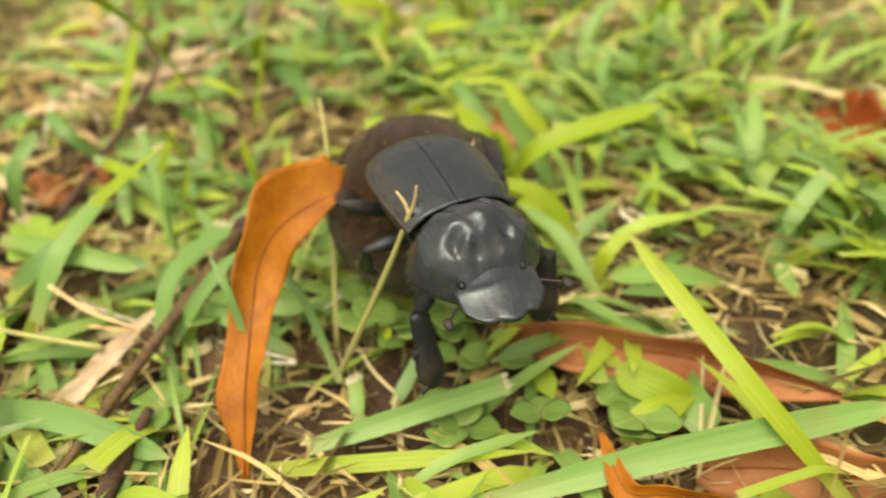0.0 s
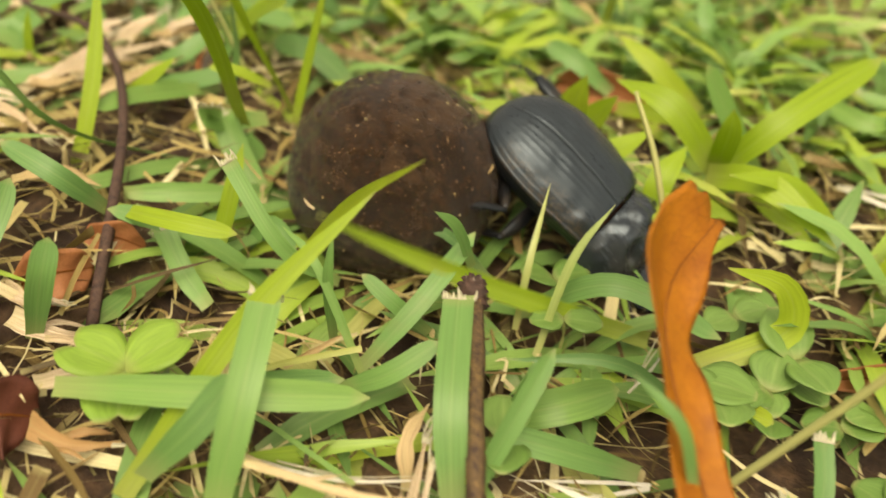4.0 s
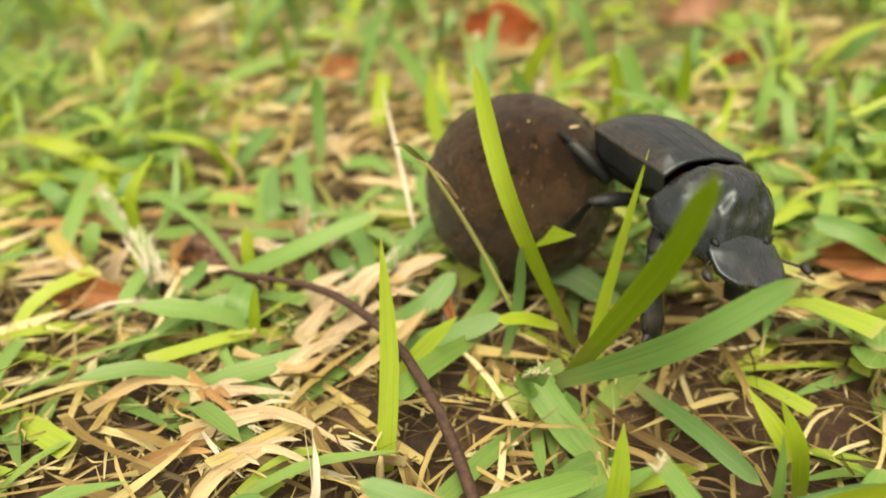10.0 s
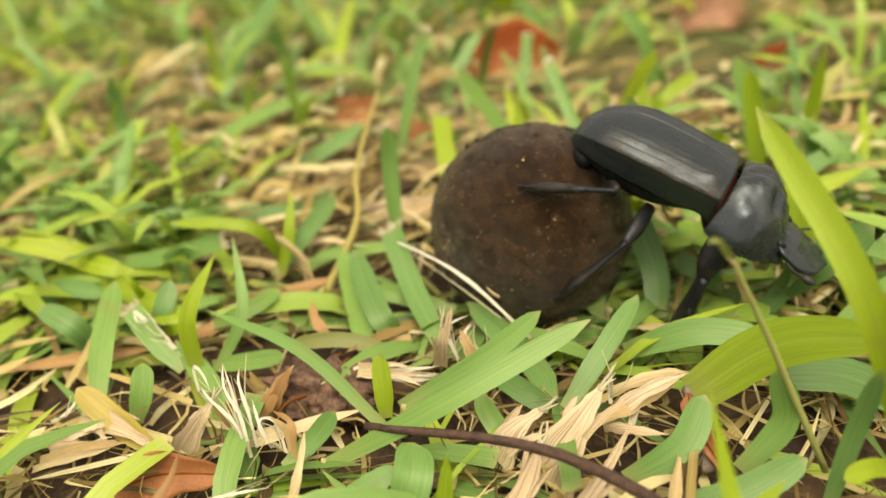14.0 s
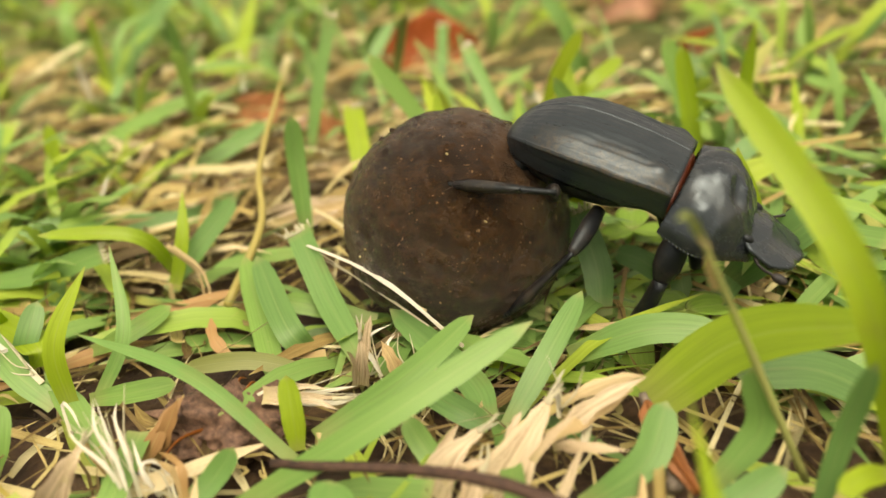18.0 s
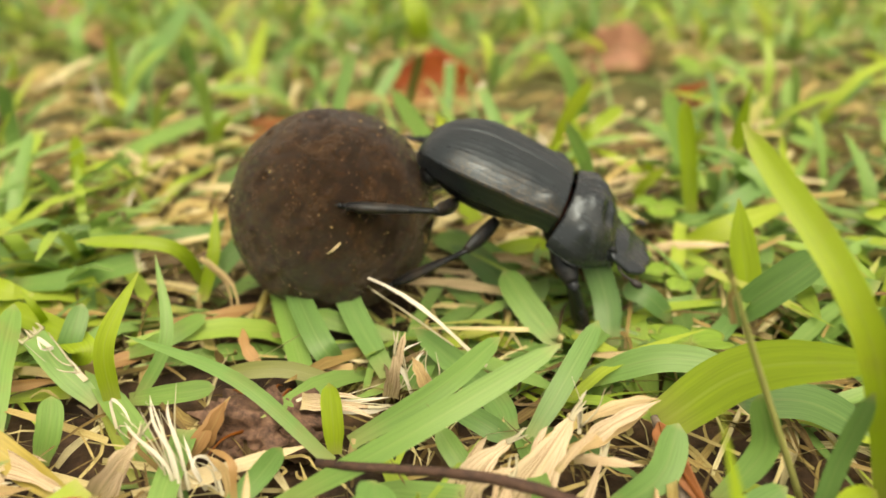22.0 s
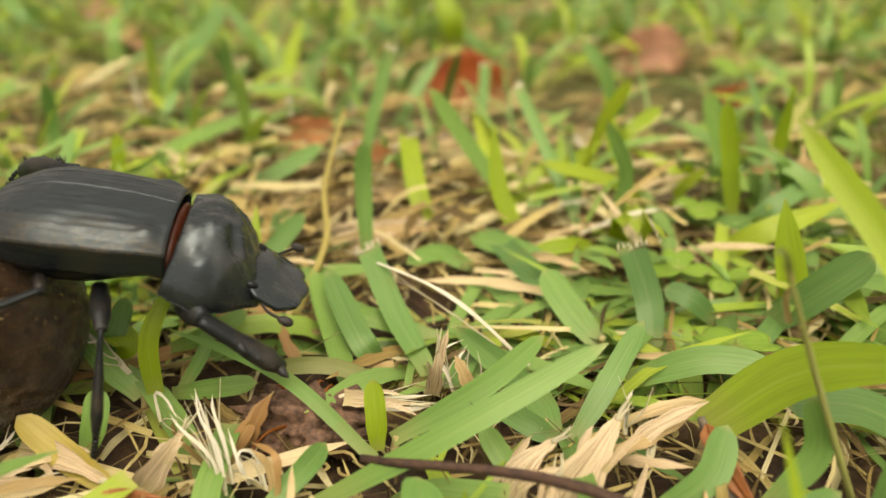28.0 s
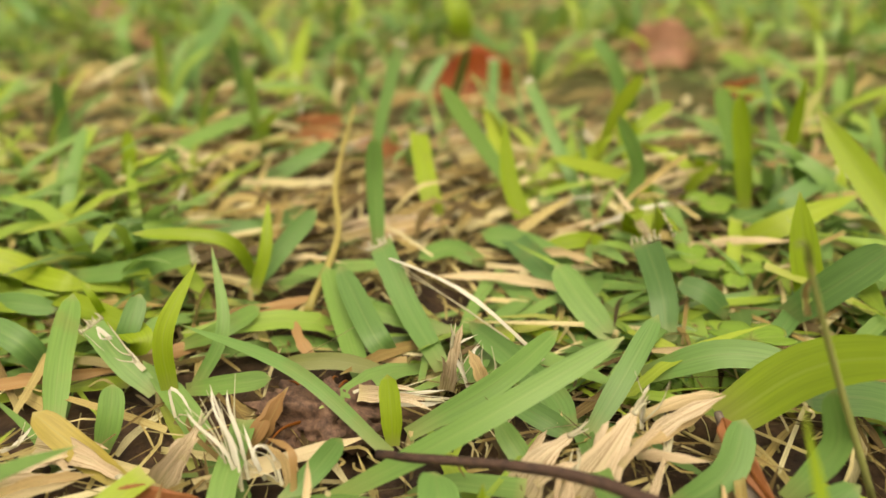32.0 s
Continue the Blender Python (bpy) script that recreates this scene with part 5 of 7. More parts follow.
grass_blade([(-32.4, 193.1, 4.0), (-40.8, 169.9, 6.0), (-61.3, 165.6, 8.0)], 4.0, MAT_GREEN, face=(0.17, -0.72, 0.60))
grass_blade([(-83.8, 198.0, 4.0), (-79.8, 195.0, 12.0), (-79.2, 196.4, 22.0)], 3.4, MAT_LIME, face=(0.29, -0.71, 0.60))
grass_blade([(-202.1, 439.0, 8.0), (-204.7, 417.5, 20.0), (-221.9, 428.4, 30.0)], 6.0, MAT_GREEN, face=(0.35, -0.71, 0.60))
grass_blade([(-137.2, 357.3, 8.0), (-139.4, 359.2, 20.0), (-140.4, 370.9, 28.0)], 6.0, MAT_GREEN, face=(0.29, -0.74, 0.60))
straw_strip([(-100.9, 275.1, 6.0), (-102.5, 275.2, 14.0), (-102.2, 274.2, 22.0)], 1.8, MAT_FRAY, face=-70)
straw_strip([(-66.7, 176.7, 4.0), (-62.0, 175.2, 10.0), (-60.6, 179.6, 14.0)], 1.2, MAT_FRAY, face=-71)
straw_strip([(-62.9, 181.8, 3.0), (-58.6, 184.0, 8.0), (-55.5, 193.5, 12.0)], 1.6, MAT_YELLOW, face=-72)
straw_strip([(47.2, 151.8, 4.0), (42.5, 159.4, 10.0), (38.3, 173.9, 14.0)], 1.5, MAT_STRAW, face=-105)
straw_strip([(-22.1, 164.8, 5.0), (-10.6, 165.4, 7.0), (-1.7, 168.2, 7.0)], 2.2, MAT_STRAW, face=-86)
straw_strip([(-21.1, 198.2, 5.0), (-11.5, 186.0, 7.0), (-1.7, 195.8, 7.0)], 2.2, MAT_STRAW, face=-86)
straw_strip([(43.0, 257.0, 6.0), (42.6, 223.8, 10.0), (44.8, 208.7, 8.0)], 1.8, MAT_FRAY, face=-101)
straw_strip([(-32.1, 304.0, 8.0), (-27.7, 277.3, 6.0), (-24.1, 255.3, 4.0)], 1.2, MAT_FRAY, face=-84)
straw_strip([(-81.1, 333.4, 14.0), (-73.9, 308.5, 10.0), (-67.2, 284.2, 5.0)], 2.2, MAT_FRAY, face=-77)
straw_strip([(-54.3, 298.2, 14.0), (-47.1, 263.2, 10.0), (-44.1, 246.8, 5.0)], 2.2, MAT_FRAY, face=-80)
straw_strip([(9.0, 150.8, 4.0), (21.4, 146.0, 5.0), (34.4, 147.6, 5.0)], 1.4, MAT_STRAW, face=-98)
straw_strip([(32.1, 116.4, 4.0), (38.6, 112.9, 6.0), (45.0, 115.3, 6.0)], 1.0, MAT_STRAW, face=-109)
straw_strip([(-6.5, 115.8, 3.0), (-17.8, 113.7, 4.0), (-29.4, 115.0, 4.0)], 2.0, MAT_RUST, face=-81)
straw_strip([(-43.6, 132.9, 3.0), (-34.1, 134.1, 4.0), (-22.9, 139.4, 4.0)], 2.0, MAT_RUST, face=-76)
straw_strip([(-52.4, 117.4, 3.0), (-43.5, 121.0, 4.0), (-36.4, 124.4, 3.0)], 2.2, MAT_RUST, face=-70)
straw_strip([(-73.7, 111.3, 3.0), (-67.8, 111.3, 4.0), (-63.5, 116.1, 3.0)], 2.2, MAT_RUST, face=-59)
straw_strip([(-22.3, 117.9, 2.0), (-25.4, 120.6, 5.0), (-27.3, 126.9, 6.0)], 2.0, MAT_RUST, face=-78)
straw_strip([(-29.1, 91.4, 3.0), (-25.8, 93.8, 8.0), (-22.8, 97.0, 11.0)], 2.2, MAT_RUST, face=-75)
straw_strip([(-20.4, 83.0, 4.0), (-20.6, 84.9, 9.0), (-24.9, 89.3, 8.0)], 1.0, MAT_RUST, face=-76)
straw_strip([(-64.7, 90.0, 3.0), (-54.6, 88.4, 6.0), (-52.6, 90.8, 5.0)], 1.2, MAT_STRAW, face=-58)
straw_strip([(-60.9, 83.0, 4.0), (-53.3, 83.8, 6.0), (-47.6, 85.9, 5.0)], 1.6, MAT_STRAW, face=-58)
grass_blade([(-74.1, 141.3, 5.0), (-84.2, 138.2, 13.0), (-101.4, 138.5, 16.0)], 4.8, MAT_LIME, face=(0.45, -0.59, 0.60))
grass_blade([(-38.4, 147.5, 3.0), (-42.2, 141.5, 15.0), (-59.7, 141.1, 17.0)], 2.8, MAT_LIME, face=(0.31, -0.67, 0.60))
grass_blade([(73.9, 92.0, 2.0), (62.8, 94.8, 8.0), (51.0, 94.7, 9.0)], 5.5, MAT_DARK, face=(-0.22, -0.62, 0.60))
grass_blade([(2.4, 70.8, 0.0), (3.4, 71.3, 8.0), (4.1, 72.2, 14.0)], 2.2, MAT_LIME, face=(0.17, -0.56, 0.60))
grass_blade([(-17.3, 70.1, 3.0), (-10.6, 71.7, 6.0), (-3.4, 76.6, 8.0)], 3.4, MAT_GREEN, face=(0.26, -0.54, 0.60))
grass_blade([(-3.1, 71.7, 2.0), (-1.2, 74.4, 8.0), (-1.6, 80.3, 9.0)], 5.5, MAT_GREEN, face=(0.20, -0.56, 0.60))
grass_blade([(29.8, 73.3, 2.0), (41.6, 73.9, 5.0), (51.3, 77.4, 8.0)], 4.2, MAT_GREEN, face=(-0.10, -0.57, 0.60))
grass_blade([(52.3, 72.3, 2.0), (54.8, 74.0, 14.0), (55.7, 72.0, 26.0)], 2.4, MAT_DARK, face=(-0.20, -0.58, 0.60))
grass_blade([(61.9, 75.2, 8.0), (56.3, 71.1, 12.0), (51.9, 68.1, 13.0)], 2.4, MAT_LIME, face=(-0.21, -0.57, 0.60))
grass_blade([(-87.8, 129.4, 3.0), (-82.7, 132.2, 7.0), (-71.8, 131.3, 6.0)], 4.0, MAT_GREEN, face=(0.45, -0.58, 0.60))
grass_blade([(-10.4, 80.5, 2.0), (-12.9, 72.6, 4.0), (-15.0, 68.1, 3.0)], 3.4, MAT_GREEN, face=(0.27, -0.53, 0.60))
straw_strip([(-61.0, 81.0, 4.0), (-53.7, 81.6, 6.0), (-49.9, 84.5, 5.0)], 1.2, MAT_STRAW, face=-48)
straw_strip([(-37.2, 69.3, 4.0), (-28.8, 71.6, 7.0), (-21.2, 73.8, 7.0)], 0.9, MAT_FRAY, face=-54)
straw_strip([(-41.2, 71.2, 3.0), (-37.0, 75.2, 6.0), (-36.4, 81.1, 8.0)], 1.0, MAT_RUST, face=-52)
straw_strip([(-84.1, 108.1, 3.0), (-67.2, 110.6, 4.0), (-51.2, 116.0, 3.0)], 2.0, MAT_RUST, face=-51)
straw_strip([(-19.5, 73.2, 2.0), (-17.5, 76.1, 8.0), (-18.2, 83.7, 9.0)], 1.2, MAT_STRAW, face=-62)
straw_strip([(-39.5, 86.2, 3.0), (-34.9, 86.1, 9.0), (-32.7, 89.5, 12.0)], 4.5, MAT_STRAW, face=-56)
straw_strip([(11.2, 72.3, 1.0), (14.9, 78.2, 5.0), (17.0, 84.5, 8.0)], 4.5, MAT_STRAW, face=-82)
grass_blade([(-5.7, 94.5, 4.0), (7.4, 97.0, 11.0), (17.3, 104.8, 15.0)], 3.4, MAT_GREEN, face=(0.36, -0.62, 0.60))
grass_blade([(128.1, 113.3, 6.0), (120.0, 112.0, 12.0), (111.3, 115.2, 14.0)], 4.4, MAT_GREEN, face=(-0.12, -0.71, 0.60))
grass_blade([(20.4, 186.4, 4.0), (10.5, 188.7, 18.0), (0.1, 188.7, 34.0)], 4.4, MAT_GREEN, face=(0.25, -0.73, 0.60))
grass_blade([(52.9, 202.9, 3.0), (49.9, 210.6, 14.0), (47.5, 215.1, 26.0)], 4.4, MAT_LIME, face=(0.12, -0.76, 0.60))
grass_blade([(68.3, 190.6, 4.0), (60.7, 193.6, 12.0), (50.6, 201.1, 15.0)], 3.0, MAT_LIME, face=(0.10, -0.75, 0.60))
grass_blade([(96.0, 44.4, -8.0), (95.9, 42.5, 6.0), (95.0, 42.2, 16.0)], 1.6, MAT_GREEN, face=(-0.02, -0.59, 0.60))
grass_blade([(101.5, 51.5, -4.0), (99.2, 48.5, 8.0), (95.7, 49.6, 16.0)], 2.6, MAT_LIME, face=(-0.04, -0.61, 0.60))
grass_blade([(-13.7, 154.1, 4.0), (-14.2, 158.4, 20.0), (-13.7, 158.6, 30.0)], 3.8, MAT_GREEN, face=(0.35, -0.68, 0.60))
grass_blade([(20.6, 169.2, 3.0), (15.8, 173.4, 14.0), (14.6, 179.0, 28.0)], 4.6, MAT_LIME, face=(0.25, -0.72, 0.60))
grass_blade([(87.4, 195.0, 3.0), (88.3, 193.5, 18.0), (88.3, 190.4, 34.0)], 3.8, MAT_LIME, face=(0.01, -0.77, 0.60))
grass_blade([(99.5, 212.3, 3.0), (94.2, 176.3, 10.0), (84.0, 156.7, 12.0)], 3.2, MAT_GREEN, face=(-0.01, -0.75, 0.60))
grass_blade([(148.4, 114.8, 5.0), (136.8, 114.2, 14.0), (126.7, 118.5, 18.0)], 4.6, MAT_LIME, face=(-0.19, -0.70, 0.60))
grass_blade([(156.6, 150.8, 5.0), (146.9, 142.8, 14.0), (143.3, 149.1, 20.0)], 4.0, MAT_GREEN, face=(-0.20, -0.72, 0.60))
grass_blade([(9.5, 21.5, 0.0), (19.1, 23.2, 6.0), (25.7, 25.9, 8.0)], 3.6, MAT_GREEN, face=(0.44, -0.43, 0.60))
grass_blade([(-84.1, 144.4, 5.0), (-52.3, 115.9, 10.0), (-52.1, 113.9, 6.0)], 5.0, MAT_LIME, face=(0.49, -0.56, 0.60))
grass_blade([(-109.5, 161.4, 6.0), (-77.0, 137.3, 10.0), (-67.7, 136.6, 8.0)], 5.0, MAT_LIME, face=(0.51, -0.56, 0.60))
grass_blade([(47.5, 79.8, -2.0), (41.2, 74.6, 3.0), (36.7, 68.0, 5.0)], 3.0, MAT_GREEN, face=(0.25, -0.62, 0.60))
grass_blade([(74.5, 40.6, -8.0), (80.0, 41.1, 0.0), (86.5, 38.3, -2.0)], 3.0, MAT_GREEN, face=(0.08, -0.56, 0.60))
straw_strip([(-34.5, 85.6, 3.0), (-21.4, 87.4, 6.0), (-10.7, 93.3, 5.0)], 2.2, MAT_STRAW, face=-50)
straw_strip([(17.2, 67.9, 3.0), (24.4, 75.4, 7.0), (32.8, 93.0, 7.0)], 3.6, MAT_STRAW, face=-61)
straw_strip([(26.1, 61.7, 3.0), (31.8, 68.7, 6.0), (36.1, 83.2, 6.0)], 2.2, MAT_STRAW, face=-63)
straw_strip([(-45.3, 128.4, 3.0), (-34.5, 129.0, 5.0), (-26.4, 136.1, 4.0)], 2.2, MAT_RUST, face=-55)
straw_strip([(-18.1, 45.4, 2.0), (-9.4, 51.6, 5.0), (1.5, 52.8, 4.0)], 2.0, MAT_STRAW, face=-45)
straw_strip([(10.9, 24.4, 1.0), (14.9, 32.3, 5.0), (22.8, 42.1, 5.0)], 2.0, MAT_STRAW, face=-47)
straw_strip([(0.3, 48.4, 2.0), (12.6, 36.1, 5.0), (17.7, 33.7, 3.0)], 1.2, MAT_FRAY, face=-47)
straw_strip([(30.7, 25.3, 0.0), (32.3, 28.4, 9.0), (30.9, 32.7, 14.0)], 2.0, MAT_FRAY, face=-52)
straw_strip([(0.9, 65.4, 3.0), (16.0, 59.1, 5.0), (21.1, 65.6, 5.0)], 2.0, MAT_STRAW, face=-55)
straw_strip([(-2.4, 33.8, 1.0), (5.9, 37.5, 4.0), (12.2, 42.7, 3.0)], 3.0, MAT_RUST, face=-45)
straw_strip([(125.1, 203.0, 5.0), (137.8, 188.4, 7.0), (152.9, 204.7, 7.0)], 2.2, MAT_STRAW, face=-101)
straw_strip([(103.8, 152.5, 4.0), (119.7, 157.1, 6.0), (136.7, 167.2, 5.0)], 1.8, MAT_STRAW, face=-97)
straw_strip([(129.9, 289.6, 8.0), (108.3, 221.3, 8.0), (99.4, 206.4, 5.0)], 2.0, MAT_STRAW, face=-93)
grass_blade([(53.8, 31.1, 2.0), (71.1, 25.3, 8.0), (82.6, 26.6, 8.0)], 3.0, MAT_LIME, face=(0.41, -0.51, 0.60))
grass_blade([(62.1, 2.7, -2.0), (66.0, 3.0, 10.0), (66.5, 5.8, 16.0)], 3.6, MAT_GREEN, face=(0.49, -0.42, 0.60))
grass_blade([(96.0, 35.8, -4.0), (89.4, 28.7, 6.0), (78.3, 31.8, 18.0)], 2.6, MAT_GREEN, face=(0.32, -0.55, 0.60), cut=True)
grass_blade([(129.0, 112.5, 3.0), (144.1, 95.1, 12.0), (149.3, 94.0, 10.0)], 4.0, MAT_LIME, face=(-0.01, -0.73, 0.60))
grass_blade([(178.0, 81.1, 2.0), (167.0, 81.5, 10.0), (154.9, 72.6, 14.0)], 4.0, MAT_LIME, face=(-0.13, -0.70, 0.60))
grass_blade([(101.2, 22.7, -4.0), (100.6, 21.9, 8.0), (100.5, 23.9, 16.0)], 1.6, MAT_GREEN, face=(0.27, -0.55, 0.60))
grass_blade([(108.2, 17.8, -4.0), (98.4, 22.6, 10.0), (90.6, 26.8, 12.0)], 1.4, MAT_GREEN, face=(0.28, -0.56, 0.60))
grass_blade([(158.3, 40.0, -4.0), (163.0, 31.4, -1.0), (167.5, 28.9, 0.0)], 3.0, MAT_LIME, face=(-0.14, -0.58, 0.60))
grass_blade([(131.4, 18.1, -4.0), (133.5, 18.2, 4.0), (134.2, 20.0, 7.0)], 2.6, MAT_GREEN, face=(0.05, -0.56, 0.60))
grass_blade([(129.1, 5.1, -8.0), (130.3, 7.1, -3.0), (130.9, 9.7, -1.0)], 3.4, MAT_LIME, face=(0.08, -0.49, 0.60))
straw_strip([(121.7, 2.7, -7.0), (119.7, 6.8, -2.0), (121.0, 11.7, 1.0)], 2.2, MAT_STRAW, face=-73)
straw_strip([(100.8, -2.6, -4.0), (114.0, -2.6, -2.0), (125.3, 3.0, -3.0)], 0.9, MAT_FRAY, face=-65)
straw_strip([(97.4, 13.2, -3.0), (101.3, 16.6, -1.0), (104.0, 20.7, 0.0)], 1.0, MAT_STRAW, face=-63)
straw_strip([(50.6, 9.1, 0.0), (61.7, 4.6, 3.0), (64.2, 8.4, 2.0)], 3.0, MAT_STRAW, face=-40)
straw_strip([(34.2, 30.3, 2.0), (42.1, 33.2, 5.0), (51.3, 33.4, 4.0)], 2.2, MAT_STRAW, face=-44)
straw_strip([(178.5, 99.5, 3.0), (182.8, 93.6, 5.0), (190.5, 92.4, 4.0)], 1.8, MAT_FRAY, face=-105)
straw_strip([(142.3, 10.1, -8.0), (152.8, 16.0, -6.0), (134.1, 9.1, -6.0)], 1.2, MAT_FRAY, face=-99)
grass_blade([(132.9, -36.3, -6.0), (123.3, -31.6, 5.0), (116.2, -28.0, 10.0)], 3.6, MAT_GREEN, face=(0.52, -0.25, 0.60))
grass_blade([(114.1, -37.9, -6.0), (132.4, -26.3, -2.0), (157.2, -16.3, -4.0)], 5.0, MAT_GREEN, face=(0.45, -0.29, 0.60))
grass_blade([(169.6, -5.9, -7.0), (187.4, 9.9, -5.0), (205.2, 26.9, -4.0)], 3.2, MAT_LIME, face=(0.10, -0.51, 0.60))
grass_blade([(118.1, 39.7, 4.0), (115.8, 35.6, 14.0), (113.0, 32.5, 18.0)], 2.0, MAT_GREEN, face=(0.44, -0.54, 0.60))
grass_blade([(155.9, 3.6, 9.0), (151.7, 4.0, 19.0), (145.5, 5.4, 23.0)], 1.6, MAT_GREEN, face=(0.36, -0.52, 0.60))
grass_blade([(74.3, -6.4, 2.0), (96.5, -2.9, 7.0), (114.4, 6.0, 5.0)], 4.2, MAT_GREEN, face=(0.56, -0.36, 0.60))
grass_blade([(92.3, -12.9, -0.0), (97.0, -7.1, 6.0), (98.5, -0.5, 9.0)], 4.2, MAT_GREEN, face=(0.57, -0.34, 0.60))
grass_blade([(130.0, 2.2, -5.0), (132.9, 8.2, 5.0), (135.7, 16.8, 13.0)], 3.0, MAT_GREEN, face=(0.41, -0.47, 0.60))
grass_blade([(186.5, 75.2, -3.0), (188.2, 77.2, 5.0), (190.7, 84.5, 9.0)], 3.6, MAT_LIME, face=(0.07, -0.69, 0.60))
grass_blade([(154.4, 108.6, 1.0), (165.0, 87.3, 2.0), (174.9, 78.8, 0.0)], 4.6, MAT_LIME, face=(0.16, -0.68, 0.60))
grass_blade([(162.8, 148.4, 5.0), (180.7, 119.2, 10.0), (193.7, 122.1, 8.0)], 4.4, MAT_GREEN, face=(0.08, -0.73, 0.60))
grass_blade([(162.8, 96.3, 3.0), (154.3, 93.9, 14.0), (146.4, 90.8, 26.0)], 4.4, MAT_GREEN, face=(0.21, -0.70, 0.60))
grass_blade([(212.8, 91.4, -2.0), (203.0, 82.5, 3.0), (192.5, 70.2, 4.0)], 4.4, MAT_GREEN, face=(-0.00, -0.70, 0.60))
grass_blade([(173.8, 12.9, -7.0), (171.5, 15.3, -4.0), (168.8, 17.1, -2.0)], 3.0, MAT_GREEN, face=(0.19, -0.52, 0.60), cut=True)
grass_blade([(176.1, 20.6, -7.0), (175.7, 24.7, -4.0), (174.7, 30.2, -1.0)], 3.0, MAT_GREEN, face=(0.16, -0.56, 0.60), cut=True)
straw_strip([(104.7, -9.4, 5.0), (119.3, -7.8, 4.0), (130.2, -2.8, 2.0)], 1.0, MAT_STRAW, face=-37)
straw_strip([(118.8, -9.1, 1.0), (125.9, -6.0, 2.0), (128.9, -2.9, 1.0)], 0.9, MAT_STRAW, face=-40)
straw_strip([(126.9, -22.4, -7.0), (126.2, -8.2, -3.0), (123.8, 8.3, 3.0)], 4.5, MAT_STRAW, face=-39)
straw_strip([(139.0, 9.4, -4.0), (143.6, 8.0, -3.0), (147.7, 8.9, -4.0)], 1.2, MAT_FRAY, face=-53)
straw_strip([(180.0, 100.4, 3.0), (190.5, 95.4, 5.0), (200.5, 94.0, 4.0)], 1.2, MAT_FRAY, face=-86)
straw_strip([(147.0, 29.3, -3.0), (149.5, 32.8, 0.0), (151.6, 38.0, 3.0)], 0.7, MAT_FRAY, face=-63)
straw_strip([(162.9, 9.8, -6.0), (166.0, 8.0, -5.0), (164.1, 4.5, -7.0)], 0.9, MAT_RUST, face=-65)
straw_strip([(165.1, 11.4, -6.0), (165.5, 5.1, -4.0), (164.0, 3.0, -7.0)], 0.9, MAT_STRAW, face=-64)


def upright_blades():
    """Taller single blades standing out of the turf behind the walk."""
    rng = random.Random(77)
    left = 105
    while left:
        y = 165 + 330 * rng.random() ** 1.3
        x = rng.uniform(-130 - 0.7 * y, 90 + 0.6 * y)
        if near_track(x, y, 42) or in_the_open(x, y):
            continue
        left -= 1
        length, a, rise = rng.uniform(20, 40), rng.uniform(0, 2 * math.pi), rng.uniform(0.45, 0.95)
        run = length * math.sqrt(1 - rise * rise)
        z = ground_z(x, y)
        out = Vector((math.cos(a) * run, math.sin(a) * run, 0))
        droop = rng.uniform(0.55, 0.75)
        pts = [Vector((x, y, z)), Vector((x, y, z + length * rise * droop)) + out * 0.42, Vector((x, y, z + length * rise)) + out]
        grass_blade([tuple(p) for p in pts], rng.uniform(2.4, 5.2), rng.choice((MAT_GREEN, MAT_GREEN, MAT_LIME, MAT_LIME)), rng.uniform(-150, -30), rng.random() < 0.2)


def bleached_patch():
    """Single pale strips and torn fibres lying open between the blades."""
    rng = random.Random(31)
    left = 60
    while left:
        x, y = rng.gauss(5, 60), rng.uniform(138, 260)
        if near_track(x, y, 17) and y < 150:
            continue
        left -= 1
        length, a = rng.uniform(9, 24), rng.gauss(0.15, 0.7)
        p = Vector((x, y, ground_z(x, y) + rng.uniform(3.0, 6.5)))
        out = Vector((math.cos(a), math.sin(a), rng.uniform(-0.05, 0.35))) * length
        straw_strip([tuple(p), tuple(p + out * 0.5 + Vector((0, 0, rng.uniform(0.3, 2.0)))), tuple(p + out)], rng.uniform(0.7, 2.1), rng.choice((MAT_STRAW, MAT_STRAW, MAT_FRAY)), rng.uniform(-130, -50))


upright_blades()
bleached_patch()


# ---- clover and seedlings ----
def leaflet(parent, at, out, size, material, heart=True, name="leaflet"):
    n, c = 8, 6
    verts, faces, uvs = [], [], []
    out = Vector(out).normalized()
    side = out.cross(Vector((0, 0, 1))).normalized()
    up = side.cross(out)
    for i in range(n + 1):
        u = i / n
        w = size * 0.52 * math.sin(math.pi * min(0.97, 0.04 + u * (0.80 if heart else 0.93))) ** 0.8
        for k in range(c + 1):
            s = k / c * 2 - 1
            notch = 0.16 * size * max(0, 1 - abs(s) * 2.2) * sm((u - 0.75) / 0.25) if heart else 0.0
            verts.append((Vector(at) + out * (size * u - notch) + side * s * w + up * (abs(s) * 0.16 * w - 0.12 * size * u * u)) * MM)
            uvs.append((0.5 + s * 0.5, u))
    for i in range(n):
        for k in range(c):
            a = i * (c + 1) + k
            faces.append((a, a + 1, a + c + 2, a + c + 1))
    m = len(verts)
    verts += [v - up * 0.00016 for v in verts]
    faces += [tuple(reversed([i + m for i in q])) for q in faces]
    rim = [k for k in range(c + 1)] + [i * (c + 1) + c for i in range(1, n + 1)] + [n * (c + 1) + k for k in range(c - 1, -1, -1)] + [i * (c + 1) for i in range(n - 1, 0, -1)]
    faces += [(rim[j], m + rim[j], m + rim[(j + 1) % len(rim)], rim[(j + 1) % len(rim)]) for j in range(len(rim))]
    return part(name, verts, faces, material, parent, "", uvs + uvs)


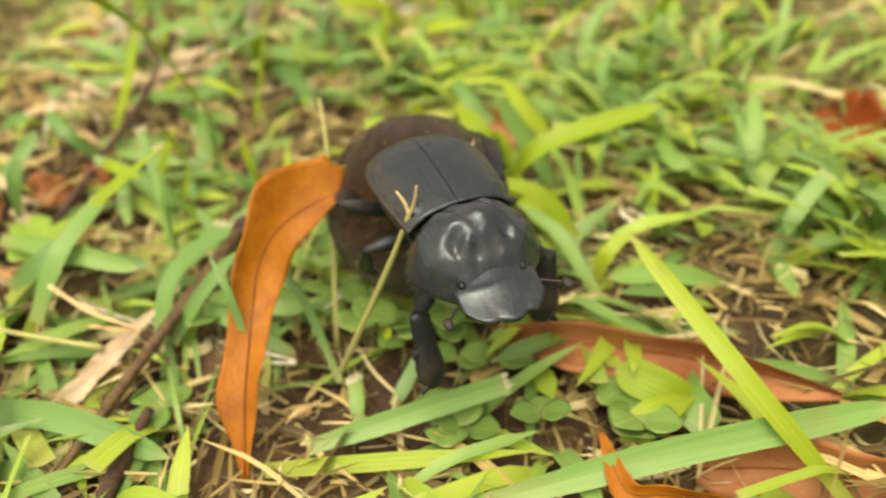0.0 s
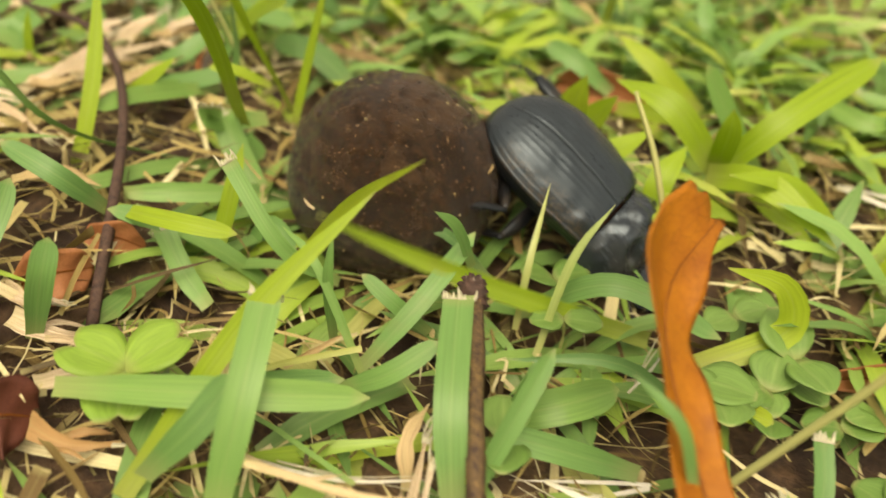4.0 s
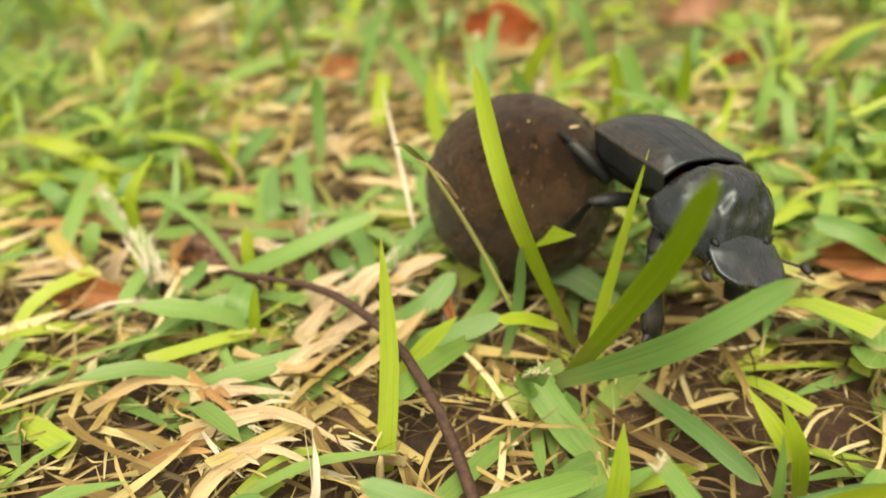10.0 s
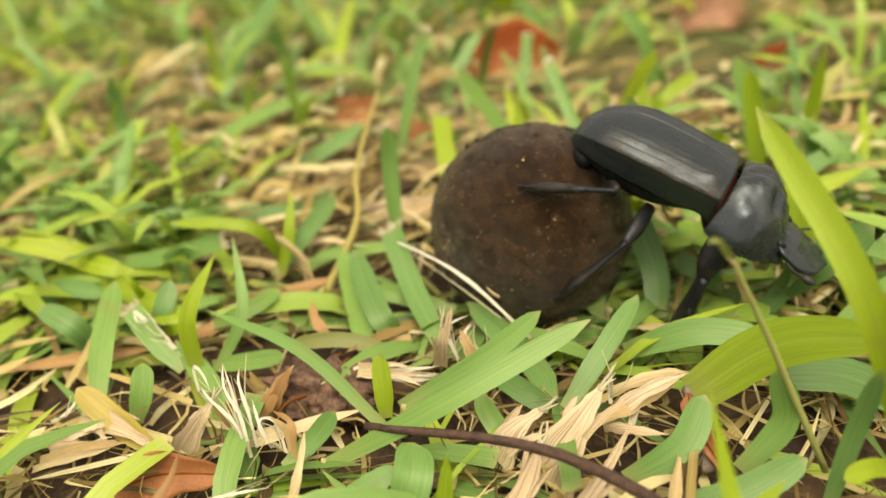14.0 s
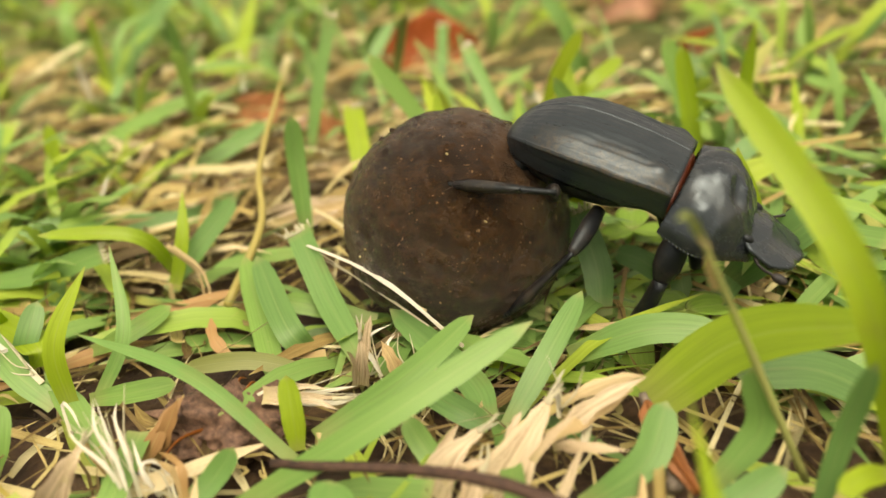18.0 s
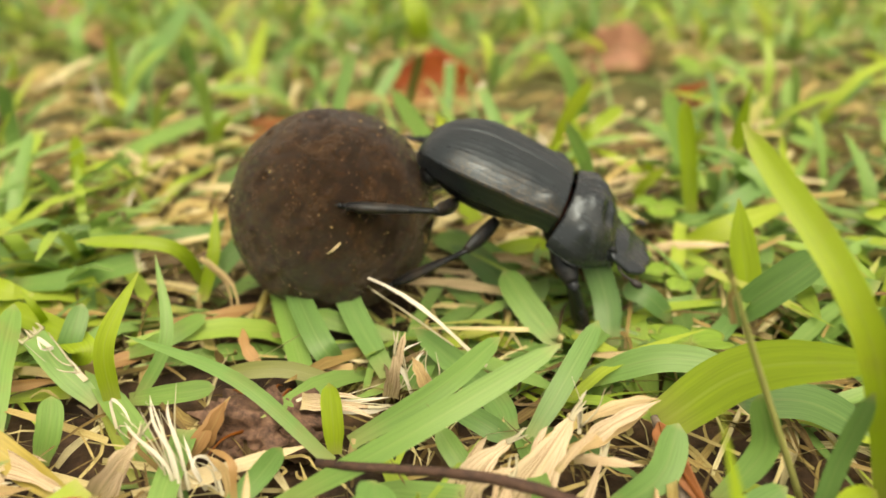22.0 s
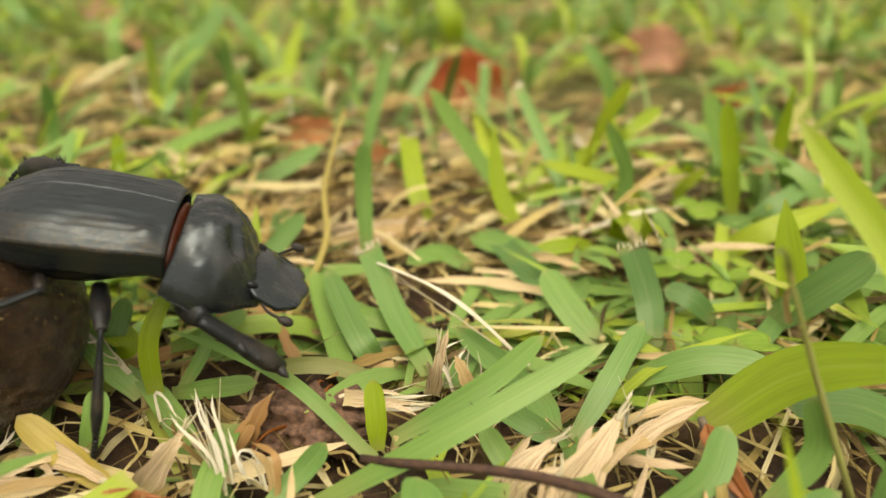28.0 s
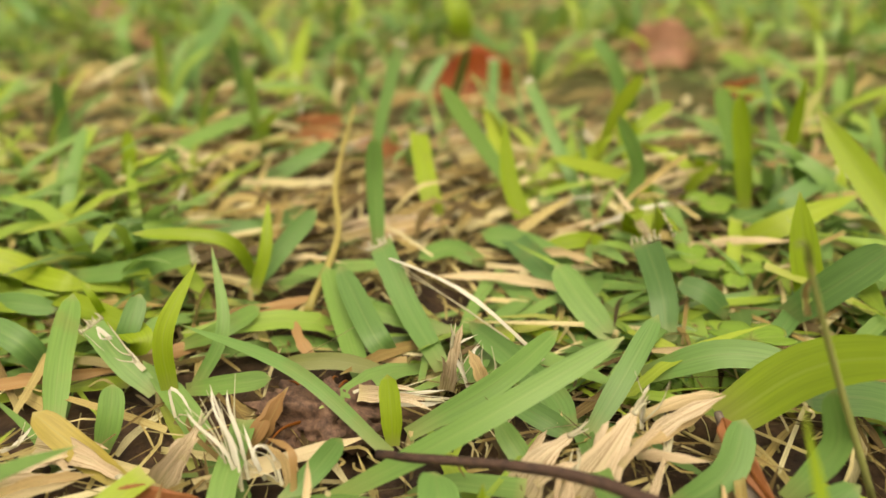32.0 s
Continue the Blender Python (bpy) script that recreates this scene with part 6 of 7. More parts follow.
def clover(x, y, top, size, turn, lean=0.15, count=3, heart=True, label="fresh green three-leaved clover in the turf"):
    z = ground_z(x, y)
    ob = new("clover" if heart else "seedling", None)
    ob.location = (x * MM, y * MM, z * MM)
    tagged(ob, label, "clover" if heart else "seedling", "clovers" if heart else "seedlings")
    h = top - z
    v, f = tube([(0, 0, -1), (0.6, 0.3, h * 0.5), (0, 0, h)], [0.35, 0.3, 0.28], 6, 6)
    part("stem", v, f, MAT_STALK, ob)
    for k in range(count):
        a = radians(turn) + k * 2 * math.pi / count
        q = 1.0 if heart else 0.62 + 0.5 * random.random()
        a += 0 if heart else random.uniform(-0.5, 0.5)
        leaflet(ob, (0, 0, h), (math.cos(a), math.sin(a), lean + random.uniform(-0.25, 0.35)), size * q, MAT_CLOVER if heart else MAT_WEED, heart)
    return ob


def soil_clod(at):
    """A crumbly clod of soil with rootlets sticking out."""
    ob = tagged(new("soil_clod", None), "crumbly reddish-brown clod of soil and roots", "soil clod")
    ob.location = Vector(at) * MM
    part("crumb", *blob((0, 0, 0), (9, 6, 5), 36, 44, None, 0.5), MAT_CLOD, ob)
    part("crumb", *blob((5.5, -2.5, -0.5), (4, 3.4, 3), 24, 30, None, 0.6), MAT_CLOD, ob)
    part("crumb", *blob((-6, -2.8, -1), (3.6, 3, 2.6), 24, 30, None, 0.6), MAT_CLOD, ob)
    rng = random.Random(8)
    for k in range(9):
        a, h = rng.uniform(0, 2 * math.pi), rng.uniform(0.5, 4.5)
        p = Vector((6 * math.cos(a), 4 * math.sin(a) - 1, h))
        d = Vector((math.cos(a), math.sin(a) - 0.4, rng.uniform(-0.3, 0.5)))
        part("rootlet", *tube([p * 0.7, p + d * 2 + Vector((0, 0, 0.6)), p + d * rng.uniform(3.5, 6)], [0.3, 0.22, 0.08], 8, 5), MAT_RIB, ob)


clover(79.6, 1.0, 0.5, 9.5, 60, 0.1)
clover(62.2, 171.0, 9.0, 6.5, 20)
clover(49.2, 141.9, 8.0, 6, 80)
clover(115.9, 301.9, 12.0, 12, 10)
clover(132.4, 300.3, 12.0, 14, 50)
clover(155.6, 33.1, 0.5, 9, 150, 0.25, 2, False, "small round-leaved green weed seedling in the turf")
clover(167.1, 36.6, -1.0, 8, 60, 0.25, 2, False, "small round-leaved green weed seedling in the turf")
clover(130.6, 48.9, -0.8, 8, 200, 0.25, 2, False, "small round-leaved green weed seedling in the turf")
clover(58.4, 140.9, 6.0, 5, 0)
clover(117.5, 79.0, 5.9, 8, 90, 0.25, 2, False, "small round-leaved green weed seedling in the turf")
clover(131.9, 11.7, -1.0, 7, 120, 0.25, 2, False, "small round-leaved green weed seedling in the turf")
clover(216.0, 42.6, -1.0, 9, 230, 0.25, 2, False, "small round-leaved green weed seedling in the turf")
clover(160.9, 50.7, 0.3, 7, 200, 0.25, 2, False, "small round-leaved green weed seedling in the turf")
clover(170.4, 43.5, 0.5, 9, 120, 0.25, 2, False, "small round-leaved green weed seedling in the turf")
clover(-179.1, 303.7, 8.0, 12, 30)
clover(50.4, 112.5, 8.0, 7, 10)
clover(159.2, 30.9, 0.0, 8, 20, 0.2, 3, False, "small round-leaved green weed seedling in the turf")
clover(167.5, 31.8, -2.0, 6, 100, 0.2, 2, False, "small round-leaved green weed seedling in the turf")
clover(184.5, 42.0, -4.0, 7, 200, 0.2, 2, False, "small round-leaved green weed seedling in the turf")
clover(188.0, 22.7, -6.0, 9, 60, 0.2, 3, False, "small round-leaved green weed seedling in the turf")
clover(211.5, 54.8, -3.0, 11, 30, 0.2, 3, False, "small round-leaved green weed seedling in the turf")
clover(216.2, 47.9, -4.0, 10, 140, 0.2, 3, False, "small round-leaved green weed seedling in the turf")
clover(142.9, -9.5, -5.0, 7, 80, 0.2, 3, False, "small round-leaved green weed seedling in the turf")
clover(200.4, 34.9, -4.0, 8, 10, 0.2, 3, False, "small round-leaved green weed seedling in the turf")
clover(191.1, 24.4, -6.0, 9, 150, 0.2, 3, False, "small round-leaved green weed seedling in the turf")
clover(171.0, 43.3, -3.0, 7, 60, 0.2, 3, False, "small round-leaved green weed seedling in the turf")
clover(178.7, 36.3, -4.0, 9, 20, 0.2, 2, False, "small round-leaved green weed seedling in the turf")
clover(134.5, 38.3, 0.0, 7, 10, 0.2, 2, False, "small round-leaved green weed seedling in the turf")
soil_clod((-18.6, 100.3, 3.0))
stalk([(66.9, 8.6, -3.7), (44.2, 50.1, 8.7), (20.3, 73.2, 12.0), (-9.2, 84.1, 9.0)], 1.9, MAT_BARK)
stalk([(39.5, 80.3, 3.0), (39.1, 89.2, 6.0), (38.5, 93.0, 8.0)], 2.0, MAT_GREYBARK)
stalk([(154.9, -28.7, -6.0), (150.0, -20.5, -4.0), (144.9, -12.5, -3.0)], 3.0, MAT_BARK)
stalk([(-154.7, 336.5, 3.0), (-117.7, 319.5, 5.0), (-86.5, 321.1, 4.0)], 2.6, MAT_BARK)
bowed_blade = grass_blade([(150.0, 44.7, -3.0), (124.4, 36.8, 15.0), (103.0, 33.0, 30.0)], 3.4, MAT_LIME, face=250)
falling_straw = straw_strip([(30.0, 100.0, 3.0), (25.0, 108.0, 20.0), (14.0, 130.0, 38.0)], 1.1, MAT_FRAY, 260)
STRAW_DOWN = ((15.4, 107.1, 8.0), (-5.1, 129.0, 11.0))


# ---- dung ball ----
R_BALL = 19.5


def dung_ball():
    bm = bmesh.new()
    bmesh.ops.create_icosphere(bm, subdivisions=6, radius=R_BALL * MM)
    pits = [Vector((random.gauss(0, 1), random.gauss(0, 1), random.gauss(0, 1))).normalized() for _ in range(60)]
    for v in bm.verts:
        d = v.co.normalized()
        r = 1 + 0.018 * noise.noise(d * 2.2) + 0.010 * noise.noise(d * 6) + 0.008 * noise.noise(d * 13) + 0.009 * noise.noise(d * 24) + 0.006 * noise.noise(d * 42) - 0.030 * max(0.0, noise.noise(d * 5.0 + Vector((3, 1, 2))) - 0.22) - 0.05 * max(0.0, noise.noise(d * 11.0) - 0.42)
        for i, p in enumerate(pits):
            g = (d - p).length / (0.035 + 0.0022 * i)
            if g < 1:
                r -= (0.022 if i % 3 else 0.035) * (1 - g * g) ** 2
        v.co = d * R_BALL * MM * r
    me = bpy.data.meshes.new("dung_ball")
    bm.to_mesh(me)
    bm.free()
    me.polygons.foreach_set("use_smooth", np.ones(len(me.polygons), dtype=bool))
    me.materials.append(MAT_DUNG)
    ob = tagged(new("dung_ball", None), "damp dark brown ball of packed dung, rolled along", "dung ball")
    core = new("packed_core", me)
    core.parent = ob
    for k, (d, turn) in enumerate((((-0.35, -0.6, 0.5), 0.3), ((0.5, 0.3, 0.8), 1.4), ((0.1, -0.95, -0.2), 2.2), ((-0.8, 0.3, -0.4), 0.8), ((0.2, 0.8, -0.5), 2.6))):
        d = Vector(d).normalized()
        t = d.orthogonal().normalized()
        t = Matrix.Rotation(turn, 3, d) @ t
        p = d * (R_BALL * 1.005)
        v, f, uv = ribbon([p - t * 1.5, p + d * 0.3, p + t * 1.5 + d * 0.1], 0.5, 30 * k, 5, "point", 0.1, 0.15)
        part("stuck_straw", v, f, MAT_STRAW, ob, "pale straw fibre stuck in the dung", uv)
    for k in range(90):
        d = Vector((random.gauss(0, 1), random.gauss(0, 1), random.gauss(0, 1))).normalized()
        r = random.uniform(0.35, 1.0)
        part("crumb", *blob(d * (R_BALL - 0.62 * r), (r, r * random.uniform(0.6, 1.0), r * 0.8), 8, 10, None, 0.6), MAT_DUNG, ob)
    for k in range(46):
        d = Vector((random.gauss(0, 1), random.gauss(0, 1), random.gauss(0, 1))).normalized()
        part("grit", *blob(d * (R_BALL * 0.995), (random.uniform(0.15, 0.38), 0.2, random.uniform(0.15, 0.3)), 5, 6), MAT_STRAW if k % 3 else MAT_RUST, ob)
    return ob


ball = dung_ball()


def picked_straw():
    """Two stiff straws, crossed, in the ball's own space: they lie in the litter until the ball takes them up."""
    ob = tagged(new("picked_up_straw", None), "two stiff pale straws caught on the dung ball", "straw")
    for a, b, c in (((-11.4, -11.2, 12.0), (-5.0, -10.2, 17.2), (8.1, -9.7, 17.4)), ((-11.1, -12.2, 13.2), (-4.6, -11.2, 18.5), (8.8, -10.7, 18.7))):
        v, f, uv = ribbon([a, b, c], 1.0, 40, 7, "point", 0.2, 0.15, 0.6)
        part("straw", v, f, MAT_STRAW, ob, "", uv)
    return ob


caught_straw = picked_straw()


# ---- beetle ----
def sheet_solid(grid, thick):
    """A closed plate from rows of points (mm), thickened downwards."""
    n, c = len(grid), len(grid[0])
    top = [Vector(p) for row in grid for p in row]
    faces = []
    for i in range(n - 1):
        for k in range(c - 1):
            a = i * c + k
            faces.append((a, a + c, a + c + 1, a + 1))
    m = len(top)
    low = [Vector((p.x, p.y * 0.965, p.z - thick)) for p in top]
    faces += [tuple(reversed([i + m for i in q])) for q in faces]
    rim = [k for k in range(c)] + [i * c + c - 1 for i in range(1, n)] + [(n - 1) * c + k for k in range(c - 2, -1, -1)] + [i * c for i in range(n - 2, 0, -1)]
    faces += [(rim[(j + 1) % len(rim)], m + rim[(j + 1) % len(rim)], m + rim[j], rim[j]) for j in range(len(rim))]
    return [p * MM for p in top + low], faces


PROFILE = [(0.0, 1.0), (0.2, 0.99), (0.4, 0.96), (0.6, 0.895), (0.75, 0.81), (0.86, 0.715), (0.925, 0.63), (0.965, 0.575), (0.985, 0.52), (0.965, 0.45), (0.93, 0.33), (0.90, 0.18), (0.86, 0.03)]


def elytron(sgn):
    """One wing case: nearly flat on top, seven fine furrows, a keel along the side and a steep flank."""
    n, c = 44, 66
    grid = []
    for i in range(n + 1):
        u = i / n
        x = -15.2 + 27.6 * u
        back = max(0.0, 1 - (1 - min(1.0, u / 0.52)) ** 2.3)
        w = 10.9 * math.sqrt(max(back, 0.012)) * (1 - 0.13 * max(0.0, (u - 0.5) / 0.5) ** 2)
        h = 8.5 * max(back, 0.004) ** 0.42 * (1 - 0.12 * max(0.0, (u - 0.6) / 0.4) ** 2)
        drop = 2.6 * (1 - min(1.0, u / 0.5)) ** 2
        row = []
        for k in range(c + 1):
            q = k / c * (len(PROFILE) - 1)
            j = min(int(q), len(PROFILE) - 2)
            a, b = PROFILE[j], PROFILE[j + 1]
            s, z = a[0] + (b[0] - a[0]) * (q - j), a[1] + (b[1] - a[1]) * (q - j)
            fur = 0.0
            if s < 0.9 and k < c * 0.5:
                f = (s * 8.2 + 0.5) % 1.0
                fur = -(0.13 + 0.08 * noise.noise(Vector((x * 0.3, s * 9, sgn)))) * math.exp(-((f - 0.5) / 0.13) ** 2) * min(1, 5 * u * (1 - u))
            keel = 0.32 * math.exp(-((s - 0.972) / 0.018) ** 2) * min(1, u * 3) if z > 0.4 else 0.0
            hump = 0.75 * math.exp(-((u - 0.90) / 0.055) ** 2 - ((s - 0.78) / 0.14) ** 2)
            row.append((x, sgn * (0.03 + s * w), -2.2 - drop * 0.4 + h * z + fur + keel + hump + 0.16 * noise.noise(Vector((x * 0.35, s * w * 0.35, sgn))) + 0.07 * noise.noise(Vector((x * 0.9, s * w * 1.3, sgn + 4)))))
        grid.append(row if sgn > 0 else row[::-1])
    return sheet_solid(grid, 0.55)


def pronotum():
    """The neck shield: wide and vaulted, retuse in front, with dents, and a thin flaring rim."""
    n, c = 30, 52
    grid = []
    for i in range(n + 1):
        u = i / n
        half = 11.1 * (0.90 + 0.12 * math.sin(math.pi * min(1.0, u * 1.15))) * (1 - 0.50 * max(0.0, (u - 0.30) / 0.70) ** 1.9)
        h = 8.8 * (0.86 + 0.30 * math.sin(math.pi * min(1.0, 0.12 + u * 0.8))) * (1 - 0.62 * max(0.0, (u - 0.25) / 0.75) ** 1.7)
        row = []
        for k in range(c + 1):
            s = k / c * 2 - 1
            x = 0.3 + 12.6 * u - 1.6 * (1 - s * s) * max(0.0, u - 0.8) * 5 * 0.55 + 1.0 * s * s * u
            z = -3.6 + h * max(0.0, 1 - abs(s) ** 2.5) ** 0.62
            y = s * half
            for dx, dy, r, d in ((7.6, 4.2, 1.5, -0.75), (7.6, -4.2, 1.5, -0.75), (9.8, 1.8, 1.2, -0.5), (9.8, -1.8, 1.2, -0.5), (8.6, 2.6, 1.1, 0.45), (8.6, -2.6, 1.1, 0.45), (5.6, 7.2, 1.6, -0.4), (5.2, -7.0, 1.8, -0.45)):
                z += 1.9 * d * math.exp(-((x - dx) ** 2 + (y - dy) ** 2) / (r * r))
            z += 0.46 * noise.noise(Vector((x * 0.42, y * 0.42, 2))) + 0.20 * noise.noise(Vector((x, y, 7)))
            if abs(s) > 0.93:
                y += (1 if s > 0 else -1) * 0.5 * (abs(s) - 0.93) / 0.07
            row.append((x, y, z))
        grid.append(row)
    return sheet_solid(grid, 0.6)


def head_shield():
    """The broad flat head: a rounded spade with six blunt teeth along its front edge."""
    n, c = 16, 36
    grid = []
    for i in range(n + 1):
        u = i / n
        row = []
        for k in range(c + 1):
            s = k / c * 2 - 1
            half = 4.3 + 2.5 * sm(u / 0.45)
            teeth = 0.75 * abs(math.sin(3 * math.pi * (s * 0.5 + 0.5))) * sm((u - 0.72) / 0.28)
            x = 10.2 + 9.8 * u * (1 - 0.36 * abs(s) ** 2.4) + teeth
            z = -0.8 + 1.3 * (1 - s * s) * (1 - 0.8 * u) - 1.5 * u + 0.35 * math.exp(-((u - 0.45) / 0.08) ** 2) * (1 - s * s) + 0.08 * noise.noise(Vector((x, s * 6, 5)))
            row.append((x, s * half, z))
        grid.append(row)
    return sheet_solid(grid, 0.8)


def join(*lumps):
    verts, faces = [], []
    for v, f in lumps:
        k = len(verts)
        verts += list(v)
        faces += [tuple(i + k for i in q) for q in f]
    return verts, faces


LEGS = {"front": (7.0, 13.5), "middle": (8.5, 14.5), "hind": (10.0, 15.0)}


def leg(parent, kind, coxa):
    """A leg at its coxa: femur, tibia and tarsus lie along x and are turned into place by motions()."""
    rng = random.Random(len(kind) * 11 + int(coxa[1]))
    fl, tl = LEGS[kind]
    fr, tr = {"front": (2.3, 2.4), "middle": (1.45, 1.3), "hind": (1.5, 1.55)}[kind]
    ob = new(kind + "_leg", None)
    ob.parent = parent
    ob.location = Vector(coxa) * MM
    femur = part("femur", *tube([(-0.5, 0, 0), (fl * 0.5, 0, 0.3), (fl, 0, 0)], [fr * 0.75, fr, fr * 0.95, fr * 0.55], 12, 12, 0.72), MAT_LEG, ob)
    bow = 1.0 if kind == "hind" else 0.3
    lumps = [tube([(-0.3, 0, 0), (tl * 0.35, 0, bow * 0.6), (tl * 0.7, 0, bow), (tl, 0, bow * 0.8)], [tr * (0.8 if kind == "front" else 0.55), tr * (0.9 if kind == "front" else 0.62), tr * 0.95, tr * 1.15, tr * 1.2, tr * 0.7], 14, 10, 0.55, (0, 1, 0))]
    if kind == "front":
        for i in range(4):
            p = Vector((tl * (0.42 + 0.17 * i), 0, 1.2))
            lumps.append(tube([p, p + Vector((0.8, 0, 1.3)), p + Vector((1.5, 0, 1.9))], [0.9, 0.62, 0.12], 4, 7))
    else:
        for i in range(7):
            p = Vector((tl * (0.3 + 0.1 * i), 0, bow + tr * 0.4))
            lumps.append(tube([p, p + Vector((0.7, rng.uniform(-0.2, 0.2), 0.75))], [0.26, 0.05], 2, 5))
        lumps.append(tube([(tl - 0.3, 0, -0.3), (tl + 1.4, 0, -0.7), (tl + 3.0, 0, -0.6)], [0.4, 0.3, 0.05], 4, 6))
    tibia = part("tibia", *join(*lumps), MAT_LEG, ob, "toothed black shin")
    moving = [tibia]
    hs = []
    for i in range({"front": 26, "middle": 40, "hind": 110}[kind]):
        u = rng.uniform(0.2 if kind == "hind" else 0.4, 1.0)
        up = 1 if kind == "hind" and rng.random() < 0.75 else -1
        p = Vector((tl * u, rng.uniform(-0.3, 0.3), bow * u + up * tr * 0.5))
        d = Vector((rng.uniform(0.1, 0.8), rng.uniform(-0.5, 0.5), up * rng.uniform(0.6, 1.0))).normalized()
        hs.append(tube([p, p + d * rng.uniform(0.8, 2.2 if kind == "hind" else 1.3)], [0.085, 0.03], 2, 3))
    moving.append(part("bristles", *join(*hs), MAT_HAIR, ob, "fringe of dark brown bristles"))
    if kind != "front":
        segs = []
        for i in range(5):
            a = Vector((tl + 0.85 * i - 0.2, 0, bow * 0.8 - 0.12 * i * i))
            segs.append(tube([a, a + Vector((0.4, 0, 0)), a + Vector((0.8, 0, -0.1))], [0.32, 0.48, 0.34], 3, 6))
        end = Vector((tl + 4.0, 0, bow * 0.8 - 3.0))
        segs += [tube([end, end + Vector((0.7, q, -0.1)), end + Vector((1.1, q * 1.5, -0.6))], [0.14, 0.1, 0.03], 3, 4) for q in (-0.35, 0.35)]
        moving.append(part("tarsus", *join(*segs), MAT_LEG, ob))
    return ob, femur, moving


def build_beetle():
    ob = tagged(new("dung_beetle", None), "dusty black dung beetle pushing the ball backwards, head down", "beetle")
    part("abdomen", *blob((-1.5, 0, -2.4), (12.2, 8.9, 4.6), 16, 20, 1.5), MAT_UNDER, ob, "glossy black underside")
    for sgn in (-1, 1):
        v, f = elytron(sgn)
        part("elytron", v, f, MAT_ELYTRA, ob, "furrowed black wing case, brown with dust along the rim")
    part("pygidium", *blob((-10.9, 0, -4.2), (3.0, 6.8, 3.0), 10, 14), MAT_UNDER, ob)
    part("hinge", *blob((12.4, 0, -0.8), (1.3, 8.4, 4.4), 10, 16), MAT_HINGE, ob, "reddish-brown hinge between thorax and wing cases")
    thorax = new("thorax", None)
    thorax.parent = ob
    thorax.location = Vector((12.5, 0, 0.5)) * MM
    part("pronotum", *pronotum(), MAT_THORAX, thorax, "smooth black shield with dents and a toothed rim")
    rim = []
    for sgn in (-1, 1):
        for i in range(22):
            u = i / 21
            half = 11.1 * (0.90 + 0.12 * math.sin(math.pi * min(1.0, u * 1.15))) * (1 - 0.50 * max(0.0, (u - 0.30) / 0.70) ** 1.9)
            a = Vector((0.6 + 12.6 * u, sgn * (half + 0.35), -3.8))
            rim.append(tube([a, a + Vector((0.15, sgn * 0.45, -0.05))], [0.24, 0.08], 2, 5))
    part("rim_teeth", *join(*rim), MAT_THORAX, thorax)
    part("prosternum", *blob((5.0, 0, -4.4), (6.4, 8.6, 4.0), 12, 16, 1.5), MAT_UNDER, thorax)
    part("head_shield", *head_shield(), MAT_THORAX, thorax, "flat scalloped black digging shield of the head")
    part("throat", *blob((10.6, 0, -2.7), (4.6, 5.0, 2.0), 10, 12), MAT_UNDER, thorax)
    for sgn in (-1, 1):
        part("eye", *blob((11.8, sgn * 5.2, -1.0), (1.1, 0.7, 0.7), 8, 10), MAT_UNDER, thorax, "small glossy black eye")
        av, af = tube([(13, sgn * 4.6, -2.2), (15.0, sgn * 7.6, -2.6), (17.2, sgn * 9.6, -1.8)], [0.26, 0.22, 0.24], 6, 6)
        cv, cf = blob((17.8, sgn * 10.0, -1.6), (1.2, 0.8, 0.7), 6, 8)
        part("antenna", *join((av, af), (cv, cf)), MAT_HAIR, thorax, "short dark antenna with a clubbed end")
    legs = {}
    for sgn, tag in ((-1, "r"), (1, "l")):
        legs["f" + tag] = leg(thorax, "front", (3.6, sgn * 6.4, -5.6))
        legs["m" + tag] = leg(ob, "middle", (3.0, sgn * 6.0, -6.6))
        legs["h" + tag] = leg(ob, "hind", (-5.0, sgn * 6.4, -6.4))
    return ob, thorax, legs


beetle, thorax, beetle_legs = build_beetle()

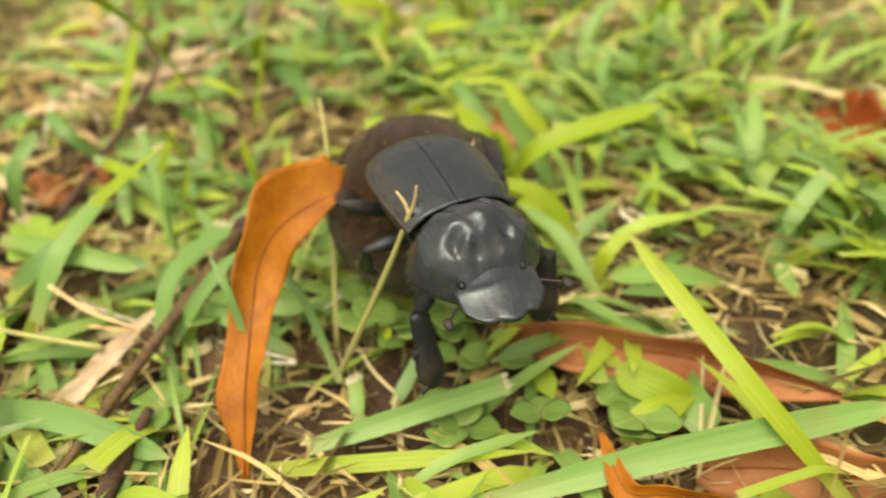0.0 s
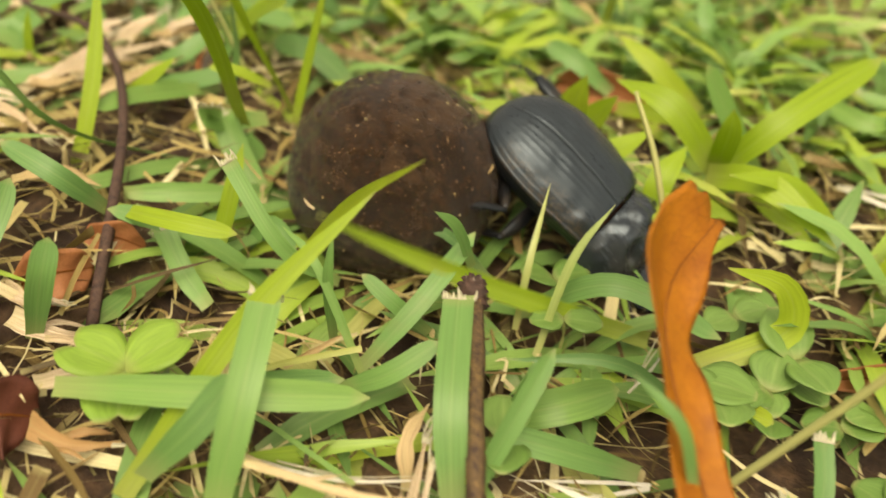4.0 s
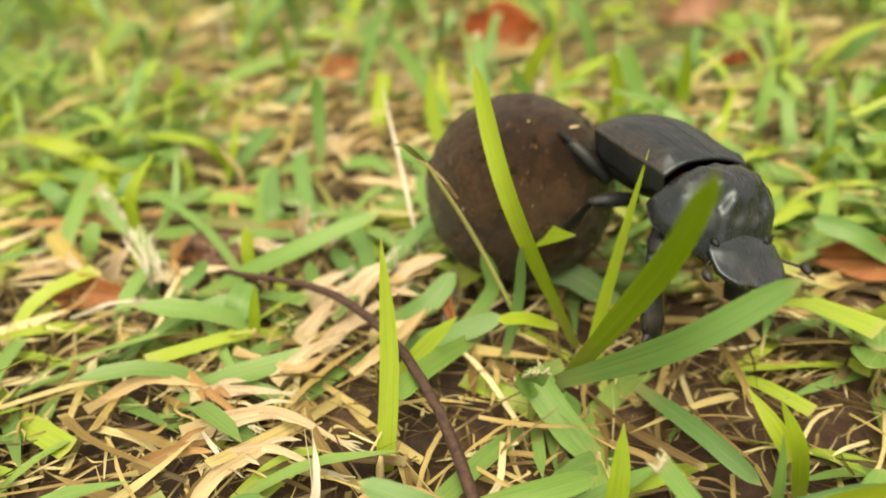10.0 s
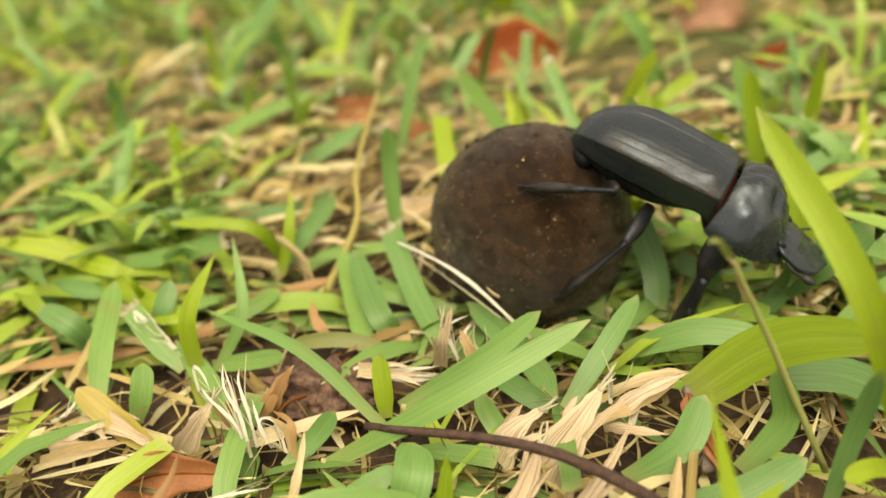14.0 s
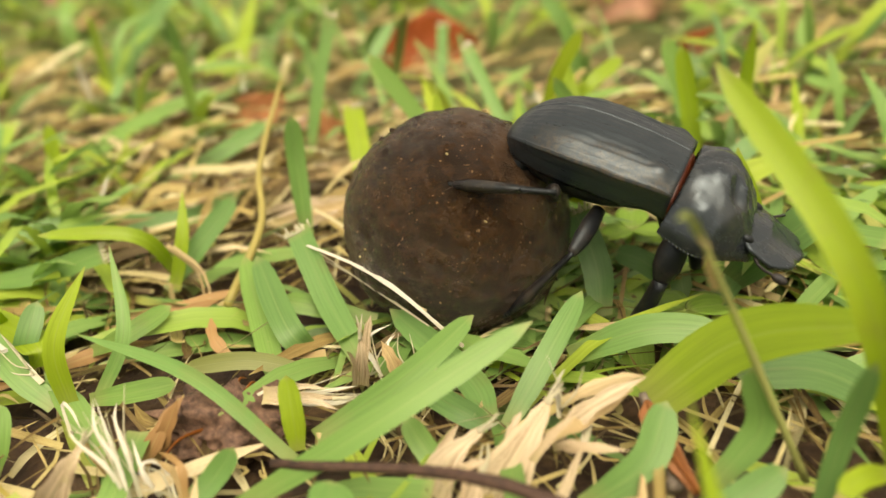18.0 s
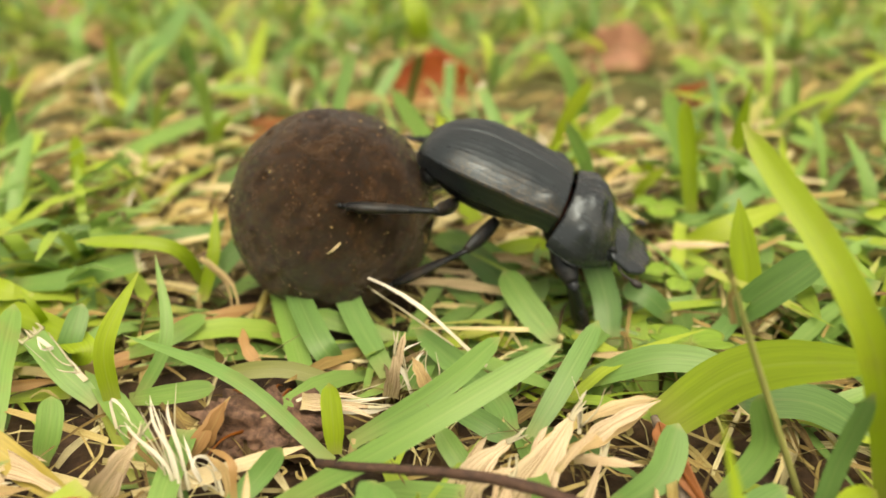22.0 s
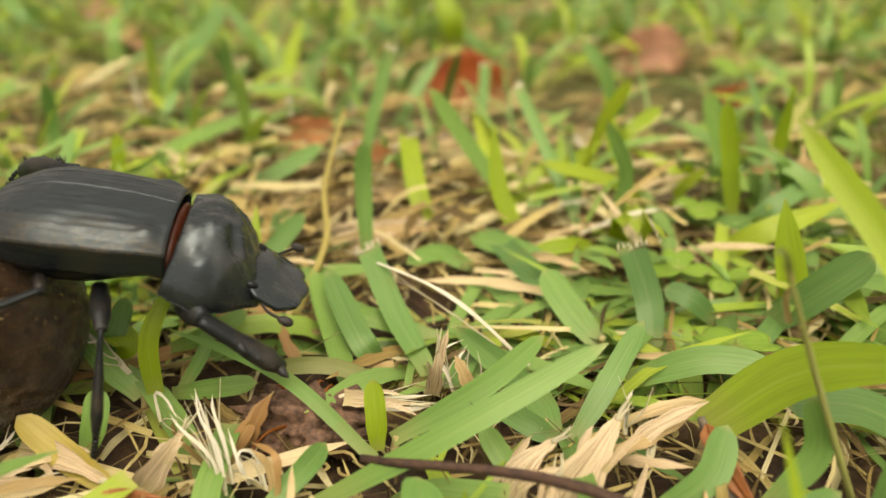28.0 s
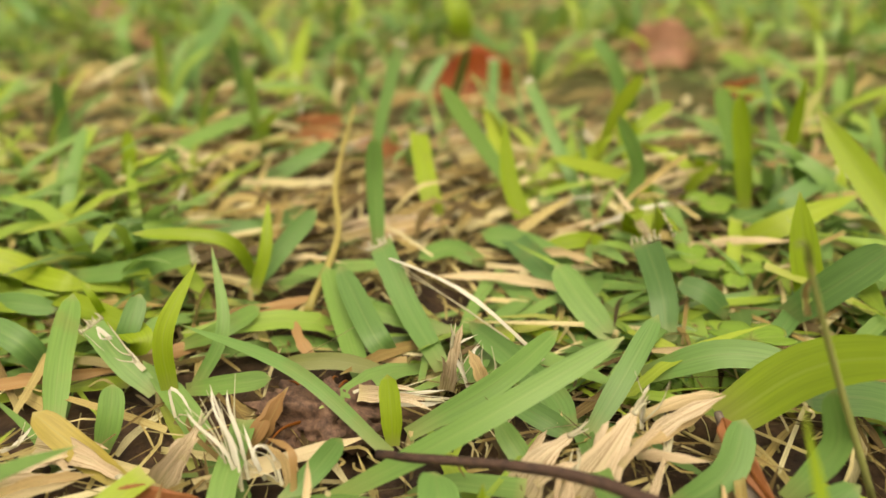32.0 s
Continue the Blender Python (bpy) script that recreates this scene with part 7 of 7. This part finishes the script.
# where each foot is set down, beside the body (mm): t, x, y, z; and how far it treads
FEET = {
    "fr": [(0, 24, -11, -22), (2, 24, -11, -21), (3, 30.8, -11.9, -18), (4, 24, -11, -22), (7, 8.7, -6, -26), (8, 25, -11, -25), (9, 23.2, -11.6, -21.7), (11, 24, -11, -22), (13, 14.2, -8, -27), (14, 17.5, -7, -25.6), (19, 14.3, -7, -25.5), (20, 26.9, -7, -20.9), (21, 20, -9, -22), (22, 26.9, -8, -18.1), (23, 22, -10, -20), (24, 34, -7, -12), (25, 31, -10, -24), (26.5, 20, -11, -20), (28, 29.6, -12.2, -12.3), (29, 24, -11, -19), (32, 24, -11, -20)],
    "fl": [(0, 20, 11, -20), (8, 18, 11, -22), (13, 20, 11, -19), (19, 20, 11, -20), (21, 17, 11, -19), (24, 22, 11, -16), (25, 26, 11, -18), (32, 20, 11, -20)],
    "mr": [(0, -6, -13, -19), (10, -6, -13, -19), (11, -12, -15, -15), (13, -9.3, -15.9, -16), (14, -2.8, -16, -23.7), (19, -3.5, -14.8, -23.6), (20, -1.4, -11.6, -25.8), (21, -7, -13, -18), (22, -8.6, -16.5, -20.7), (24, -7.8, -15.4, -20.6), (25, 4, -13, -20), (26.5, -6, -12, -19), (28, 6, -19.9, -21), (29, -4, -14, -19), (32, -6, -13, -19)],
    "ml": [(0, -6, 13, -19), (13, -5, 13, -20), (24, -8, 13, -17), (32, -6, 13, -19)],
    "hr": [(0, -18, -10, -10), (1, -15, -14, -8), (2, -13, -21, -4), (3, -10.6, -25, 0.7), (5, -16, -20, -5), (7, -20.5, -19, -6.2), (9, -25, -20, 0.6), (10.5, -26, -9, -4), (12, -26, -9, -4.5), (13.1, -26, -9, -4.5), (14, -15.9, -14, -9.1), (19, -17, -14.8, -5.6), (20, -18.9, -15.4, -14.3), (21, -16, -18, -9), (22, -21.6, -19, -7.5), (23, -20, -18.5, -3), (24, -25.4, -10.2, -12), (24.5, -10, -14, -20), (25, -7.5, -11.5, -26), (25.5, -12, -15, -18), (26.5, -15, -18, -8), (32, -15, -18, -8)],
    "hl": [(0, -18, 19, -8), (7, -18, 18, -11), (8.6, -23, 7, -2), (9.4, -22, 6, -2), (10.5, -18, 17, -10), (23.3, -18, 17, -12), (24, -18.5, 8.7, -2), (24.5, -23, 11, 9), (25, -29, 11, 3), (25.6, -24, 14, 0), (26.5, -18, 18, -5), (32, -18, 19, -6)],
}
KNEE_TO = {"f": (0.2, 1.0, 0.35), "m": (0.35, 1.0, 0.5), "h": (0.75, 0.8, 0.7)}


def along(table, t):
    """The smoothed value of a table of rows (t, x, y, z) at time t."""
    if t <= table[0][0]:
        return Vector(table[0][1:])
    for a, b in zip(table, table[1:]):
        if t <= b[0]:
            return Vector(a[1:]).lerp(Vector(b[1:]), sm((t - a[0]) / (b[0] - a[0])))
    return Vector(table[-1][1:])


def aim(at, x_axis, up):
    """A place whose x axis points along x_axis and whose z axis leans to up."""
    x = x_axis.normalized()
    y = Vector(up).cross(x).normalized()
    z = x.cross(y)
    m = Matrix((x, y, z)).transposed().to_4x4()
    m.translation = at * MM
    return m


def key_leg(key, bits):
    """Set the foot down along its table with a treading swing, and bend the knee to suit."""
    ob, femur, moving = bits
    fl, tl = LEGS[{"f": "front", "m": "middle", "h": "hind"}[key[0]]]
    sgn = -1 if key[1] == "r" else 1
    coxa = Vector(ob.location) / MM
    phase = {"fr": 0.0, "fl": 0.5, "mr": 0.5, "ml": 0.0, "hr": 0.25, "hl": 0.75}[key]
    first, second = [], []
    for i in range(0, 129):
        t = i * 0.25
        busy = sm((13.2 - t) / 0.6) if t < 16 else sm((t - 19.2) / 0.6)
        if 20.5 < t < 25.6:
            busy *= 0.35
        if key[1] == "r":
            busy *= math.sin(math.pi * t) ** 2
        a = 2 * math.pi * (0.62 * t + phase)
        foot = along(FEET[key], t) + Vector((3.0 * math.sin(a), 0, 1.6 * max(0.0, math.cos(a)))) * busy
        if key[0] == "f":
            foot = Matrix.Rotation(-radians(along([(r[0], r[7], 0, 0) for r in BEETLE], t).x), 3, "Y") @ (foot - Vector((12.5, 0, 0.5)))
        d = foot - coxa
        reach = max(abs(tl - fl) + 1.0, min(d.length, (fl + tl) * 0.985))
        d = d.normalized()
        cosine = (fl * fl + reach * reach - tl * tl) / (2 * fl * reach)
        hint = Vector(KNEE_TO[key[0]]) * Vector((1, sgn, 1))
        if key == "hl":
            hint = Vector((0.15, 0.35, 1.0)) if foot.z > -4 else Vector((0.5, 1.0, -0.1))
        elif key == "hr" and d.z < -0.75:
            hint = Vector((-0.2, -1.0, 0.6))
        side = (hint - d * hint.dot(d)).normalized()
        knee = d * fl * cosine + side * fl * math.sqrt(max(0.0, 1 - cosine * cosine))
        first.append((t, aim(Vector((0, 0, 0)), knee, side)))
        second.append((t, aim(knee, d * reach - knee, side)))
    walk(femur, first)
    for bit in moving:
        walk(bit, second)


BALL = [
    (0, 156.7, 49.6, 17.4),
    (1, 146.5, 50.6, 13.7),
    (2, 135.8, 51.4, 12.4),
    (3, 118.2, 58.4, 11.7),
    (4, 97.0, 57.4, 5.4),
    (6.5, 84.4, 64.0, 14.5),
    (7, 81.7, 69.2, 20.7),
    (8, 67.6, 91.1, 25.3),
    (9, 63.9, 82.0, 25.4),
    (9.5, 56.4, 93.3, 23.4),
    (10, 51.2, 102.8, 23.0),
    (10.5, 48.6, 110.9, 21.1),
    (11, 39.5, 112.0, 21.8),
    (11.5, 23.6, 125.9, 20.4),
    (12, 21.0, 130.0, 18.5),
    (12.5, 19.3, 134.0, 16.7),
    (13, 18.2, 133.0, 17.3),
    (13.5, 17.1, 133.3, 16.2),
    (14, 16.3, 134.3, 16.6),
    (14.5, 15.4, 135.5, 17.1),
    (16.5, 16.7, 135.2, 16.9),
    (17, 16.5, 133.5, 16.7),
    (18, 16.3, 133.3, 16.2),
    (19, 16.3, 132.2, 16.7),
    (19.5, 13.5, 132.6, 19.0),
    (20, 2.6, 133.6, 20.1),
    (21, -7.4, 138.5, 21.6),
    (22, -10.9, 142.9, 21.2),
    (23, -14.6, 145.9, 21.8),
    (24, -25.6, 147.4, 23.8),
    (24.5, -32.3, 124.3, 20.9),
    (25, -34.4, 116.0, 20.5),
    (25.5, -40.7, 113.8, 21.6),
    (27.5, -64.7, 109.1, 21.5),
    (28, -72.0, 104.4, 19.2),
    (29, -85.2, 102.1, 17.9),
    (30, -98.5, 100.0, 17.2),
    (31, -110.4, 100.3, 17.2),
    (32, -122.0, 100.0, 17.5),
]
BEETLE = [
    (0, 174.5, 34.5, 34.9, -26.5, 5.0, 6.0, 3.0),
    (1, 167.0, 36.5, 29.6, -29.5, 5.6, 12.5, 3.6),
    (2, 157.0, 49.9, 23.8, -30.5, 8.1, 9.6, 6.3),
    (3, 146.3, 60.4, 22.5, -24.9, 12.8, 14.0, 9.8),
    (4, 125.3, 65.4, 11.6, -10.2, 32.5, 18.5, 2.2),
    (6.5, 118.8, 60.7, 23.0, -13.8, 24.7, -15.7, 7.5),
    (7, 116.4, 64.0, 22.8, -26.5, 25.5, -15.6, 8.8),
    (7.5, 110.0, 72.3, 23.1, -43.7, 25.3, -9.2, 10.7),
    (8, 100.6, 72.2, 26.7, -32.0, 19.0, 3.0, 21.0),
    (9, 97.0, 67.4, 29.4, -35.6, 28.7, 17.5, 6.3),
    (10, 78.4, 90.2, 36.1, -56.3, 3.7, -10.8, 19.7),
    (11, 68.1, 114.0, 30.8, -36.7, 21.2, 5.1, 5.1),
    (12, 41.1, 110.3, 39.0, -47.0, -2.0, -2.0, 6.0),
    (13, 38.8, 124.7, 33.1, -23.9, 20.4, -7.2, 2.1),
    (14, 38.8, 126.2, 32.4, -22.3, 23.5, -0.8, 5.6),
    (17, 39.6, 124.3, 30.7, -29.9, 17.0, 1.9, 6.7),
    (18, 39.5, 124.0, 30.5, -26.8, 17.2, 3.2, 7.4),
    (19, 39.5, 122.9, 31.0, -24.7, 18.4, 3.6, 7.1),
    (20, 28.1, 124.1, 33.7, -9.8, 29.1, 8.8, 0.9),
    (21, 19.3, 131.1, 36.0, -14.8, 23.0, 8.6, 2.6),
    (22, 20.5, 137.6, 30.4, -11.9, 24.0, 11.5, 5.4),
    (23, 17.3, 134.9, 30.5, -9.7, 28.0, 6.5, -1.1),
    (24, 7.7, 134.3, 30.5, -3.7, 29.6, 8.7, -0.8),
    (24.5, -1.5, 115.1, 23.7, 8.0, 6.0, 35.0, 17.0),
    (25, -6.7, 115.8, 27.6, 20.0, 12.0, 31.0, 13.0),
    (25.5, -13.5, 122.2, 30.8, 12.0, 11.0, 10.0, 10.0),
    (27.5, -39.1, 102.8, 38.0, 2.9, 11.4, 32.2, 19.3),
    (28, -48.4, 105.7, 34.1, 4.4, 10.9, 7.4, 15.5),
    (29, -60.6, 104.0, 34.1, -16.0, 0.1, 4.9, 21.0),
    (30, -81.0, 106.0, 29.0, 2.0, 10.0, -3.0, 18.0),
    (30.5, -95.0, 108.0, 26.0, 6.0, 12.0, -1.0, 16.0),
    (32, -118.0, 108.0, 25.0, 6.0, 12.0, 0.0, 16.0),
]


def motions():
    """Roll the ball along its way, carry the beetle behind it, and let thorax and legs work."""
    turn, last, rows = Matrix.Identity(4), None, []
    for t, x, y, z in BALL:
        p = Vector((x, y, z))
        if last is not None:
            d = (p - last) * Vector((1, 1, 0))
            if d.length > 1e-6:
                turn = Matrix.Rotation(min(1.45, d.length / R_BALL), 4, Vector((-d.y, d.x, 0)).normalized()) @ turn
        last = p
        rows.append((t, Matrix.Translation(p * MM) @ turn))
    walk(ball, rows)
    taken = next(m for t, m in rows if t == 24)
    rest = Matrix.Translation(Vector((-33, 138, 4)) * MM - taken.to_3x3() @ Vector((-0.002, -0.010, 0.016))) @ taken.to_3x3().to_4x4()
    walk(caught_straw, [(0, rest), (23.3, rest)] + [r for r in rows if r[0] >= 24])
    walk(beetle, [(t, pose(x * MM, y * MM, z * MM, roll, pitch, yaw)) for t, x, y, z, yaw, pitch, roll, flex in BEETLE])
    walk(thorax, [(t, pose(0.0125, 0, 0.0005, 0, flex, 0)) for t, x, y, z, yaw, pitch, roll, flex in BEETLE])
    for key, bits in beetle_legs.items():
        key_leg(key, bits)
    # a blade that lies pressed down until the beetle has passed, and a straw that the ball rolls down
    still = Matrix.Identity(4)
    low = Matrix.Rotation(radians(26), 4, Vector((0.25, -0.97, 0)))
    walk(bowed_blade, [(0, low), (3.85, low), (4.2, still), (32, still)])
    # two blades that the ball holds aside until it has rolled past them
    for blade, angle in ((held_lime, 16), (held_green, 92)):
        aside = Matrix.Rotation(radians(angle), 4, Vector((0.1, -0.99, 0)))
        walk(blade, [(0, aside), (7.1, aside), (7.4, still), (32, still)])
    # a twig that the beetle treads on and shifts
    end, foot = Vector((121.0, 30.0, 8.0)), nudged_twig.location.copy()
    way = Vector((119.4, 34.9, 11.2)) - Vector((130.6, 5.2, 5.1))
    spin = (end - foot / MM).rotation_difference(way).to_matrix()
    shifted = Matrix.Translation(Vector((119.4, 34.9, 11.2)) * MM - spin @ (end * MM - foot)) @ spin.to_4x4()
    walk(nudged_twig, [(0, Matrix.Translation(foot)), (4.5, Matrix.Translation(foot)), (6.3, shifted), (32, shifted)])
    # the standing dead leaf, pushed over sideways as the beetle goes by
    pivot, ahead = Vector((149.1, 13.8, 19.3)) * MM, Vector((-0.244, 0.819, -0.520))
    upright = Matrix.Translation(tilted_leaf.location)
    over = Matrix.Translation(pivot) @ Matrix.Rotation(radians(36), 4, ahead) @ Matrix.Rotation(radians(-30), 4, Vector((-0.405, 0.730, 0.550))) @ Matrix.Translation(Vector((3, 0, -5)) * MM - pivot) @ upright
    walk(tilted_leaf, [(0, upright), (4.5, upright), (6.3, over), (32, over)])
    foot = Matrix.Translation(falling_straw.location)
    way = Vector(STRAW_DOWN[1]) - Vector(STRAW_DOWN[0])
    down = Matrix.Translation(Vector(STRAW_DOWN[0]) * MM) @ Vector((-16, 30, 35)).rotation_difference(way).to_matrix().to_4x4()
    walk(falling_straw, [(0, foot), (11.1, foot), (11.8, down), (32, down)])


motions()
